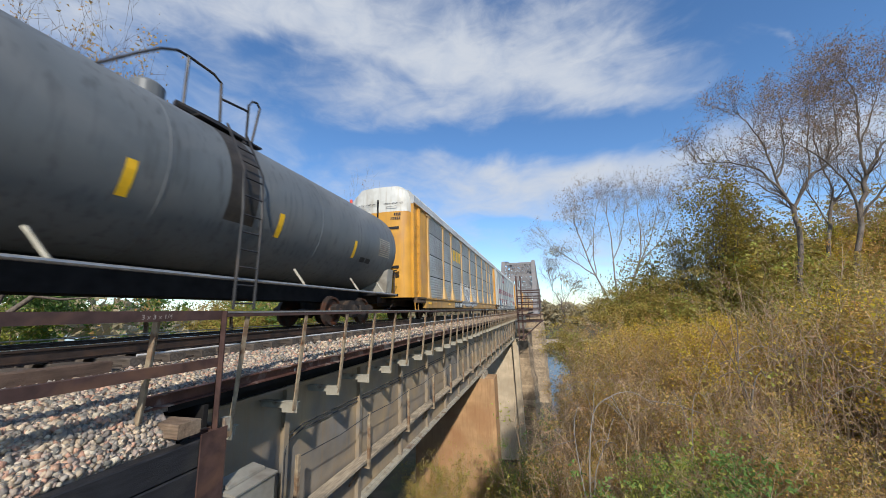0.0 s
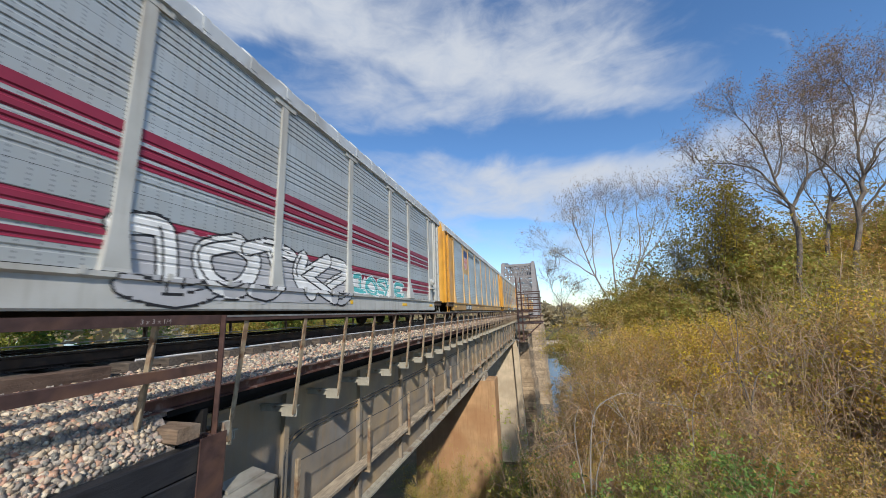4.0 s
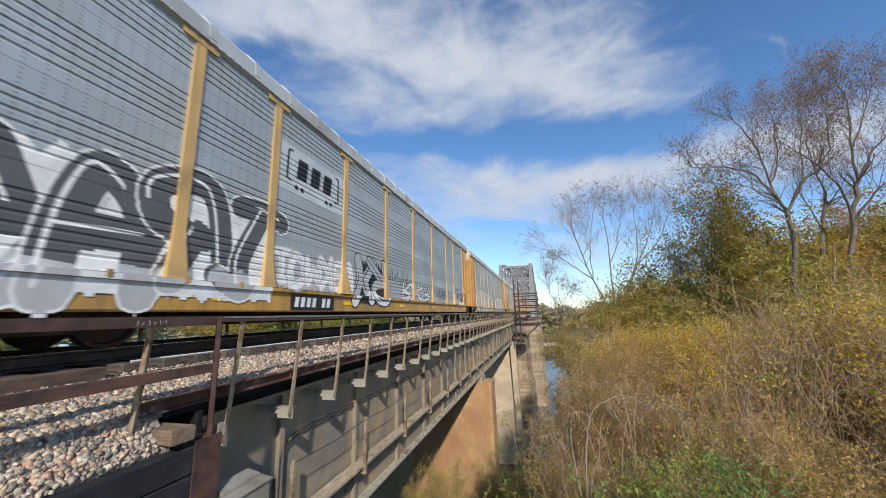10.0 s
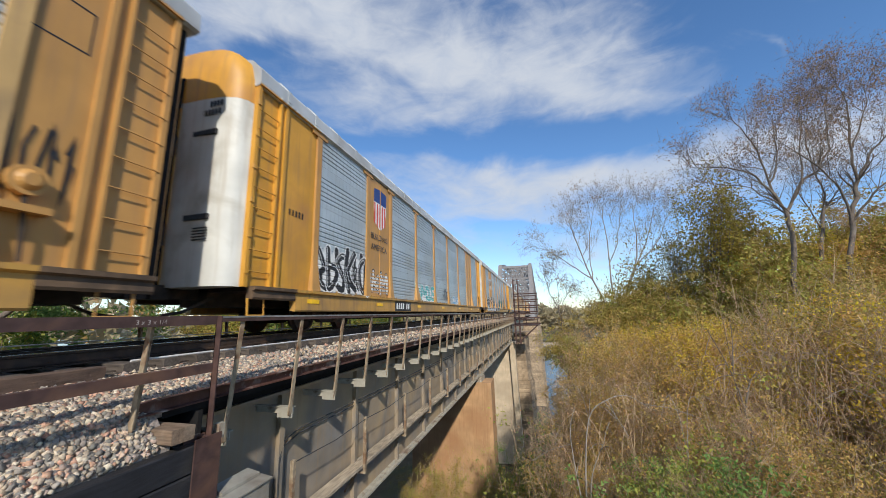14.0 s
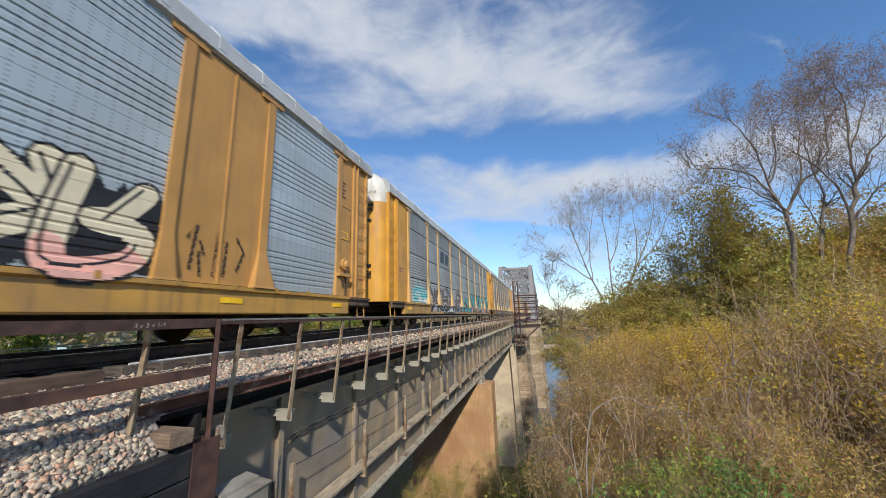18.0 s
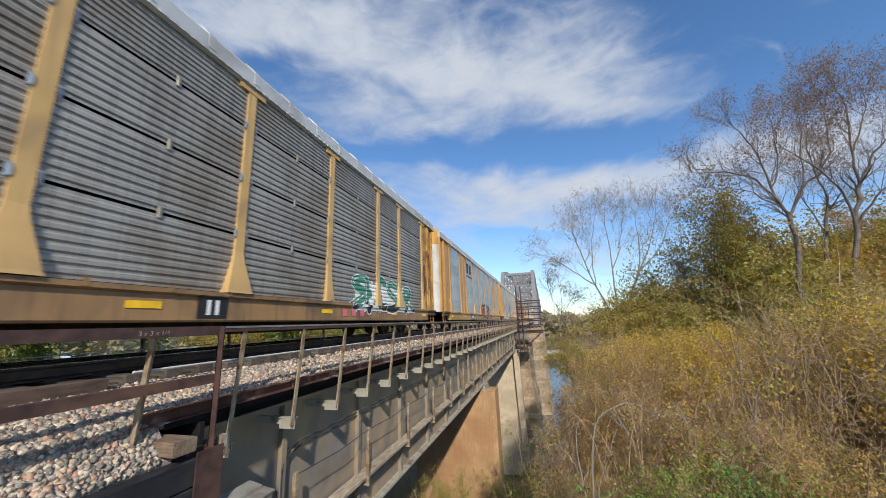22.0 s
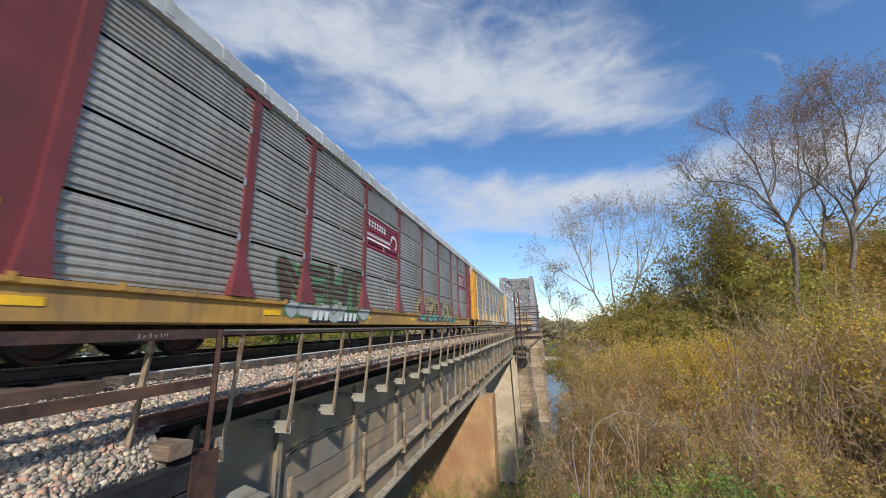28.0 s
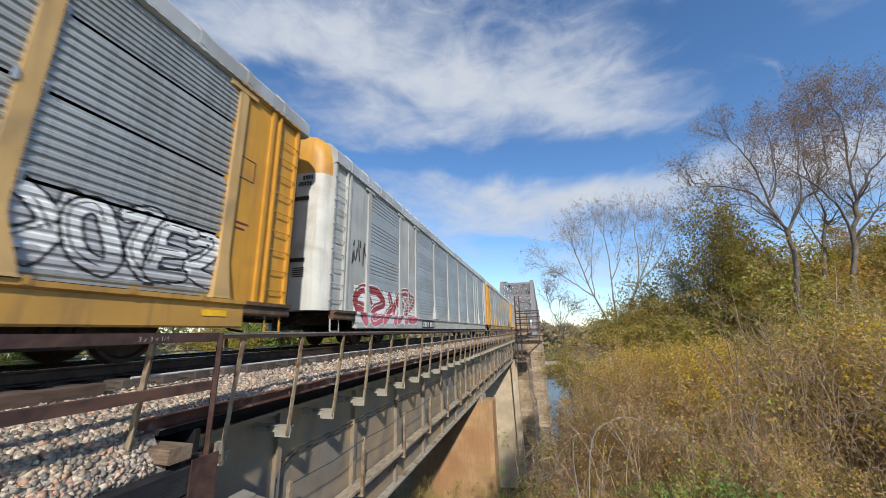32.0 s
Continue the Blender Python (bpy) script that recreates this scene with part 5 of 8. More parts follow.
def painted(car, name, style, rings, material, lift=0.006, label=""):
    """Paint laid on the corrugated side: closed outlines (y, z), cut into strips that follow the ribs."""
    if not rings:
        return None
    cuts = {0.62, 0.90, 0.975}
    for row in PROFILE[style]:
        cuts |= {round(z, 4) for z, d in row}
    lo = min(z for r in rings for y, z in r)
    hi = max(z for r in rings for y, z in r)
    z = lo
    while z < hi:
        cuts.add(round(z, 4))
        z += 0.045
    cuts |= {lo, hi}
    cuts = sorted(c for c in cuts if lo <= c <= hi)

    def spans(z):
        runs = []
        for r in rings:
            ys = []
            for (y0, z0), (y1, z1) in zip(r, r[1:] + r[:1]):
                if (z0 <= z < z1) or (z1 <= z < z0):
                    ys.append(y0 + (y1 - y0) * (z - z0) / (z1 - z0))
            ys.sort()
            runs += list(zip(ys[::2], ys[1::2]))
        out = []
        for lo_y, hi_y in sorted(runs):      # overlapping strokes run together
            if out and lo_y <= out[-1]:
                out[-1] = max(out[-1], hi_y)
            else:
                out += [lo_y, hi_y]
        return out

    ends = all(y < 2.68 for r in rings for y, z in r) or all(y > 25.9 for r in rings for y, z in r)

    def x_at(z):
        if ends and z > 0.985:
            return 1.4762 + lift
        if z < 0.90:
            return 1.581 + lift
        if z < 0.985:
            return 1.621 + lift
        return PANEL_X + outward(style, z) + lift

    b = Build()
    for a, c in zip(cuts, cuts[1:]):
        if c - a < 1e-5:
            continue
        e = 1e-6
        if style == "gap" and not ends and any(r0[1] - 1e-4 <= a and c <= r1[0] + 1e-4 for r0, r1 in zip(ROWS, ROWS[1:])):
            continue
        s0, s1 = spans(a + e), spans(c - e)
        if len(s0) != len(s1):
            s0 = s1 = spans((a + c) / 2)
        for i in range(0, len(s0) - 1, 2):
            b.add([(x_at(a + e), s0[i], a), (x_at(a + e), s0[i + 1], a), (x_at(c - e), s1[i + 1], c), (x_at(c - e), s1[i], c)], [(0, 1, 2, 3)])
    if not b.f:
        return None
    me = b.mesh(name, material, recalc=False)
    bm = bmesh.new()
    bm.from_mesh(me)
    bmesh.ops.remove_doubles(bm, verts=bm.verts, dist=2e-4)
    bm.to_mesh(me)
    bm.free()
    return part(name, me, None, car, label)


def blob(rng, y, z, w, h, lean=0.0, k=14, rough=0.16):
    """A rounded, crooked letter body."""
    out = []
    for i in range(k):
        a = 2 * math.pi * i / k
        c, s = math.cos(a), math.sin(a)
        e = 0.62
        u, v = math.copysign(abs(c) ** e, c), math.copysign(abs(s) ** e, s)
        r = 1 + rng.uniform(-rough, rough)
        out.append((y + w * u * r + lean * h * v, z + h * v * r))
    return out


def grow(ring, d):
    cy = sum(p[0] for p in ring) / len(ring)
    cz = sum(p[1] for p in ring) / len(ring)
    out = []
    for y, z in ring:
        l = math.hypot(y - cy, z - cz) or 1
        out.append((y + (y - cy) / l * d, z + (z - cz) / l * d))
    return out


def stroke(points, w):
    left, right = [], []
    for i, (y, z) in enumerate(points):
        y0, z0 = points[max(i - 1, 0)]
        y1, z1 = points[min(i + 1, len(points) - 1)]
        l = math.hypot(y1 - y0, z1 - z0) or 1
        ny, nz = -(z1 - z0) / l * w / 2, (y1 - y0) / l * w / 2
        left.append((y + ny, z + nz))
        right.append((y - ny, z - nz))
    return left + right[::-1]


FORMS = [  # crooked letter-like strokes in a box two high and one wide
    [[(-0.42, -1), (-0.40, 0.2), (-0.05, 0.95), (0.36, 0.3), (0.42, -1)], [(-0.35, -0.2), (0.35, -0.1)]],
    [[(0.42, 0.8), (0.0, 0.98), (-0.38, 0.6), (-0.1, 0.1), (0.36, -0.3), (0.2, -0.9), (-0.42, -0.85)]],
    [[(0.1, 0.95), (-0.36, 0.5), (-0.36, -0.55), (0.05, -0.95), (0.38, -0.45), (0.38, 0.5), (0.1, 0.95)]],
    [[(-0.38, -1), (-0.34, 0.0), (-0.38, 1)], [(0.44, 0.98), (-0.2, 0.05)], [(-0.2, 0.1), (0.1, -0.4), (0.48, -1)]],
    [[(-0.46, 0.75), (0.0, 0.95), (0.46, 0.8)], [(0.0, 0.85), (-0.02, -0.3), (0.1, -0.98), (0.42, -0.8)]],
    [[(0.42, 0.9), (-0.36, 0.85), (-0.36, 0.0), (-0.32, -0.9), (0.44, -0.85)], [(-0.3, 0.05), (0.28, 0.1)]],
    [[(-0.4, -1), (-0.38, 0.9), (0.0, -0.1), (0.38, 0.9), (0.42, -1)]],
    [[(-0.38, -1), (-0.36, 0.95), (0.3, 0.85), (0.34, 0.25), (-0.25, 0.0)], [(-0.1, 0.0), (0.42, -1)]],
]


def smoothed(pts, k=5):
    """A rounded line through the points."""
    if len(pts) < 3:
        return pts
    out = []
    for i in range(len(pts) - 1):
        p0, p1, p2, p3 = pts[max(i - 1, 0)], pts[i], pts[i + 1], pts[min(i + 2, len(pts) - 1)]
        for j in range(k):
            t = j / k
            out.append(tuple(0.5 * (2 * b + (c - a) * t + (2 * a - 5 * b + 4 * c - d) * t * t + (3 * b - a - 3 * c + d) * t ** 3) for a, b, c, d in zip(p0, p1, p2, p3)))
    return out + [pts[-1]]


def ribbon(points, w):
    """One closed outline for each piece of a thick line, with rounded joints."""
    rings = [stroke([p, q], w) for p, q in zip(points, points[1:])]
    for y, z in points:
        rings.append([(y + w / 2 * math.cos(a), z + w / 2 * math.sin(a)) for a in (2 * math.pi * i / 8 for i in range(8))])
    return rings


def mural(car, style, y0, y1, z0, z1, letters, fill, edge, accent=None, seed=1, lean=0.12, cloud=None, label="spray-painted lettering, illegible"):
    """A spray-painted piece: fat crooked strokes locked into one another, with a cast edge, an outline, a faded foot and thin inner lines."""
    rng = random.Random(seed)
    w, h = (y1 - y0) / letters, (z1 - z0) / 2
    g = part("mural", Build().box(1.40, 1.41, (y0 + y1) / 2 - 0.1, (y0 + y1) / 2 + 0.1, (z0 + z1) / 2, (z0 + z1) / 2 + 0.1), M["shade_and_seam_black"], car, label)
    if cloud:
        painted(g, "backing", style, [[(y0 - 0.3, z0)] + [(y0 - 0.3 + (y1 - y0 + 0.6) * i / 24, z1 - 0.25 - (0.5 if i in (0, 24) else 0) + rng.uniform(-0.2, 0.3)) for i in range(25)] + [(y1 + 0.3, z0)]], cloud, 0.003)
    fat = min(0.40 * w, 0.42 * h)
    # a rough edge behind all of it ties the strokes together
    rim = [(y0 - 0.1 + (y1 - y0 + 0.2) * i / 30, z1 - 0.10 - 0.3 * h * abs(math.sin(i * 1.9 + seed)) + rng.uniform(-0.08, 0.08)) for i in range(31)]
    foot = [(y1 + 0.1 - (y1 - y0 + 0.2) * i / 30, z0 + 0.12 * h * abs(math.sin(i * 1.3 + seed))) for i in range(31)]
    if not cloud:
        painted(g, "cast_edge", style, [rim + foot], GREY_P if fill is PAINT_W else edge, 0.0042)
    last = -1
    for i in range(letters):
        k = rng.choice([j for j in range(len(FORMS)) if j != last])
        last = k
        flip, turn = rng.choice((-1, 1)), rng.choice((-1, 1))
        cy, cz = y0 + w * (i + 0.5), z0 + h + rng.uniform(-0.10, 0.10) * h
        sh, hy, hz = rng.uniform(-lean, lean) * 1.6, w * rng.uniform(1.0, 1.3), (h - fat * 0.5) * rng.uniform(0.86, 1.04)
        bend = rng.uniform(-0.35, 0.35) * w
        lines = [smoothed([(cy + flip * p * hy + sh * q * h * 0.5 + bend * q * q + rng.uniform(-0.07, 0.07) * w, cz + turn * q * hz + rng.uniform(-0.08, 0.08) * h) for p, q in line]) for line in FORMS[k]]
        lift = 0.005 + 0.0012 * (i % 4)
        thick = fat * rng.uniform(0.85, 1.25)
        painted(g, "outline", style, [r for line in lines for r in ribbon(line, thick + 0.075)], edge, lift + 0.0003)
        painted(g, "letter", style, [r for line in lines for r in ribbon(line, thick)], fill, lift + 0.0006)
        if accent:
            painted(g, "faded_foot", style, [r for line in lines for r in ribbon(line, thick) if max(q[1] for q in r) < z0 + h * rng.uniform(0.55, 0.75)], accent, lift + 0.0008)
        painted(g, "inner_line", style, [r for line in lines for r in ribbon([(y - thick * 0.22, z + thick * 0.12) for y, z in line[:max(2, len(line) * 2 // 3)]], thick * 0.12)], edge, lift + 0.0010)


def tag(car, style, y0, y1, z0, z1, material, seed, w=0.05, label="spray-painted scrawl, illegible"):
    """A thin scrawl."""
    rng = random.Random(seed)
    k = max(5, int((y1 - y0) / 0.22))
    rings = []
    for i in range(k):
        y = y0 + (y1 - y0) * i / k
        d = (y1 - y0) / k
        pts = [(y + rng.uniform(0, d), z0 + (z1 - z0) * rng.random()) for _ in range(rng.choice((3, 4)))]
        rings.append(stroke(pts, w))
    g = None
    for i, r in enumerate(rings):
        if g is None:
            g = painted(car, "scrawl", style, [r], material, 0.016, label)
        else:
            painted(g, "scrawl_line", style, [r], material, 0.016 + 0.0003 * i)


def rect(y0, y1, z0, z1):
    return [(y0, z0), (y1, z0), (y1, z1), (y0, z1)]


def bars(car, style, y0, y1, z0, z1, n, material, name="marking", back=None, label="stencilled number, shown as bars"):
    """Numbers and marks as plain bars of their size and colour."""
    if back:
        painted(car, "marking_board", style, [rect(y0 - 0.12, y1 + 0.12, z0 - 0.06, z1 + 0.06)], back, 0.004)
    w = (y1 - y0) / n
    for i in range(n):
        painted(car, name, style, [rect(y0 + w * (i + 0.24), y0 + w * (i + 0.74), z0, z1)], material, 0.008, label)


def words(car, text, y, z, size, material, x=1.508, label=""):
    """Readable lettering on the side, reading towards the rear."""
    cu = bpy.data.curves.new("lettering", "FONT")
    cu.body, cu.size, cu.extrude, cu.align_x = text, size, 0.002, "LEFT"
    cu.resolution_u = 3
    tmp = bpy.data.objects.new("lettering", cu)
    scene.collection.objects.link(tmp)
    me = bpy.data.meshes.new_from_object(tmp.evaluated_get(bpy.context.evaluated_depsgraph_get()))
    bpy.data.objects.remove(tmp)
    me.materials.clear()
    me.materials.append(material)
    return part("lettering", me, None, car, label or "painted words", at=pose(x, y, z, 90, 0, 90))


BLACK, PAINT_W = M["black_paint"], M["white_paint"]
GREY_P = flat_paint("spray_grey", (0.42, 0.42, 0.43))
TEAL = flat_paint("spray_teal", (0.10, 0.42, 0.42))
PINK = flat_paint("spray_pink", (0.75, 0.42, 0.34))
ROSE = flat_paint("spray_rose", (0.62, 0.16, 0.20))
BLUE = flat_paint("spray_blue", (0.13, 0.34, 0.55))
CREAM = flat_paint("spray_cream", (0.68, 0.60, 0.42))
LIME = flat_paint("spray_lime", (0.34, 0.36, 0.14))
RED = flat_paint("sign_red", (0.62, 0.06, 0.03))
WINE = flat_paint("sign_maroon", (0.24, 0.022, 0.05))
UMBER = flat_paint("spray_umber", (0.10, 0.07, 0.055))
GREEN_P = flat_paint("spray_green", (0.07, 0.24, 0.17))
NAVY = flat_paint("sign_navy", (0.02, 0.05, 0.20))
LEMON = flat_paint("sign_yellow", (0.80, 0.52, 0.02))
# ---- the cars, in the order in which they pass ----
BAY = POSTS
MARK_BOARD = paint("mark_board", (0.50, 0.53, 0.54), stain=(0.42, 0.43, 0.42), stain_scale=1.2, stain_amount=0.4, bump=0.0)


def letters_mark(car, style, y0, y1, z0, z1, kinds, material, w=0.16, label="railway mark as plain blocks"):
    """A company mark drawn as plain slanted blocks, no lettering."""
    n = len(kinds)
    d = (y1 - y0) / n
    rings = []
    for i, k in enumerate(kinds):
        a, b = y0 + d * (i + 0.1), y0 + d * (i + 0.9)
        q = 0.12 * (b - a)
        rings.append([(a, z0), (b - q, z0), (b, z1), (a + q, z1)])
    g = None
    for i, r in enumerate(rings):
        if g is None:
            g = painted(car, "company_mark", style, [r], material, 0.010, label)
        else:
            painted(g, "mark_stroke", style, [r], material, 0.010 + 0.0004 * i)


def bracketed_mark(car, style, y0, y1, z0, z1, material):
    painted(car, "mark_board", style, [rect(y0 - 0.3, y1 + 0.3, z0 - 0.3, z1 + 0.12)], MARK_BOARD, 0.003, "clean pale board behind the mark")
    for y in (y0 + 0.32, y0 + 0.52, y1 - 0.52, y1 - 0.32):
        painted(car, "mark_dot", style, [[(y + 0.065 * math.cos(a), z0 - 0.14 + 0.065 * math.sin(a)) for a in (2 * math.pi * k / 12 for k in range(12))]], material, 0.010)
    letters_mark(car, style, y0 + 0.25, y1 - 0.25, z0 + 0.1, z1 - 0.1, "csx", material, 0.13)
    for y, s in ((y0, 1), (y1, -1)):
        painted(car, "mark_bracket", style, [stroke([(y + 0.15 * s, z1), (y, z1 - 0.01), (y - 0.01 * s, z0), (y + 0.15 * s, z0 - 0.01)], 0.06)], material, 0.011, "corner bracket of the mark")


def shield(car, style, y, z, w, h, x=None):
    """A striped shield mark in plain colours."""
    def at(ring, material, name, lift):
        if x is None:
            return painted(car, name, style, [ring], material, lift)
        b = Build().add([(x + lift, p, q) for p, q in ring], [tuple(range(len(ring)))])
        return part(name, b.mesh(name, material, recalc=False), None, car)
    at([(y - w, z + h), (y, z + h * 1.1), (y + w, z + h), (y + w, z), (y + w * 0.75, z - h * 0.7), (y, z - h), (y - w * 0.75, z - h * 0.7), (y - w, z)], PAINT_W, "shield", 0.008)
    at([(y - w, z + h), (y, z + h * 1.1), (y + w, z + h), (y + w, z + h * 0.35), (y - w, z + h * 0.35)], NAVY, "shield_top", 0.011)
    for i in range(5):
        a = y - w + (i + 0.15) * 2 * w / 5
        low = z - h * (0.72 if i in (0, 4) else 0.85)
        at([(a, z + h * 0.3), (a + w * 0.2, z + h * 0.3), (a + w * 0.2, low), (a, low)], RED, "shield_stripe", 0.012)


def number_board(car, style, y0, y1, n, back=None, ink=None):
    painted(car, "marking_board", style, [rect(y0 - 0.12, y1 + 0.12, 0.53, 0.875)], back or BLACK, 0.004)
    w = (y1 - y0) / (n + 0.8)
    for i in range(n):        # four signs, a gap, then the figures, all aslant
        a = y0 + w * (i + (0.8 if i > 3 else 0.0))
        painted(car, "sill_number", style, [[(a, 0.60), (a + 0.62 * w, 0.60), (a + 0.78 * w, 0.82), (a + 0.16 * w, 0.82)]], ink or PAINT_W, 0.008, "stencilled number, shown as bars")


def plain_words(car, rows, y, z, w, material=None):
    """Small stencilled lines on an end sheet, too small to read."""
    y -= 0.32 if y > 26 else 0.0
    for i in range(rows):
        b = Build().box(1.4765, 1.478, y, y + w * (1 - 0.25 * (i % 2)), z - 0.11 * i, z - 0.11 * i + 0.045)
        part("stencil_line", b, material or BLACK, car, "small stencilled line, illegible")


def frame_mark(car, y0, y1, z0, z1, material=None):
    if y0 > 26:
        y0, y1 = y0 - 0.30, y1 - 0.36
    b = Build()
    for a in ((y0, y1, z0, z0 + 0.02), (y0, y1, z1 - 0.02, z1), (y0, y0 + 0.02, z0 + 0.02, z1 - 0.02), (y1 - 0.02, y1, z0 + 0.02, z1 - 0.02)):
        b.box(1.4765, 1.4785, *a)
    part("stencil_frame", b, material or BLACK, car, "painted outline of a data box")


def cap_words(car):
    """The warning on the cap of the leading end."""
    for x0 in (-1.0, 0.28):
        cu = bpy.data.curves.new("lettering", "FONT")
        cu.body, cu.size, cu.extrude, cu.resolution_u = "EXCESS HEIGHT CAR", 0.095, 0.001, 2
        tmp = bpy.data.objects.new("lettering", cu)
        scene.collection.objects.link(tmp)
        me = bpy.data.meshes.new_from_object(tmp.evaluated_get(bpy.context.evaluated_depsgraph_get()))
        bpy.data.objects.remove(tmp)
        me.materials.clear()
        me.materials.append(BLACK)
        part("lettering", me, None, car, "small black warning words", at=pose(x0, 0.165, 5.06, 90, 0, 4 if x0 > 0 else -4))
        part("cap_handle", Build().tube([(x0 + 0.15, 0.21, 4.9), (x0 + 0.15, 0.12, 4.93), (x0 + 0.6, 0.12, 4.93), (x0 + 0.6, 0.21, 4.9)], 0.012, 5), M["galvanised"], car, "small grab handle")


def build_train():
    gap, perf = "gap", "perf"
    c = autorack(0, "covered car carrier with grey ribbed sheets and yellow ends, white cap", gap, "grey", YELLOW, WHITE, YELLOW, POST_TAN, SILL_Y)
    letters_mark(c, gap, BAY[2] + 0.3, BAY[3] - 0.3, 3.5, 4.2, "csx", LEMON, 0.2)
    mural(c, gap, 9.9, 14.5, 0.62, 2.3, 5, PAINT_W, BLACK, GREY_P, 101)
    tag(c, gap, 16.0, 19.0, 1.1, 1.7, PAINT_W, 5)
    number_board(c, gap, 7.6, 9.4, 6)
    cap_words(c)

    c = autorack(1, "pale grey covered car carrier with maroon stripes and sign board", perf, "pale", LIGHT, WHITE, LIGHT, LIGHT, LIGHT)
    for i in range(len(BAY) - 1):
        a, b = BAY[i] + 0.1, BAY[i + 1] - 0.1
        for z0, z1 in ((2.86, 3.05), (2.64, 2.80), (2.46, 2.58), (1.64, 1.80), (1.44, 1.58), (1.26, 1.38)):
            painted(c, "stripe", perf, [rect(a, b, z0, z1)], WINE, 0.004)
    painted(c, "sign_board", perf, [rect(BAY[2] + 0.1, BAY[3] - 0.1, 4.12, 5.10)], WINE, 0.005, "maroon sign board")
    painted(c, "sign_emblem", perf, [[(BAY[2] + 0.65 + 0.36 * math.cos(a), 4.62 + 0.36 * math.sin(a)) for a in (2 * math.pi * k / 20 for k in range(20))]], PAINT_W, 0.009)
    for j in range(3):
        painted(c, "emblem_wave", perf, [stroke([(BAY[2] + 0.28, 4.75 - 0.16 * j), (BAY[2] + 0.65, 4.66 - 0.16 * j), (BAY[2] + 1.05, 4.60 - 0.16 * j)], 0.05)], WINE, 0.012)
    bars(c, perf, BAY[2] + 1.2, BAY[3] - 0.25, 4.5, 4.78, 7, PAINT_W, "sign_name", None, "name on the board, as plain bars")
    mural(c, perf, 2.75, 5.35, 0.55, 1.75, 4, BLUE, BLACK, PAINT_W, 111, 0.2)
    mural(c, perf, 7.5, 10.0, 0.95, 1.75, 3, GREY_P, BLACK, None, 112)
    mural(c, perf, 13.0, 18.4, 0.62, 1.9, 5, PAINT_W, BLACK, GREY_P, 113, 0.25)
    mural(c, perf, 18.8, 22.4, 0.95, 1.6, 5, TEAL, PAINT_W, None, 114)
    number_board(c, perf, 7.5, 9.7, 8)
    plain_words(c, 2, 1.8, 2.25, 0.4)
    plain_words(c, 3, 1.75, 1.9, 0.3)

    c = autorack(2, "covered car carrier with pale blue-grey sheets and yellow sill", perf, "blue", YELLOW, YELLOW, YELLOW, POST_TAN, SILL_Y)
    painted(c, "sign_board", perf, [rect(BAY[1] + 0.1, BAY[2] - 0.1, 3.1, 5.08)], POST_TAN, 0.004, "tan board behind the shield")
    shield(c, perf, (BAY[1] + BAY[2]) / 2, 4.1, 0.55, 0.7)
    words(c, "BUILDING", BAY[2] + 0.22, 4.62, 0.46, M["tank_black"], 1.512)
    words(c, "AMERICA", BAY[3] + 0.15, 4.62, 0.46, M["tank_black"], 1.512)
    number_board(c, perf, 5.6, 7.4, 7)
    frame_mark(c, 26.3, 26.95, 3.2, 3.9)
    frame_mark(c, 26.3, 26.7, 2.55, 2.8)
    plain_words(c, 3, 26.2, 2.35, 0.3, RED)
    bars(c, perf, 20.5, 21.8, 0.60, 0.8, 3, OCHRE, "sill_mark")

    c = autorack(3, "covered car carrier with grey ribbed sheets, yellow ends and pink mural", gap, "grey", YELLOW, WHITE, YELLOW, POST_TAN, SILL_Y)
    bracketed_mark(c, gap, BAY[2] + 0.35, BAY[3] - 0.35, 3.45, 4.22, BLACK)
    number_board(c, gap, 7.4, 10.6, 9)
    mural(c, gap, 12.6, 16.0, 0.98, 2.3, 4, LIME, ROSE, TEAL, 131, 0.2, CREAM)
    mural(c, gap, 16.7, 20.0, 0.62, 2.35, 3, PINK, TEAL, PAINT_W, 132, 0.2)
    mural(c, gap, 20.0, 24.8, 0.62, 2.2, 5, PINK, TEAL, ROSE, 133, 0.3, None)
    tag(c, gap, 24.7, 25.8, 1.2, 1.7, TEAL, 12)
    bars(c, gap, 18.9, 20.0, 0.62, 0.84, 3, MAROON, "sill_mark")
    tag(c, gap, 1.5, 2.4, 1.5, 2.2, BLACK, 14, 0.03)
    plain_words(c, 2, 26.3, 2.0, 0.4, MAROON)
    cap_words(c)

    c = autorack(4, "covered car carrier with weathered grey sheets and white corner columns", perf, "pale", OCHRE, YELLOW, WHITE, POST_TAN, SILL_Y)
    mural(c, perf, 3.0, 7.2, 0.62, 2.7, 4, flat_paint("spray_charcoal", (0.10, 0.10, 0.105)), PAINT_W, GREY_P, 141, 0.35)
    mural(c, perf, 7.4, 10.6, 0.98, 1.9, 6, PAINT_W, GREY_P, None, 142)
    bracketed_mark(c, perf, BAY[2] + 0.4, BAY[3] - 0.4, 3.5, 4.2, BLACK)
    mural(c, perf, 11.0, 13.0, 0.7, 2.3, 2, GREY_P, BLACK, PAINT_W, 143, 0.3)
    mural(c, perf, 14.4, 18.0, 0.98, 1.75, 4, PAINT_W, BLACK, None, 144)
    tag(c, perf, 12.9, 15.0, 1.5, 2.1, BLACK, 15, 0.04)
    tag(c, perf, 18.4, 22.6, 1.2, 1.9, BLACK, 16, 0.045)
    mural(c, perf, 23.3, 25.8, 0.98, 2.1, 5, GREY_P, BLACK, PAINT_W, 145)
    number_board(c, perf, 8.0, 9.4, 6)
    frame_mark(c, 26.2, 26.9, 3.3, 4.2)
    frame_mark(c, 26.25, 26.75, 2.3, 2.55, LEMON)

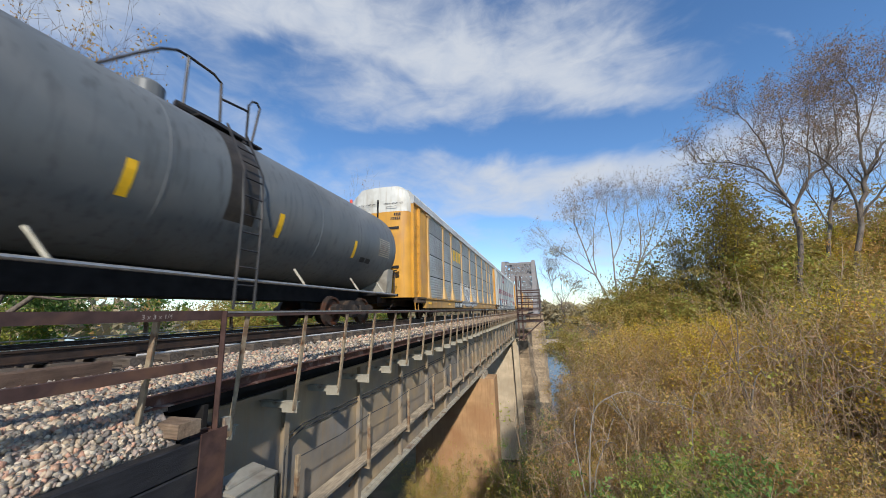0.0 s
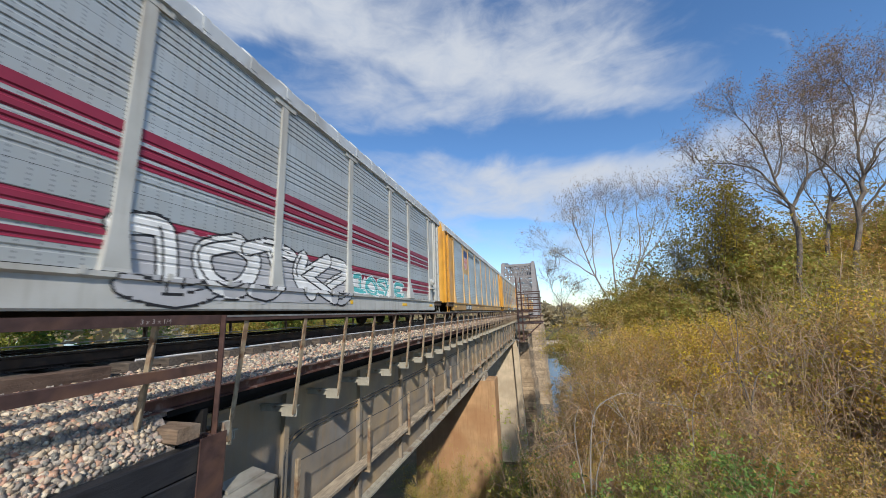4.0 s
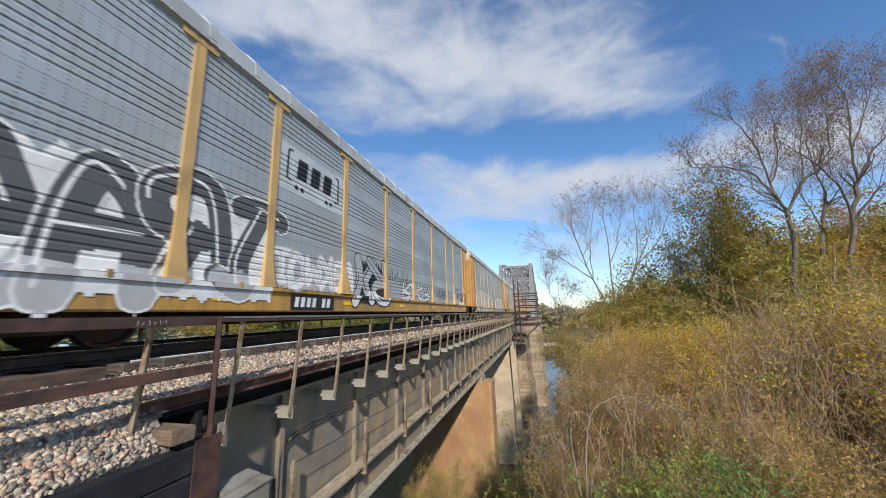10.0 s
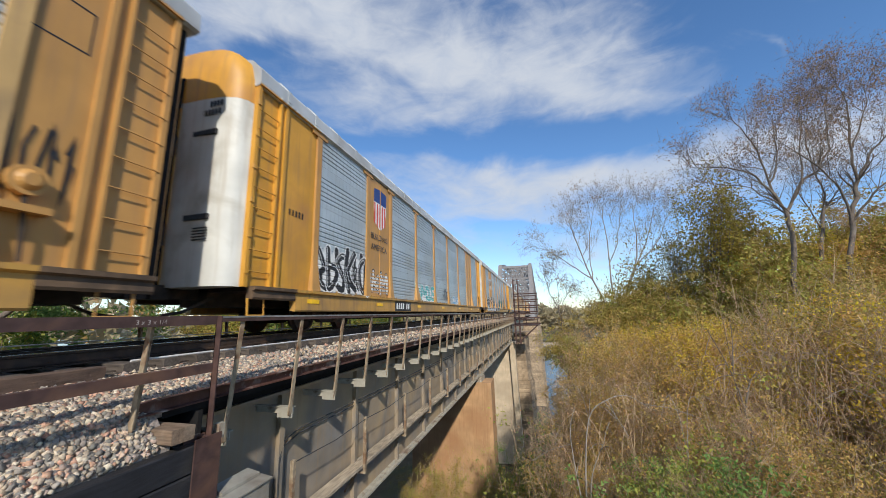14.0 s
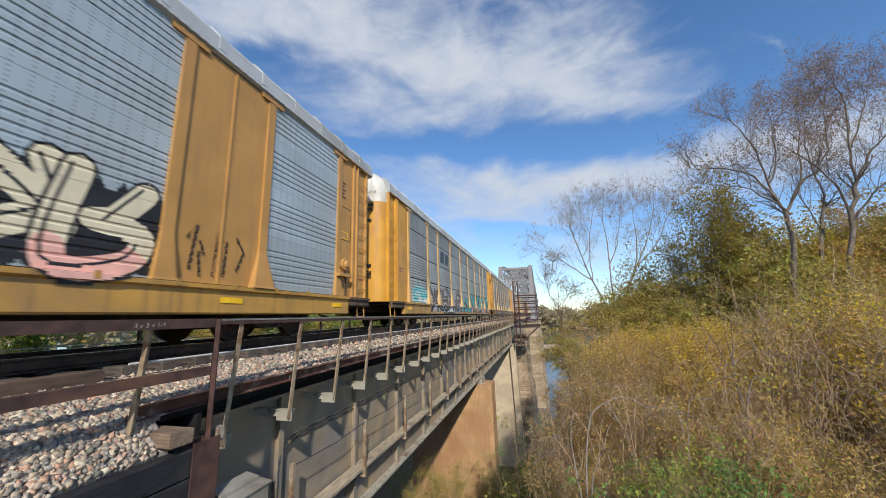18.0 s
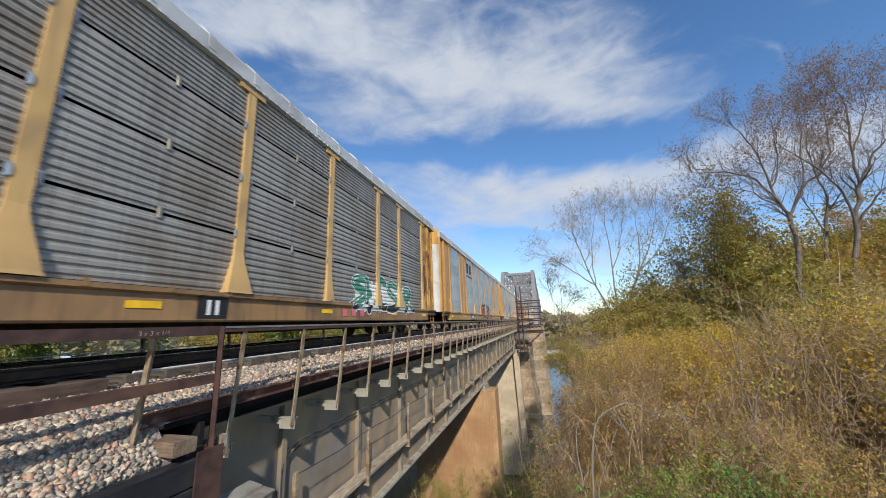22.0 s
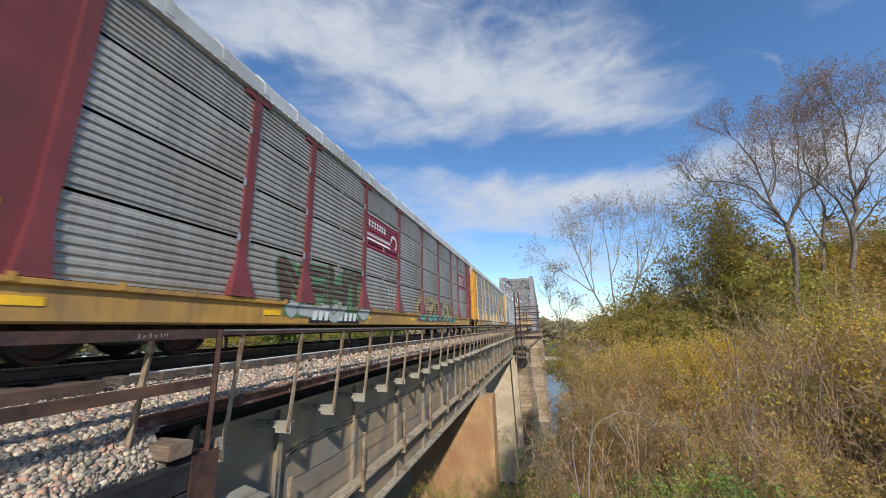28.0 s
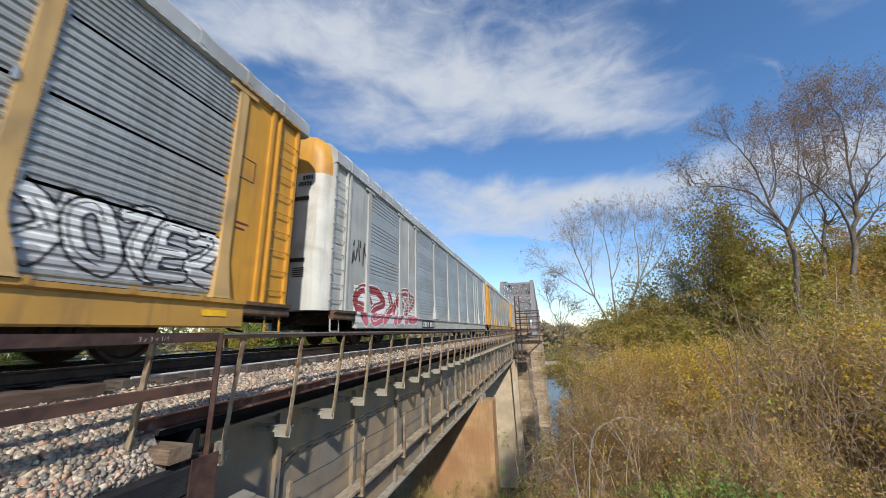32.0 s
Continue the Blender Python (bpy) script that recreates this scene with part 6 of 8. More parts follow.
    c = autorack(5, "covered car carrier with grey sheets and large white mural", perf, "pale", OCHRE, WHITE, OCHRE, POST_TAN, SILL_Y)
    mural(c, perf, 2.9, 12.2, 0.62, 2.55, 7, PAINT_W, BLACK, GREY_P, 151, 0.25, CREAM)
    mural(c, perf, 15.3, 25.3, 0.62, 2.35, 7, PAINT_W, BLACK, GREY_P, 152, 0.35)
    painted(c, "red_bar", perf, [rect(BAY[6] + 0.2, BAY[7] - 0.2, 3.72, 3.98)], RED, 0.008, "long red painted bar")
    tag(c, perf, 12.6, 15.0, 0.95, 1.7, flat_paint("spray_mint", (0.40, 0.60, 0.58)), 17, 0.14)
    bars(c, perf, 1.80, 2.12, 2.86, 2.99, 4, BLACK, "end_number")
    bars(c, perf, 1.76, 2.16, 2.66, 2.79, 5, BLACK, "end_number")
    tag(c, perf, 25.98, 26.6, 1.5, 2.7, BLACK, 18, 0.035)
    frame_mark(c, 26.2, 26.9, 3.7, 4.3)
    cap_words(c)

    c = autorack(6, "covered car carrier with blue-grey sheets and ochre solid panels", perf, "blue", YELLOW, YELLOW, WHITE, OCHRE, SILL_Y, (1, 7), OCHRE)
    shield(c, perf, (BAY[1] + BAY[2]) / 2, 4.05, 0.5, 0.72, 1.492)
    words(c, "BUILDING", BAY[1] + 0.22, 2.95, 0.29, M["tank_black"], 1.514)
    words(c, "AMERICA", BAY[1] + 0.26, 2.58, 0.29, M["tank_black"], 1.514)
    mural(c, perf, 2.95, 5.3, 0.98, 2.25, 6, BLACK, PAINT_W, None, 161)
    mural(c, perf, 5.75, 6.9, 1.1, 1.85, 2, PAINT_W, BLACK, None, 162)
    mural(c, perf, 10.2, 13.0, 0.98, 1.8, 4, TEAL, PAINT_W, None, 163)
    tag(c, perf, 14.5, 16.5, 1.1, 1.9, BLACK, 19, 0.06)
    mural(c, perf, 17.0, 19.0, 0.98, 1.5, 3, BLUE, PAINT_W, None, 164)
    bars(c, perf, 1.7, 2.25, 2.65, 2.8, 5, BLACK, "end_number")
    number_board(c, perf, 7.6, 9.0, 6)

    c = autorack(7, "covered car carrier with ochre panels and black and white murals", perf, "blue", OCHRE, WHITE, WHITE, OCHRE, SILL_Y, (1, 7), OCHRE)
    bracketed_mark(c, perf, BAY[1] + 0.2, BAY[2] - 0.2, 3.35, 4.1, BLACK)
    mural(c, perf, 2.9, 9.6, 0.62, 2.25, 6, BLACK, PAINT_W, GREY_P, 171, 0.35)
    mural(c, perf, 9.9, 14.0, 0.62, 1.75, 5, GREY_P, BLACK, PAINT_W, 172, 0.3)
    mural(c, perf, 14.4, 18.0, 0.98, 2.2, 4, BLACK, TEAL, GREY_P, 173, 0.3)
    mural(c, perf, 18.6, 21.2, 0.98, 2.4, 3, CREAM, BLACK, PINK, 174, 0.2)
    tag(c, perf, 21.6, 22.8, 1.0, 2.1, BLACK, 20, 0.04)
    number_board(c, perf, 8.0, 9.6, 7)
    plain_words(c, 5, 26.3, 4.3, 0.3)
    frame_mark(c, 26.2, 26.95, 2.6, 3.6)
    frame_mark(c, 26.3, 26.8, 2.65, 2.85, LEMON)
    tag(c, perf, 1.7, 2.5, 1.9, 2.5, PAINT_W, 21, 0.05)

    c = autorack(8, "covered car carrier with ribbed grey sheets and brown and teal mural", gap, "grey", YELLOW, WHITE, YELLOW, POST_TAN, SILL_Y)
    letters_mark(c, gap, BAY[2] + 0.35, BAY[3] - 0.45, 3.4, 4.1, "cn", flat_paint("sign_slate", (0.05, 0.07, 0.09)), 0.11)
    mural(c, gap, 3.2, 5.5, 0.98, 1.75, 2, TEAL, flat_paint("spray_mint", (0.40, 0.60, 0.58)), PAINT_W, 181, 0.3)
    mural(c, gap, 5.6, 12.6, 0.62, 2.05, 6, UMBER, GREY_P, BLACK, 182, 0.45)
    mural(c, gap, 12.8, 16.4, 0.62, 1.6, 5, TEAL, UMBER, None, 183, 0.3)
    mural(c, gap, 16.8, 25.6, 0.62, 2.15, 7, TEAL, UMBER, PINK, 184, 0.4, UMBER)
    number_board(c, gap, 8.0, 10.4, 9)
    plain_words(c, 2, 1.7, 2.3, 0.4, MAROON)
    cap_words(c)

    c = autorack(9, "grimy covered car carrier with rust-spotted yellow ends", gap, "dirty", RUSTY, RUSTY, RUSTY, POST_TAN, SILL_G)
    mural(c, gap, 20.0, 24.2, 0.75, 1.9, 4, GREEN_P, PAINT_W, BLACK, 191, 0.25)
    tag(c, gap, 3.1, 4.4, 1.0, 1.5, PAINT_W, 22, 0.06)
    number_board(c, gap, 7.3, 10.2, 6, BLACK, GREY_P)
    bars(c, gap, 19.0, 20.4, 0.62, 0.82, 3, ROSE, "sill_mark")
    bars(c, gap, 15.1, 15.4, 0.60, 0.84, 2, PAINT_W, "sill_mark", BLACK)
    rng = random.Random(3)
    rust = paint("rust_patch", (0.10, 0.028, 0.016), stain=(0.17, 0.06, 0.03), stain_scale=3.0, stain_amount=0.5, bump=0.15)
    for y, z, w, h in ((26.2, 2.75, 0.22, 0.42), (26.4, 2.2, 0.2, 0.34), (26.05, 4.4, 0.08, 0.3), (26.25, 1.9, 0.16, 0.24), (2.2, 3.3, 0.18, 0.2), (1.8, 4.3, 0.1, 0.25), (2.35, 3.05, 0.16, 0.3), (1.75, 2.9, 0.12, 0.2), (2.3, 4.5, 0.1, 0.16), (1.7, 1.6, 0.10, 0.22), (2.1, 1.5, 0.14, 0.12)):
        ring = blob(rng, y, z, w, h, 0.1, 22, 0.35)
        part("rust_patch", Build().add([(1.4768, p, q) for p, q in ring], [tuple(range(len(ring)))]).mesh("rust_patch", rust, recalc=False), None, c, "dark red rust patch")
    frame_mark(c, 26.35, 27.0, 3.35, 3.75)

    c = autorack(10, "covered car carrier with pale blue sheets and tan solid panels", perf, "blue", OCHRE, YELLOW, WHITE, OCHRE, SILL_Y, (1, 7), OCHRE)
    letters_mark(c, perf, BAY[2] + 0.3, BAY[3] - 0.6, 4.0, 4.75, "ns", BLACK, 0.18)
    painted(c, "mark_underline", perf, [rect(BAY[2] + 0.3, BAY[3] - 0.3, 3.72, 3.82)], BLACK, 0.008)
    mural(c, perf, 13.6, 18.9, 0.55, 2.1, 5, BLACK, CREAM, None, 201, 0.2, flat_paint("spray_brick", (0.30, 0.05, 0.05)))
    number_board(c, perf, 8.4, 10.2, 6)
    plain_words(c, 2, 1.9, 2.55, 0.3)
    frame_mark(c, 1.6, 2.0, 1.3, 2.3)
    bars(c, perf, 2.25, 2.6, 1.55, 1.72, 1, LEMON, "yellow_plate")
    bars(c, perf, 23.6, 24.6, 0.62, 0.82, 2, PAINT_W, "sill_mark", BLACK)

    c = autorack(11, "covered car carrier with faded grey-green sheets and ochre ends", perf, "pale", OCHRE, WHITE, OCHRE, POST_TAN, SILL_Y)
    mural(c, perf, 2.9, 10.2, 0.62, 1.9, 7, PAINT_W, GREY_P, None, 211, 0.3)
    tag(c, perf, 3.0, 9.6, 1.0, 1.9, BLACK, 23, 0.035)
    mural(c, perf, 11.0, 15.4, 0.98, 1.7, 5, GREY_P, PAINT_W, None, 212)
    mural(c, perf, 23.3, 25.6, 0.75, 1.9, 2, GREY_P, flat_paint("spray_moss", (0.12, 0.22, 0.12)), PAINT_W, 213, 0.4, flat_paint("spray_moss", (0.12, 0.22, 0.12)))
    rng = random.Random(8)
    for i in range(6):
        ring = blob(rng, 26.22 + 0.06 * (-1) ** i, 4.55 - 0.5 * i, 0.17, 0.24, 0.2)
        for r, m, l in ((grow(ring, 0.03), PAINT_W, 0.001), (ring, BLUE, 0.003)):
            part("bubble", Build().add([(1.4755 + l, p, q) for p, q in r], [tuple(range(len(r)))]).mesh("bubble", m, recalc=False), None, c, "blue and white spray-painted bubble")
    number_board(c, perf, 8.0, 9.6, 7)
    cap_words(c)

    c = autorack(12, "covered car carrier with maroon posts and grimy ribbed sheets", gap, "warm", MAROON, WHITE, MAROON, MAROON, SILL_Y)
    for a, b, z0, z1 in ((BAY[3] + 0.1, BAY[4] - 0.1, 3.0, 4.15), (BAY[8] + 0.2, BAY[9] - 0.4, 3.0, 4.0)):
        painted(c, "sign_board", gap, [rect(a, b, z0, z1)], WINE, 0.004, "maroon sign board")
        bars(c, gap, a + 0.12, a + 1.5 * (b - a) / 2.6, z1 - 0.42, z1 - 0.14, 7, PAINT_W, "sign_name", None, "name on the board, as plain bars")
        for j in range(2):
            painted(c, "sign_stripe", gap, [rect(a, b - 0.7, z0 + 0.28 + 0.16 * j, z0 + 0.36 + 0.16 * j)], PAINT_W, 0.008)
        painted(c, "sign_ring", gap, [stroke([(b - 0.4 + 0.26 * math.cos(t), z0 + 0.58 + 0.26 * math.sin(t)) for t in (radians(-60 + 30 * k) for k in range(9))], 0.11)], PAINT_W, 0.010)
    mural(c, gap, 6.6, 10.0, 0.62, 2.1, 4, UMBER, flat_paint("spray_moss", (0.12, 0.22, 0.12)), GREY_P, 221, 0.4)
    tag(c, gap, 11.6, 12.8, 0.98, 1.9, PAINT_W, 24, 0.05)
    mural(c, gap, 15.0, 21.6, 0.62, 1.9, 6, flat_paint("spray_straw", (0.42, 0.36, 0.17)), UMBER, TEAL, 222, 0.4)
    number_board(c, gap, 7.5, 9.6, 8)
    bars(c, gap, 2.0, 2.5, 1.6, 1.78, 1, LEMON, "yellow_plate")
    tag(c, gap, 25.98, 26.6, 1.8, 2.5, PAINT_W, 25, 0.05)
    cap_words(c)

    c = autorack(13, "covered car carrier with ribbed grey sheets and cream mural", gap, "grey", YELLOW, WHITE, YELLOW, POST_TAN, SILL_Y)
    mural(c, gap, 10.9, 17.6, 0.62, 1.75, 7, CREAM, flat_paint("spray_mauve", (0.42, 0.36, 0.42)), PAINT_W, 231, 0.35)
    mural(c, gap, 23.35, 25.75, 1.08, 2.15, 5, PAINT_W, BLACK, GREY_P, 232, 0.25)
    number_board(c, gap, 6.5, 8.95, 10)
    tag(c, gap, 19.5, 20.8, 1.0, 1.5, BLACK, 26, 0.06)
    bars(c, gap, 19.2, 20.2, 0.60, 0.8, 3, RED, "sill_mark")
    frame_mark(c, 26.3, 26.75, 3.3, 3.75)
    bars(c, gap, 1.9, 2.4, 1.75, 1.95, 1, LEMON, "yellow_plate")
    plain_words(c, 2, 26.4, 2.4, 0.3, MAROON)
    cap_words(c)

    c = autorack(14, "covered car carrier with pale sheets and red mural", perf, "pale", LIGHT, YELLOW, WHITE, LIGHT, LIGHT, (1, 7), LIGHT)
    mural(c, perf, 2.0, 7.0, 0.62, 2.0, 5, flat_paint("spray_brick", (0.30, 0.05, 0.05)), PAINT_W, ROSE, 241, 0.45)
    tag(c, perf, 1.7, 2.6, 2.3, 3.2, BLACK, 27, 0.06)
    number_board(c, perf, 8.0, 9.6, 7)
    for k in range(15, 19):
        autorack(k, "covered car carrier with pale sheets and yellow ends", perf, "pale", YELLOW, YELLOW, YELLOW, POST_TAN, SILL_Y)


build_train()
words(RAILINGS[0], "3 x 3 x 1/4", 2.47, 0.318, 0.068, M["chalk"], 2.9862)
# ---- tank car at the head of what is seen ----
LEADERS = []


def tank_car():
    car = thing("tank_car", "dark grey railway tank car with black ladder and yellow marks", "railway car", "cars of the train")
    LEADERS.append(car)
    rear, front, r, cz = -0.62, -17.6, 1.53, 2.69
    prof = [(front, 0.0), (front + 0.06, 0.5), (front + 0.22, 0.95), (front + 0.5, 1.32), (front + 0.85, 1.52), (front + 1.15, r)]
    prof += [(rear - 1.15, r), (rear - 0.85, 1.52), (rear - 0.5, 1.32), (rear - 0.22, 0.95), (rear - 0.06, 0.5), (rear, 0.0)]
    part("tank_shell", Build().lathe(prof, (0, 0, cz), 56, "y"), M["tank_grey"], car, "dark grey painted steel tank", smooth=True)
    for y in (-2.1, -6.0, -9.8, -13.2, -16.4):
        part("weld_seam", Build().lathe([(y - 0.03, r), (y - 0.02, r + 0.006), (y + 0.02, r + 0.006), (y + 0.03, r)], (0, 0, cz), 56, "y"), M["tank_grey"], car)
    spill = paint("tank_spill", (0.035, 0.03, 0.026), stain=(0.07, 0.06, 0.05), stain_scale=2.0, stain_amount=0.5, bump=0.05)
    b = Build()
    k = 22
    for j, (y0, y1, lift) in enumerate(((-8.75, -8.1, 0.004),)):
        vs = [(math.cos(a) * (r + lift), y, cz + math.sin(a) * (r + lift)) for a in (radians(-25 + 110 * i / k) for i in range(k + 1)) for y in (y0, y1)]
        b.add(vs, [(2 * i, 2 * i + 1, 2 * i + 3, 2 * i + 2) for i in range(k)])
    part("spill_stain", b, spill, car, "dark spill stain down the shell")
    lad = part("ladder", Build().tube([(1.15, -8.62, 4.0), (1.66, -8.62, 3.0), (1.70, -8.62, 2.2), (1.66, -8.62, 0.45)], 0.025, 6).tube([(1.15, -8.18, 4.0), (1.66, -8.18, 3.0), (1.70, -8.18, 2.2), (1.66, -8.18, 0.45)], 0.025, 6), M["tank_black"], car, "black side ladder")
    for z, x in ((0.55, 1.665), (0.87, 1.67), (1.19, 1.68), (1.5, 1.685), (1.82, 1.69), (2.14, 1.70), (2.5, 1.69), (2.85, 1.67), (3.2, 1.56), (3.5, 1.41), (3.8, 1.25)):
        part("rung", Build().tube([(x, -8.62, z), (x, -8.18, z)], 0.016, 6), M["tank_black"], lad)
    plat = part("dome_platform", Build().box(-0.3, 0.9, -9.0, -7.5, 4.03, 4.06).box(-0.3, 0.9, -8.0, -7.9, 3.95, 4.03), M["tank_black"], car, "black walkway round the dome")
    part("dome", Build().lathe([(4.0, 0.46), (4.36, 0.46), (4.42, 0.38), (4.44, 0.0)], (0, -8.6, 0), 24, "z").tube([(0.55, -9.2, 4.2), (0.62, -8.4, 4.2), (0.66, -7.6, 4.14)], 0.075, 8), M["tank_black"], plat)
    part("manway_lid", Build().lathe([(4.1, 0.26), (4.34, 0.26), (4.40, 0.20), (4.42, 0.0)], (0.35, -9.55, 0), 20, "z"), M["tank_grey"], plat)
    for pts in ([(0.9, -10.56, 3.88), (0.9, -10.1, 4.42), (0.9, -9.75, 4.8), (0.9, -9.5, 4.97), (0.9, -9.3, 5.0), (0.9, -8.8, 5.0), (0.9, -8.63, 4.92), (0.9, -8.58, 4.1)], [(0.9, -9.3, 4.98), (0.9, -9.3, 4.05)], [(0.9, -8.58, 4.6), (0.9, -7.98, 4.70)], [(0.9, -7.95, 4.0), (0.9, -7.95, 4.85), (0.9, -7.86, 5.0), (0.9, -7.74, 5.04), (0.9, -7.65, 4.95), (0.9, -7.8, 4.05)]):
        part("guard_rail", Build().tube(pts, 0.026, 7), M["tank_black"], plat, "bent tube guard rail")
    part("valve", Build().lathe([(4.28, 0.0), (4.28, 0.05), (4.42, 0.05), (4.42, 0.0)], (0.3, -2.7, 0), 10, "z"), RED, car, "small red valve cap")
    part("side_pipe", Build().tube([(1.56, front + 1.2, 0.98), (1.56, rear - 0.9, 0.98)], 0.032, 8), M["galvanised"], car, "long bare steel rail along the side")
    for y in (-2.5, -4.2, -6.6, -10.9, -13.0, -15.0):
        part("pipe_bracket", Build().beam((1.36, y - 0.2, 1.36), (1.56, y - 0.04, 0.98), 0.03, 0.045), M["bracket_grey"], car)
    # sill in near-black, so the shade under the tank is in its colour
    part("centre_sill", Build().box(-0.4, 0.4, front + 0.2, rear - 0.2, 0.70, 1.18).box(-1.3, 1.3, rear - 1.6, rear - 0.1, 0.95, 1.05).box(-1.3, 1.3, front + 0.1, front + 1.6, 0.95, 1.05), M["shade_and_seam_black"], car)
    for y in (rear - 1.1, front + 1.1):
        part("saddle", Build().extrude([(-1.35, 1.05), (1.35, 1.05), (1.42, 1.9), (1.1, 1.75), (0.5, 1.35), (-0.5, 1.35), (-1.1, 1.75), (-1.42, 1.9)], "y", y - 0.22, y + 0.22), M["box_grey"], car, "grey cradle under the tank end")
    part("coupler", Build().box(-0.1, 0.1, rear - 0.4, -0.02, 0.76, 0.98).box(-0.17, 0.17, -0.28, 0.04, 0.74, 1.0), M["running_gear"], car)
    hand = part("hand_rail", Build().tube([(1.3, rear - 0.5, 1.05), (1.3, rear - 0.5, 1.95), (1.25, rear - 0.1, 2.0), (0.9, rear - 0.05, 1.95), (0.9, rear - 0.05, 1.05)], 0.022, 6), M["tank_black"], car)
    for y in (rear - 2.9, front + 2.9):
        bogie(car, y, WHEELS)
    for y in (-4.42, -7.5, -10.35, -14.0):
        b = Build()
        for i in range(5):
            a = radians(-28 + 5.0 * i)
            b.v += [(math.cos(a) * (r + 0.006), y, cz + math.sin(a) * (r + 0.006)), (math.cos(a) * (r + 0.006), y + 0.14, cz + math.sin(a) * (r + 0.006))]
        b.f = [(2 * i, 2 * i + 1, 2 * i + 3, 2 * i + 2) for i in range(4)]
        part("reflector", b, M["reflector_yellow"], car, "yellow reflective stripe")
    b, w = Build(), Build()
    for i in range(9):
        a0, a1 = radians(-16 + 2.6 * i), radians(-14.6 + 2.6 * i)
        w.add([(math.cos(a) * (r + 0.008), y, cz + math.sin(a) * (r + 0.008)) for a in (a0, a1) for y in (-2.85, -2.02)], [(0, 1, 3, 2)])
    part("data_panel", w, M["bracket_grey"], car, "stencilled data lines, illegible")
    for y in (-3.9, -3.55):
        part("data_board", Build().add([(math.cos(radians(a)) * (r + 0.007), yy, cz + math.sin(radians(a)) * (r + 0.007)) for a in (-30, -24) for yy in (y, y + 0.3)], [(0, 1, 3, 2)]), BLACK, car, "small black stencilled boards")


tank_car()

# ---- trees and shrubs ----
def tubes_mesh(name, segs, material):
    """Tapered twigs and limbs from (p, q, r0, r1) rows."""
    v, f = [], []
    for group, n in (([s for s in segs if s[2] > 0.03], 7), ([s for s in segs if s[2] <= 0.03], 3)):
        if not group:
            continue
        p = np.array([s[0] for s in group], float)
        q = np.array([s[1] for s in group], float)
        r = np.array([(s[2], s[3]) for s in group], float)
        d = q - p
        d /= np.linalg.norm(d, axis=1, keepdims=True) + 1e-9
        side = np.cross(d, np.array([0.13, 0.31, 0.94]))
        side /= np.linalg.norm(side, axis=1, keepdims=True) + 1e-9
        up = np.cross(side, d)
        a = np.arange(n) * 2 * np.pi / n
        ring = side[:, None] * np.cos(a)[None, :, None] + up[:, None] * np.sin(a)[None, :, None]
        co = np.concatenate([p[:, None] + ring * r[:, 0, None, None], q[:, None] + ring * r[:, 1, None, None]], 1)
        base = sum(len(x) for x in v)
        k = np.arange(n)
        quad = np.stack([k, (k + 1) % n, n + (k + 1) % n, n + k], 1)
        f.append((quad[None] + (np.arange(len(group)) * 2 * n)[:, None, None] + base).reshape(-1, 4))
        v.append(co.reshape(-1, 3))
    v, f = np.concatenate(v), np.concatenate(f)
    return quads_mesh(name, v, f, material, True)


def quads_mesh(name, v, f, material, smooth=False):
    me = bpy.data.meshes.new(name)
    me.vertices.add(len(v))
    me.vertices.foreach_set("co", np.ascontiguousarray(v, dtype=np.float32).reshape(-1))
    me.loops.add(f.size)
    me.loops.foreach_set("vertex_index", np.ascontiguousarray(f, dtype=np.int32).reshape(-1))
    me.polygons.add(len(f))
    me.polygons.foreach_set("loop_start", (np.arange(len(f)) * f.shape[1]).astype(np.int32))
    me.update(calc_edges=True)
    me.materials.append(material)
    if smooth:
        me.shade_smooth()
    return me


def leaves_mesh(name, places, size, material, rng, droop=0.3):
    """One small folded blade at each place."""
    k = len(places)
    d = rng.normal(size=(k, 3))
    d[:, 2] -= droop
    d /= np.linalg.norm(d, axis=1, keepdims=True)
    s = np.cross(d, rng.normal(size=(k, 3)))
    s /= np.linalg.norm(s, axis=1, keepdims=True)
    u = np.cross(s, d)
    l = size * rng.uniform(0.6, 1.35, (k, 1))
    w = l * rng.uniform(0.28, 0.45, (k, 1))
    v = np.stack([places - s * w * 0.8, places + s * w * 0.8 + u * w * 0.3, places + d * l], 1)
    return quads_mesh(name, v.reshape(-1, 3), np.arange(k * 3).reshape(k, 3), material)


def grow_limb(rng, segs, tips, p, d, length, radius, level, levels, wander, rise, kids, last=3, thin=0.006):
    steps = 5 if level < 2 else 3 if level < levels else last
    p, d = np.array(p, float), np.array(d, float)
    r = radius
    for i in range(steps):
        d = d + rng.normal(size=3) * wander + np.array([0, 0, rise])
        d /= np.linalg.norm(d)
        q = p + d * length / steps
        r1 = radius * (1 - 0.72 * (i + 1) / steps)
        segs.append((p, q, r, r1))
        if level >= levels - 1:
            tips.append(q)
        if level < levels and i >= (1 if level else 2):
            for _ in range(kids[level] if i < steps - 1 else kids[level] + 1):
                a = rng.normal(size=3)
                a -= d * a.dot(d)
                a /= np.linalg.norm(a) + 1e-9
                t = rng.uniform(0.45, 0.95)
                nd = d * (1 - 0.45 * t) + a * t
                nd /= np.linalg.norm(nd)
                grow_limb(rng, segs, tips, q, nd, length * rng.uniform(0.42, 0.68), max(r1 * 0.72, thin), level + 1, levels, wander * 1.15, rise, kids, last, thin)
        p, r = q, r1


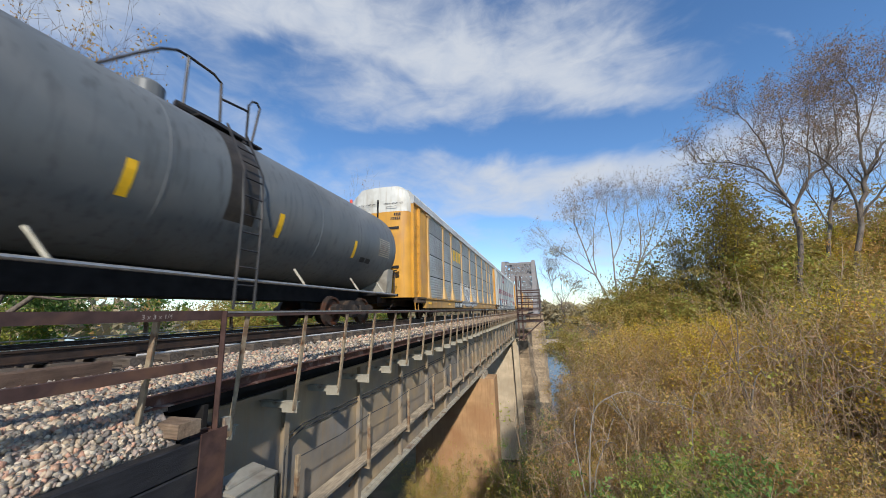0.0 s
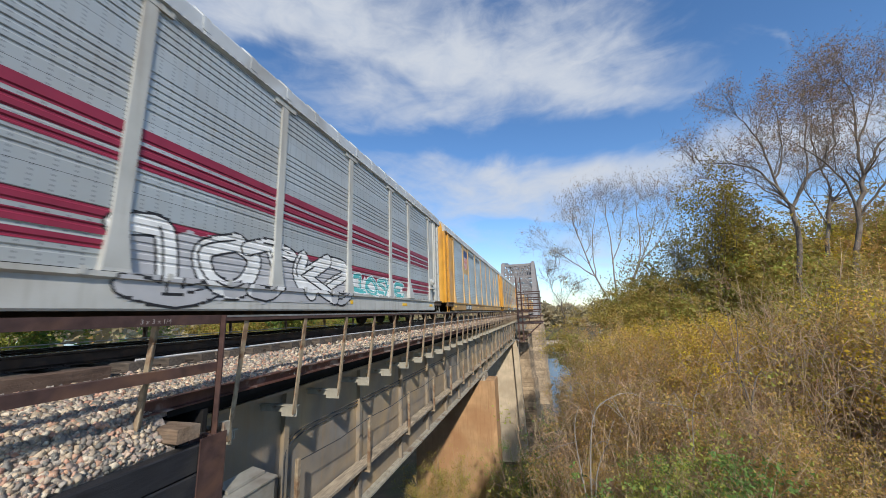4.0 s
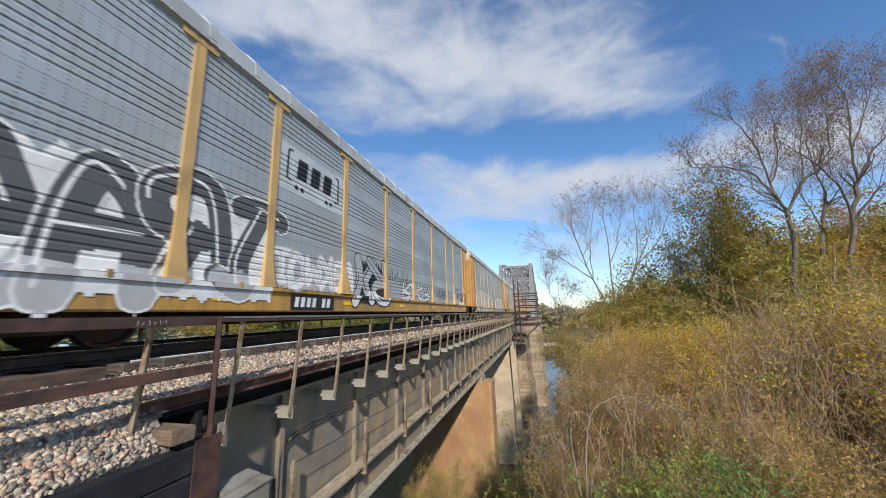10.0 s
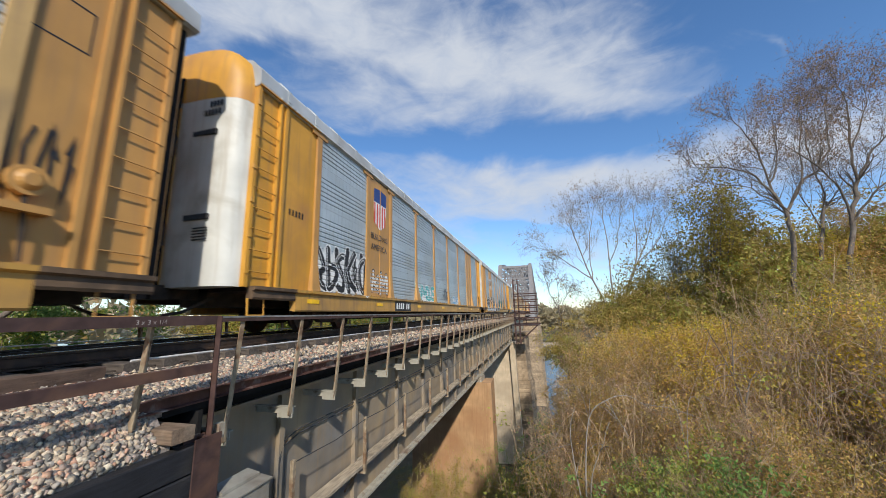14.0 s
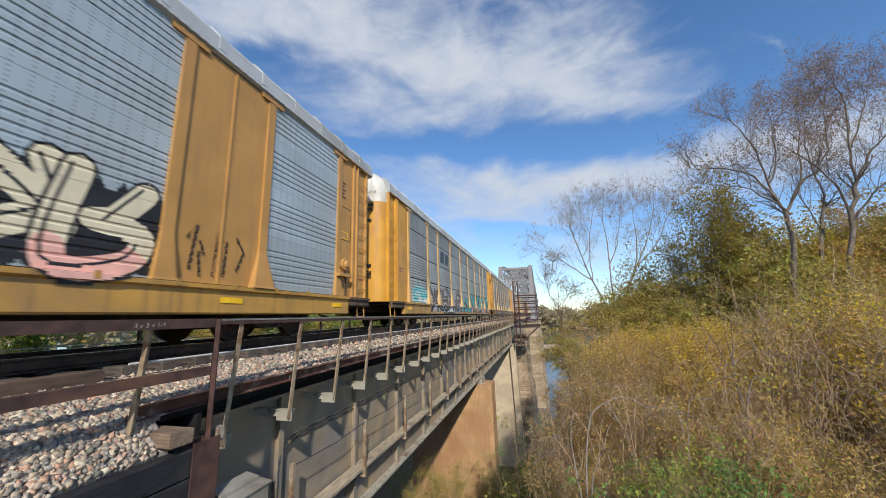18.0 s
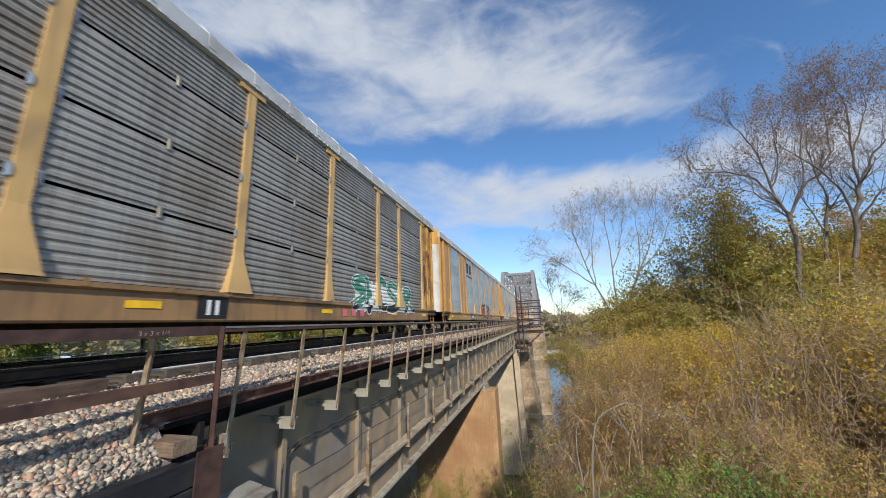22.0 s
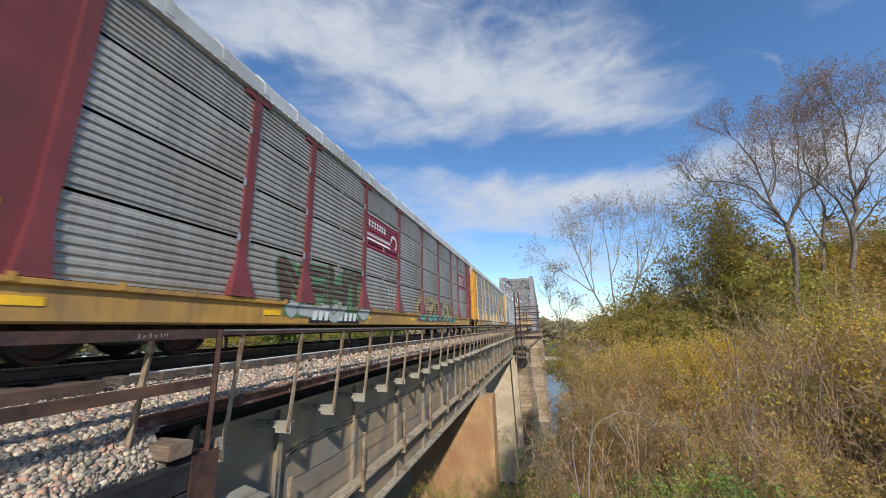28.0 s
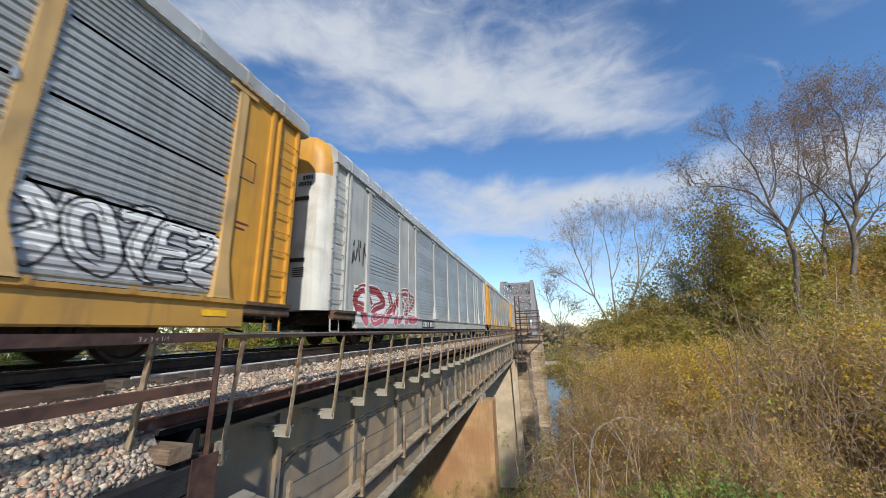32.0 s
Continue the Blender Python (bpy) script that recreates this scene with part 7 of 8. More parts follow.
def fit_size(segs, tips, height, radius):
    """Brings grown limbs to a wanted height and spread."""
    t = np.array(tips)
    k = np.array([radius / np.percentile(np.hypot(t[:, 0], t[:, 1]), 92), radius / np.percentile(np.hypot(t[:, 0], t[:, 1]), 92), height / np.percentile(t[:, 2], 97)])
    return [(p * k, q * k, a, b) for p, q, a, b in segs], [x * k for x in tips]


def make_limb_tree(name, label, base, limbs, leaf_material, leaves, leaf_size, bark, seed, twig=2.0, thin=0.0055, spread=0.22, low=0.25, high=0.0):
    """A tree by its main limbs: (radius at the foot, radius at the tip, points from foot to tip); twigs grow from them by chance."""
    rng = np.random.default_rng(seed)
    segs, tips = [], []
    for r0, r1, points in limbs:
        line = [np.array(p, float) for p in smoothed(points, 4)]
        m = len(line) - 1
        for i in range(m):
            a, b = line[i], line[i + 1]
            b = b + rng.normal(size=3) * 0.05 if i < m - 1 else b
            line[i + 1] = b
            f0, f1 = i / m, (i + 1) / m
            segs.append((a, b, 0.58 * (r0 + (r1 - r0) * f0), 0.58 * (r0 + (r1 - r0) * f1)))
            if r0 > 0.2 and i < m - 2:
                continue
            if f1 > low:
                d = (b - a) / (np.linalg.norm(b - a) + 1e-9)
                for _ in range(2 if f1 < 0.99 else 4):
                    w = rng.normal(size=3)
                    w -= d * w.dot(d)
                    w /= np.linalg.norm(w) + 1e-9
                    nd = d * 0.75 + w * 0.6 + np.array([0, 0, 0.25])
                    grow_limb(rng, segs, tips, b, nd / np.linalg.norm(nd), twig * rng.uniform(0.6, 1.15), max(0.018, 0.28 * (r0 + (r1 - r0) * f1)), 1, 3, 0.14, 0.04, (2, 2, 1), 3, thin)
    tree = thing(name, label, "tree", at=pose(*base))
    part("trunk", tubes_mesh("trunk", [x for x in segs if x[2] > 0.045], bark), None, tree, "bare trunk and main limbs")
    part("branch_tangle", tubes_mesh("branch_tangle", [x for x in segs if x[2] <= 0.045], bark), None, tree)["kind"] = "stuff"
    t = np.array(tips)
    if high:        # leaves hold longest in the upper crown
        lo, hi = np.percentile(t[:, 2], 5), np.percentile(t[:, 2], 98)
        keep = rng.random(len(t)) < np.clip((t[:, 2] - lo) / (hi - lo), 0.05, 1) ** high
        t = t[keep]
    some = t[rng.integers(0, len(t), max(8, leaves // 16))]
    pl = some[rng.integers(0, len(some), leaves)] + rng.normal(size=(leaves, 3)) * spread * rng.choice([0.5, 1.0, 1.6], (leaves, 1))
    part("foliage", leaves_mesh("foliage", pl, leaf_size, leaf_material, rng), None, tree)["kind"] = "stuff"
    return tree


def make_cane(label, lines, radius, material, seed, twigs=0):
    """Arching bare canes: each a smooth bent tube with a few side twigs."""
    rng = np.random.default_rng(seed)
    base = lines[0][0]
    ob = thing("bare_cane", label, "branch", "bare canes in the thicket", at=pose(*base))
    for points in lines:
        line = smoothed([tuple(np.array(p) - np.array(base)) for p in points], 6)
        m = len(line) - 1
        part("cane", Build().tube(line, [radius * (1 - 0.75 * i / m) for i in range(m + 1)], 6), material, ob, smooth=True)
        for _ in range(twigs):
            i = rng.integers(m // 3, m)
            a = np.array(line[i])
            w = rng.normal(size=3) * 0.5 + np.array([0, 0, 0.2])
            side = [tuple(a), tuple(a + w * 0.35), tuple(a + w * 0.7 + np.array([0, 0, -0.12]))]
            part("side_twig", Build().tube(smoothed(side, 3), 0.35 * radius, 4), material, ob)
    return ob


def make_tree(name, label, base, stems, levels, leaf_material, leaves, leaf_size, bark, seed, wander=0.13, rise=0.05, kids=(2, 2, 2, 1), spread=0.35, size=None, category="tree"):
    """stems: (way, length, radius) rows; a trunk with limbs and a crown of separate leaves."""
    rng = np.random.default_rng(seed)
    segs, tips = [], []
    for way, length, radius in stems:
        way = np.array(way, float)
        grow_limb(rng, segs, tips, (0, 0, 0), way / np.linalg.norm(way), length, radius, 0, levels, wander, rise, kids)
    if size:
        segs, tips = fit_size(segs, tips, *size)
    tree = thing(name, label, category, at=pose(*base))
    thick = [s for s in segs if s[2] > 0.045]
    thin = [s for s in segs if s[2] <= 0.045]
    if thick:
        part("trunk", tubes_mesh("trunk", thick, bark), None, tree, "bare trunk and main limbs")
    if thin:
        part("branch_tangle", tubes_mesh("branch_tangle", thin, bark), None, tree)["kind"] = "stuff"
    if leaves:
        t = np.array(tips)
        some = t[rng.integers(0, len(t), max(8, leaves // 14))]
        pl = some[rng.integers(0, len(some), leaves)] + rng.normal(size=(leaves, 3)) * spread * rng.choice([0.4, 0.8, 1.4], (leaves, 1))
        part("foliage", leaves_mesh("foliage", pl, leaf_size, leaf_material, rng), None, tree)["kind"] = "stuff"
    return tree


LEAF = {"olive": leaf("leaf_olive", (0.385, 0.29, 0.072), 0.18), "ochre": leaf("leaf_ochre", (0.55, 0.35, 0.115), 0.18), "yellow": leaf("leaf_yellow", (0.66, 0.48, 0.05), 0.16),
        "green": leaf("leaf_green", (0.18, 0.28, 0.07), 0.2), "russet": leaf("leaf_russet", (0.42, 0.275, 0.155), 0.2), "lime": leaf("leaf_lime", (0.38, 0.39, 0.08), 0.18),
        "gold": leaf("leaf_gold", (0.37, 0.285, 0.05), 0.2), "brown": leaf("leaf_brown", (0.35, 0.225, 0.13), 0.25)}


def shrub_kind(label, leaf_a, leaf_b, n_a, n_b, size, seed, n_stems=9, height=3.6, wide=1.0, kids=(2, 2, 1)):
    """A thicket clump: arching stems, twigs and two colours of small leaves."""
    rng = np.random.default_rng(seed)
    segs, tips = [], []
    for i in range(n_stems):
        a = rng.uniform(0, 2 * np.pi)
        o = rng.uniform(0.1, 0.9) * wide
        way = np.array([np.cos(a) * rng.uniform(0.15, 0.75) * wide, np.sin(a) * rng.uniform(0.15, 0.75) * wide, 1.0])
        grow_limb(rng, segs, tips, (np.cos(a) * o, np.sin(a) * o, 0), way / np.linalg.norm(way), height * rng.uniform(0.7, 1.08), 0.028, 1, 3, 0.20, -0.015, (2,) + kids, 2)
    segs, tips = fit_size(segs, tips, height, 1.75 * wide)
    ob = thing("shrub", label, "shrub", "thicket on the bank")
    part("stem_tangle", tubes_mesh("stem_tangle", segs, M["twig"]), None, ob)["kind"] = "stuff"
    t = np.array(tips)
    for mat, k in ((leaf_a, n_a), (leaf_b, n_b)):
        if k:
            some = t[rng.integers(0, len(t), max(8, k // 34))]        # leaves sit in sprays, with gaps between them
            pl = some[rng.integers(0, len(some), k)] + rng.normal(size=(k, 3)) * np.array([1, 1, 0.7]) * rng.choice([0.07, 0.14, 0.26], (k, 1))
            part("foliage", leaves_mesh("foliage", pl, size, mat, rng), None, ob)["kind"] = "stuff"
    return ob


def build_plants():
    rng = random.Random(12)
    looks = {  # label, two leaf colours, their numbers, leaf length
        "ochre": ("tangled shrub with ochre and olive autumn leaves", "ochre", "olive", 3700, 2900, 0.056),
        "olive": ("dense olive-green shrub turning yellow", "olive", "lime", 5000, 1900, 0.06),
        "yellow": ("shrub covered with small yellow leaves", "yellow", "ochre", 4200, 2500, 0.055),
        "bare": ("nearly bare grey-brown twiggy shrub", "russet", "ochre", 600, 800, 0.055),
        "green": ("leafy green shrub growing on the bank", "green", "lime", 3600, 1400, 0.075),
        "lime": ("light green leafy vine clump on the bank", "lime", "green", 3000, 1500, 0.08),
        "russet": ("brown shrub with dry russet leaves", "russet", "olive", 3400, 2200, 0.056),
    }
    kinds = {}
    for i, (k, (label, a, b, na, nb, size)) in enumerate(looks.items()):
        bare = k == "bare"
        kinds[k] = shrub_kind(label, LEAF[a], LEAF[b], na, nb, size, 21 + i, 15 if bare else 7)
        kinds["far_" + k] = shrub_kind(label, LEAF[a], LEAF[b], int(na * 0.7), int(nb * 0.7), size * 1.5, 41 + i, 10 if bare else 4, kids=(1, 1))
    zones = [  # x, y, height of the top, scale, copies, kinds, near enough for fine twigs
        ((9.6, 13.2), (14.5, 17.5), (-1.2, -0.5), (0.9, 1.3), 16, "yellow yellow yellow ochre", True),
        ((9.0, 13.8), (12.5, 15.0), (-2.4, -1.3), (0.9, 1.3), 16, "bare ochre bare ochre", True),
        ((13.5, 19.5), (11.0, 17.0), (-1.4, 0.6), (1.1, 1.7), 22, "olive bare olive yellow ochre", True),
        ((18.0, 27.0), (12.0, 20.0), (-1.0, 1.4), (1.2, 1.8), 20, "olive yellow olive ochre russet", True),
        ((17.0, 36.0), (24.0, 36.0), (1.6, 4.6), (1.5, 2.1), 36, "olive ochre olive yellow olive", False),
        ((19.5, 37.0), (28.0, 36.0), (4.6, 7.8), (1.8, 2.4), 26, "olive ochre olive russet yellow", False),
        ((7.5, 9.3), (12.0, 15.5), (-2.9, -1.7), (0.8, 1.1), 14, "bare bare ochre bare", True),
        ((7.3, 8.6), (9.0, 12.5), (-4.6, -3.4), (0.7, 1.0), 10, "bare ochre bare olive", True),
        ((8.5, 10.4), (6.5, 8.4), (-3.1, -2.4), (0.55, 0.8), 12, "green green lime bare", True),
        ((10.6, 13.5), (6.5, 9.0), (-2.9, -1.9), (0.7, 1.0), 14, "russet ochre bare olive ochre", True),
        ((13.0, 18.0), (5.5, 9.5), (-2.6, -0.9), (0.9, 1.3), 20, "olive yellow olive bare ochre", True),
        ((6.7, 7.6), (13.5, 18.0), (-6.0, -4.6), (1.3, 1.7), 6, "green olive bare olive", True),
        ((9.3, 13.0), (9.5, 12.5), (-3.2, -2.1), (0.8, 1.1), 16, "ochre russet bare ochre", True),
        ((1.0, 2.2), (15.5, 18.5), (-6.9, -6.2), (0.6, 0.9), 3, "olive ochre", True),
        ((3.4, 6.0), (20.0, 25.2), (-9.6, -8.2), (0.9, 1.3), 12, "green green olive", True),
        ((-14.0, -5.5), (-14.0, 34.0), (0.5, 1.7), (0.9, 1.5), 62, "green olive green olive", False),
        ((9.5, 26.0), (36.0, 60.0), (-9.0, -3.0), (1.6, 2.2), 26, "olive ochre bare", False),
        ((8.8, 12.0), (22.0, 29.0), (-2.0, -0.4), (1.1, 1.5), 12, "bare olive bare", False),
        ((12.0, 18.0), (26.0, 38.0), (-0.6, 2.6), (1.4, 2.0), 16, "olive olive ochre", False),
    ]
    used = set()
    for xr, yr, tr, sr, count, names, near in zones:
        for _ in range(count):
            s = rng.uniform(*sr)
            x, y, top = rng.uniform(*xr), rng.uniform(*yr), rng.uniform(*tr)
            pick = names.split()        # like grows beside like
            at = 0.5 + 0.75 * noise.noise((x * 0.33 + 7.0, y * 0.33, 2.0)) + rng.uniform(-0.12, 0.12)
            k = ("" if near else "far_") + pick[int(min(0.999, max(0.0, at)) * len(pick))]
            if k in used:
                copy_thing(kinds[k], pose(x, y, top - 3.5 * s, rng.uniform(-8, 8), rng.uniform(-8, 8), rng.uniform(0, 360)) @ Matrix.Scale(s, 4))
            else:
                kinds[k].matrix_basis = pose(x, y, top - 3.5)
                used.add(k)
    for k, ob in kinds.items():        # a kind that no zone took stands among the far ones
        if k not in used:
            ob.matrix_basis = pose(rng.uniform(17.5, 36.0), rng.uniform(24.0, 36.0), rng.uniform(-3.5, -2.0))
    # tall trees
    tall = "tall open-crowned tree with brown leaves on its outer twigs"
    make_limb_tree("tree", tall, (20.3, 24.0, -6.0), [
        (0.27, 0.19, [(0, 0, 0), (0.3, 0, 5.8), (0.8, 0, 9.9), (0.8, 0, 11.8)]),
        (0.13, 0.03, [(0.8, 0, 11.7), (-0.3, -0.5, 13.5), (-1.8, -1.0, 14.4), (-4.2, -1.5, 14.6)]),
        (0.14, 0.03, [(0.8, 0, 11.7), (0.3, 0, 13.8), (0, 0.2, 16.4), (-0.7, 0.4, 18.2)]),
        (0.10, 0.03, [(0.3, 0, 13.6), (1.3, 0.5, 15.7), (1.7, 1.0, 18.8)]),
        (0.15, 0.03, [(0.8, 0, 11.7), (2.2, 0.4, 13.7), (3.4, 0.8, 14.5), (4.5, 1.1, 17.0), (4.7, 1.5, 20.4)]),
        (0.08, 0.02, [(1.0, 0, 11.6), (-0.9, -0.5, 13.2), (-3.4, -1.0, 13.7)]),
        (0.09, 0.02, [(2.0, 0.3, 13.5), (2.9, 1.0, 16.4), (3.5, 1.6, 19.0)])], LEAF["brown"], 9000, 0.088, M["bark"], 31, 1.7, high=0.9)
    make_limb_tree("tree", tall, (22.9, 25.0, -6.0), [
        (0.30, 0.17, [(0, 0, 0), (0.2, 0, 3.9), (1.1, 0, 8.2), (1.8, 0, 11.2), (2.5, 0, 13.5)]),
        (0.13, 0.03, [(1.8, 0, 11.2), (1.3, -0.5, 13.0), (0.1, -1.0, 14.3), (-1.8, -1.5, 16.1)]),
        (0.13, 0.03, [(2.5, 0, 13.4), (2.7, 0, 16.0), (3.0, 0.2, 18.6), (2.9, 0.4, 21.2)]),
        (0.13, 0.03, [(2.5, 0, 13.4), (3.6, 0.3, 15.1), (5.1, 0.7, 16.7), (6.2, 1.0, 19.6)]),
        (0.12, 0.03, [(1.7, 0, 11.0), (2.6, -0.5, 12.5), (3.9, -1.0, 13.4), (5.6, -1.4, 14.6)]),
        (0.09, 0.02, [(2.7, 0, 15.6), (3.8, 0.2, 17.8), (4.7, 0.5, 20.0)])], LEAF["brown"], 10000, 0.088, M["bark"], 32, 1.8, high=0.9)
    make_limb_tree("tree", tall, (22.6, 26.2, -6.0), [
        (0.24, 0.14, [(0, 0, 0), (0.2, 0, 4.5), (1.0, 0, 8.7), (1.4, 0, 11.0), (1.9, 0, 12.4)]),
        (0.11, 0.03, [(1.9, 0, 12.3), (2.0, 0.2, 13.8), (2.0, 0.5, 16.8), (2.7, 0.8, 19.6)]),
        (0.09, 0.02, [(1.5, 0, 10.9), (1.1, 0.5, 13.0), (1.2, 1.0, 15.1)])], LEAF["brown"], 4600, 0.088, M["bark"], 36, 1.7, high=0.9)
    make_limb_tree("tree", "bare spreading tree with grey limbs and few leaves", (14.6, 45, -12), [
        (0.34, 0.05, [(0, 0, 0), (0, 0, 6.6), (0.6, 0, 13.0), (0.7, 0, 19.1), (0.6, 0, 24.4)]),
        (0.20, 0.04, [(0.4, 0, 11.5), (-1.5, -0.3, 16.3), (-3.0, -0.7, 21.4), (-3.4, -1.0, 23.4)]),
        (0.14, 0.03, [(-1.5, -0.3, 16.2), (-3.8, -0.5, 18.0), (-6.6, -1.0, 20.0)]),
        (0.12, 0.03, [(0.65, 0, 17.6), (1.8, 0, 20.4), (2.6, 0.3, 23.8)]),
        (0.22, 0.04, [(0.5, 0, 10.8), (3.5, 0.3, 17.4), (4.2, 0.7, 21.1), (4.3, 1.0, 25.2)]),
        (0.15, 0.04, [(2.7, 0.2, 15.6), (5.1, 0.5, 20.3), (6.7, 1.0, 25.0)]),
        (0.13, 0.03, [(3.4, 0.3, 17.4), (6.2, 0.2, 20.1), (7.6, 0, 23.6)]),
        (0.12, 0.03, [(-1.4, -0.3, 16.0), (-1.3, -0.5, 20.6), (-0.5, -1.0, 24.8)])], LEAF["brown"], 7000, 0.12, M["pale_bark"], 33, 2.6, 0.010, 0.3, 0.35, high=0.7)
    make_tree("tree", "leafy tree with yellow-green autumn crown", (19.6, 30, -5), [((0, 0, 1), 17, 0.24), ((0.12, 0, 1), 14, 0.2)], 3, LEAF["gold"], 8000, 0.17, M["bark"], 34, 0.06, 0.10, (2, 2, 2), 0.4, (15.3, 1.7))
    make_tree("tree", "leafy tree with yellow-green autumn crown", (21.6, 31, -5), [((0.05, 0, 1), 15, 0.2)], 3, LEAF["olive"], 5000, 0.17, M["bark"], 40, 0.06, 0.10, (2, 2, 2), 0.4, (14.0, 1.4))
    make_tree("tree", "grey twiggy tree with thin olive leaves", (18.6, 33, -5), [((0, 0, 1), 13, 0.2), ((-0.15, 0, 1), 12, 0.16)], 3, LEAF["olive"], 2600, 0.16, M["pale_bark"], 41, 0.10, 0.06, (2, 2, 2), 0.4, (13.0, 2.0))
    make_tree("tree", "leafy tree with olive-green autumn crown", (16.6, 36, -7), [((0, 0, 1), 13.5, 0.22), ((-0.25, 0, 1), 11, 0.18), ((0.3, 0, 1), 11, 0.18)], 3, LEAF["gold"], 13000, 0.2, M["bark"], 35, 0.09, 0.06, (2, 2, 2), 0.5, (11.6, 3.4))
    make_limb_tree("tree", "slender crooked tree with sparse yellow leaves", (8.7, 30, -8), [
        (0.13, 0.06, [(0, 0, 0), (-0.1, 0, 4.4), (-0.25, 0, 6.4), (-0.45, 0, 8.8)]),
        (0.05, 0.015, [(-0.45, 0, 8.7), (-0.3, 0, 10.5), (-0.6, 0, 12.6)]),
        (0.05, 0.015, [(-0.4, 0, 8.4), (0.3, 0, 9.6), (0.9, 0, 10.0)]),
        (0.04, 0.015, [(-0.4, 0, 8.6), (-0.9, 0, 9.8), (-1.3, 0, 11.2)])], LEAF["olive"], 420, 0.13, M["bark"], 37, 1.0, 0.008, 0.2, 0.4)
    make_tree("tree", "tree with yellow autumn leaves behind the track", (-10.5, 6.4, -6), [((0.0, -0.05, 1), 17, 0.25), ((0.2, -0.15, 1), 15, 0.18)], 4, LEAF["ochre"], 5200, 0.12, M["bark"], 38, 0.10, 0.05, (2, 2, 2, 1), 0.3, (18.0, 4.2))
    make_tree("tree", "bare tree standing behind the track", (-9.0, 30.0, -8), [((0.02, 0, 1), 20, 0.22), ((0.15, 0, 1), 18, 0.18)], 4, LEAF["russet"], 500, 0.15, M["pale_bark"], 39, 0.09, 0.06, (2, 2, 1, 1), 0.3, (20.5, 3.0))
    # bare canes and leaning stems that stand out of the thicket
    make_cane("pale leafless canes arching over the thicket", [[(7.44, 9.0, -4.6), (7.5, 9.0, -3.2), (7.69, 9.0, -2.05), (8.1, 9.0, -1.66), (8.55, 9.1, -1.58), (9.0, 9.2, -1.85)],
              [(7.5, 9.0, -4.4), (7.62, 9.0, -3.3), (7.95, 8.9, -2.5)], [(7.45, 9.0, -4.4), (7.3, 9.0, -3.3), (7.25, 9.1, -2.4), (7.4, 9.2, -1.9)]], 0.02, M["pale_bark"], 61, 4)
    make_cane("dark leaning leafless stem in the thicket", [[(11.8, 11.0, -4.6), (11.68, 11.0, -3.2), (11.56, 11.0, -1.86), (11.35, 11.0, -1.0), (11.05, 11.0, -0.2)], [(11.62, 11.0, -2.2), (11.8, 11.0, -1.6), (12.0, 11.0, -1.3)]], 0.028, M["bark"], 62, 3)
    make_cane("thin upright leafless stem in the thicket", [[(12.2, 12.5, -4.6), (12.15, 12.5, -2.0), (12.1, 12.5, 0.1)], [(12.15, 12.5, -1.4), (12.3, 12.6, -0.6), (12.4, 12.7, 0.0)]], 0.02, M["bark"], 63, 3)
    crng = random.Random(77)
    for i in range(34):
        px = crng.uniform(7.3, 15.5)
        y = crng.uniform(8.0, 13.5)
        top = -3.0 + 0.22 * (px - 7.3) + 0.14 * (y - 8) + crng.uniform(-0.5, 0.9)
        run = crng.uniform(0.5, 1.7) * crng.choice((-1, 1))
        h = crng.uniform(1.2, 2.2)
        lines = [[(px, y, top - h), (px + 0.15 * run, y, top - 0.35 * h), (px + 0.45 * run, y + 0.1, top), (px + 0.8 * run, y + 0.1, top - 0.12 * h), (px + run, y + 0.2, top - 0.4 * h)] for run, h in ((run, h), (-0.6 * run, 0.9 * h))]
        make_cane("pale leafless canes arching in the thicket", lines, crng.uniform(0.005, 0.010), M["twig"] if i % 3 else M["pale_bark"], 200 + i, 3)
    # woods on the far bank
    g = np.random.default_rng(5)
    k = 40000
    x = g.uniform(-500, 900, k)
    y = 455 + 60 * g.random(k)
    top = 2.0 + 6 * np.sin(x * 0.021) + 4 * np.sin(x * 0.067 + 1) + 3 * np.sin(x * 0.19)
    z = -22 + (top + 22) * g.random(k) ** 0.7
    # leaf colour lightened to carry the haze over the far bank
    woods = new("far_woods", leaves_mesh("far_woods", np.stack([x, y, z], 1), 5.5, leaf("leaf_far", (0.42, 0.35, 0.21), 0.12), g, 0))
    tagged(woods, "distant olive-brown autumn woods on the far bank", "woods", kind="stuff")
    k = 24000
    y = g.uniform(-80, 420, k)
    x = -34 - 14 * g.random(k)
    z = -20 + (23 + 3 * np.sin(y * 0.11) + 2 * np.sin(y * 0.31)) * g.random(k) ** 0.7
    # takes the same haze-lightened leaf colour
    side = new("bank_woods", leaves_mesh("bank_woods", np.stack([x, y, z], 1), 2.2, M["leaf_far"], g, 0))
    tagged(side, "olive-brown autumn woods beyond the track", "woods", kind="stuff")


build_plants()


# ---- the train rolls by ----
def gone(t):
    """Cars that have passed at t seconds."""
    return -1.0582e-5 * t ** 3 + 1.4792e-4 * t ** 2 + 0.450808 * t - 0.438374


# slack of the couplings, car by car
SLACK = (0.3, 0.1, 0.0, 0.0, 0.1, 0.3, 0.45, 0.7, 0.95, 1.18, 1.22, 1.05, 1.05, 0.71, 0.8)


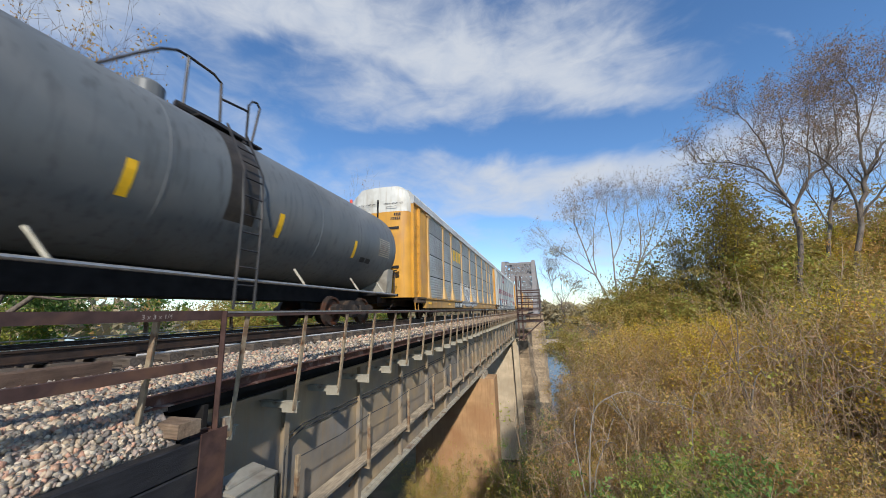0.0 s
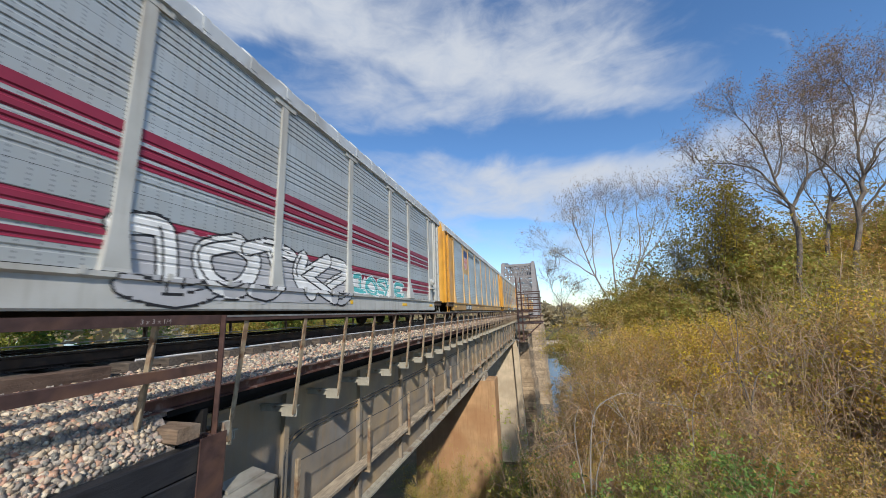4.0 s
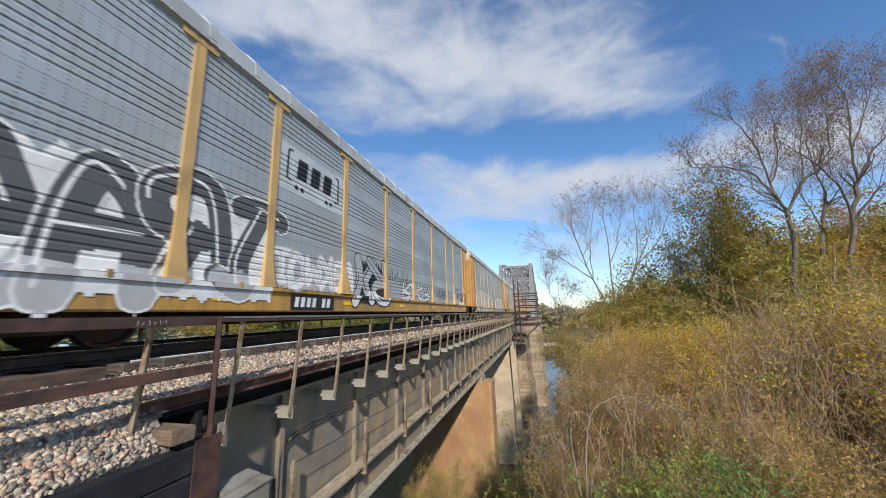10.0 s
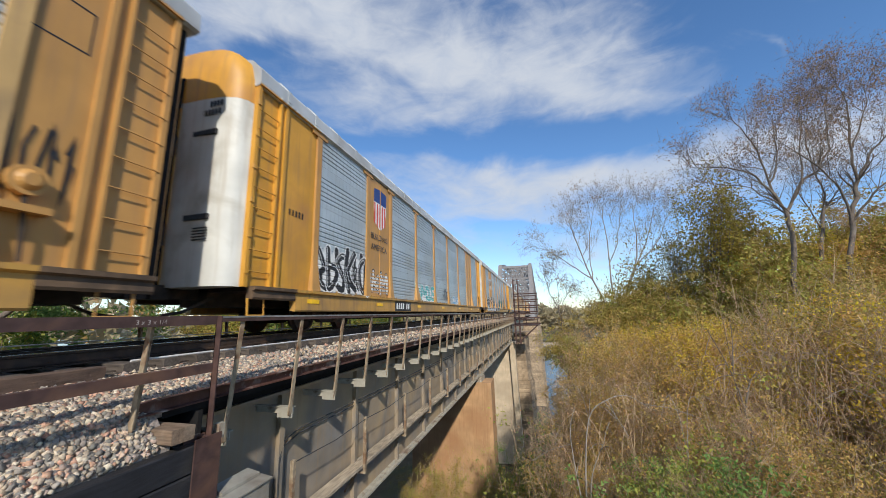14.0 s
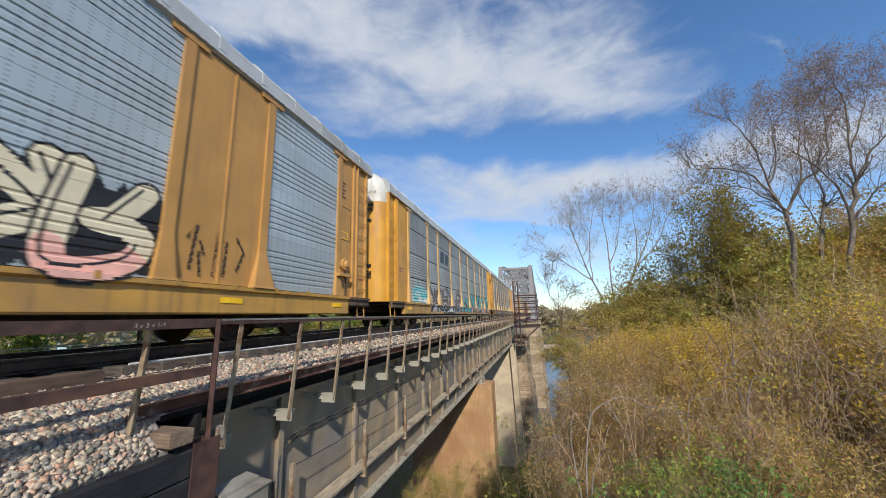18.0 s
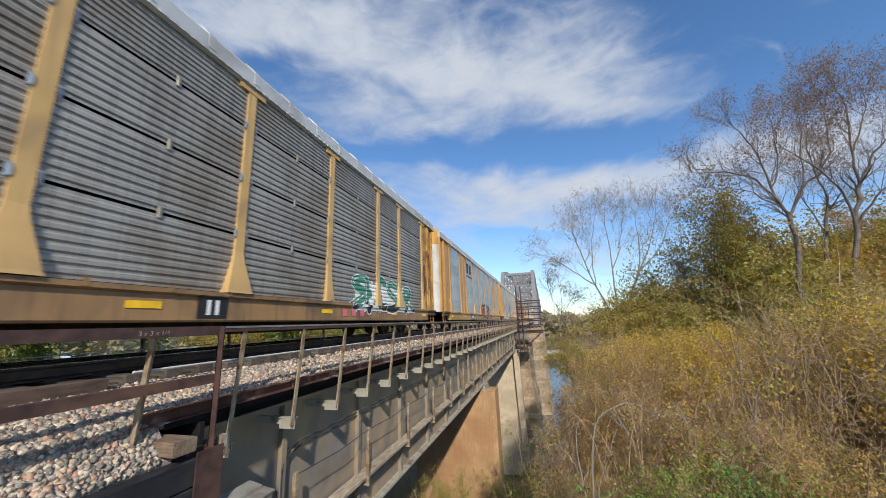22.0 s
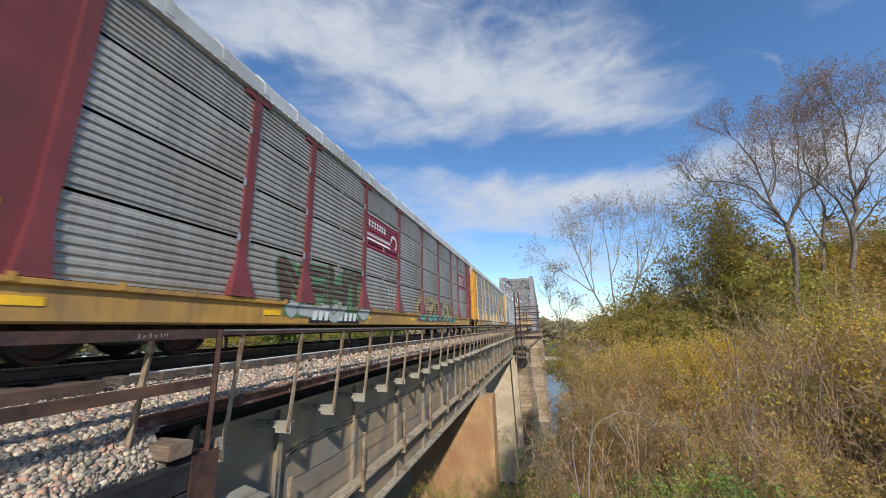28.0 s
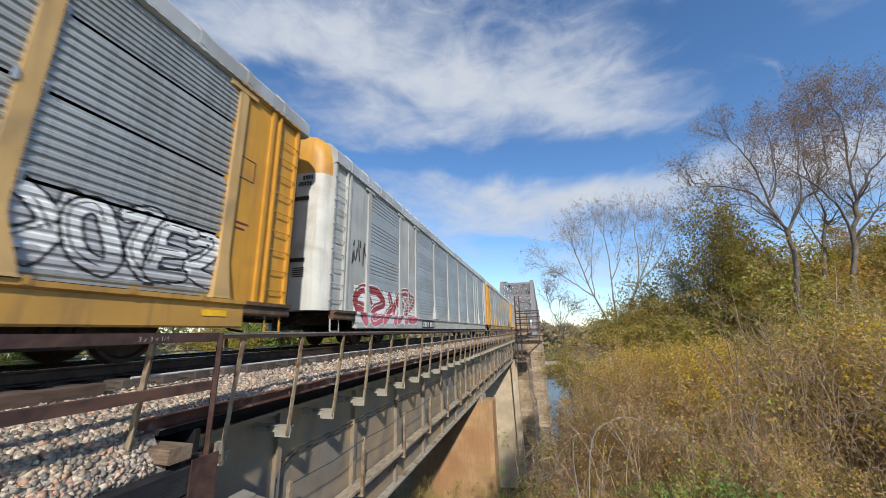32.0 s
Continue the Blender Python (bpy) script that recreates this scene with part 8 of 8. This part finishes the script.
def motions():
    times = [i * 0.5 for i in range(65)]
    for k, car in enumerate(CARS):
        walk(car, [(t, pose(0, CAR * (k - gone(t)) + 0.45 + SLACK[min(k, 14)], 0)) for t in times])
    for car in LEADERS:
        walk(car, [(t, pose(0, -CAR * gone(t) + 0.9, 0)) for t in times])
    # wheels roll with the way travelled: one turn each 2.64 m; alike wheelsets share one action
    for side, d in (("front", -0.88), ("rear", 0.88)):
        first = WHEELS[side][0]
        walk(first, [(i / 30, pose(0, d, 0.42, math.degrees(CAR * (gone(i / 30) - gone(0)) / 0.42))) for i in range(961)])
        for ob in WHEELS[side][1:]:
            ob.rotation_mode = "QUATERNION"
            keys = ob.animation_data_create()
            keys.action = first.animation_data.action
            keys.action_slot = first.animation_data.action_slot


motions()
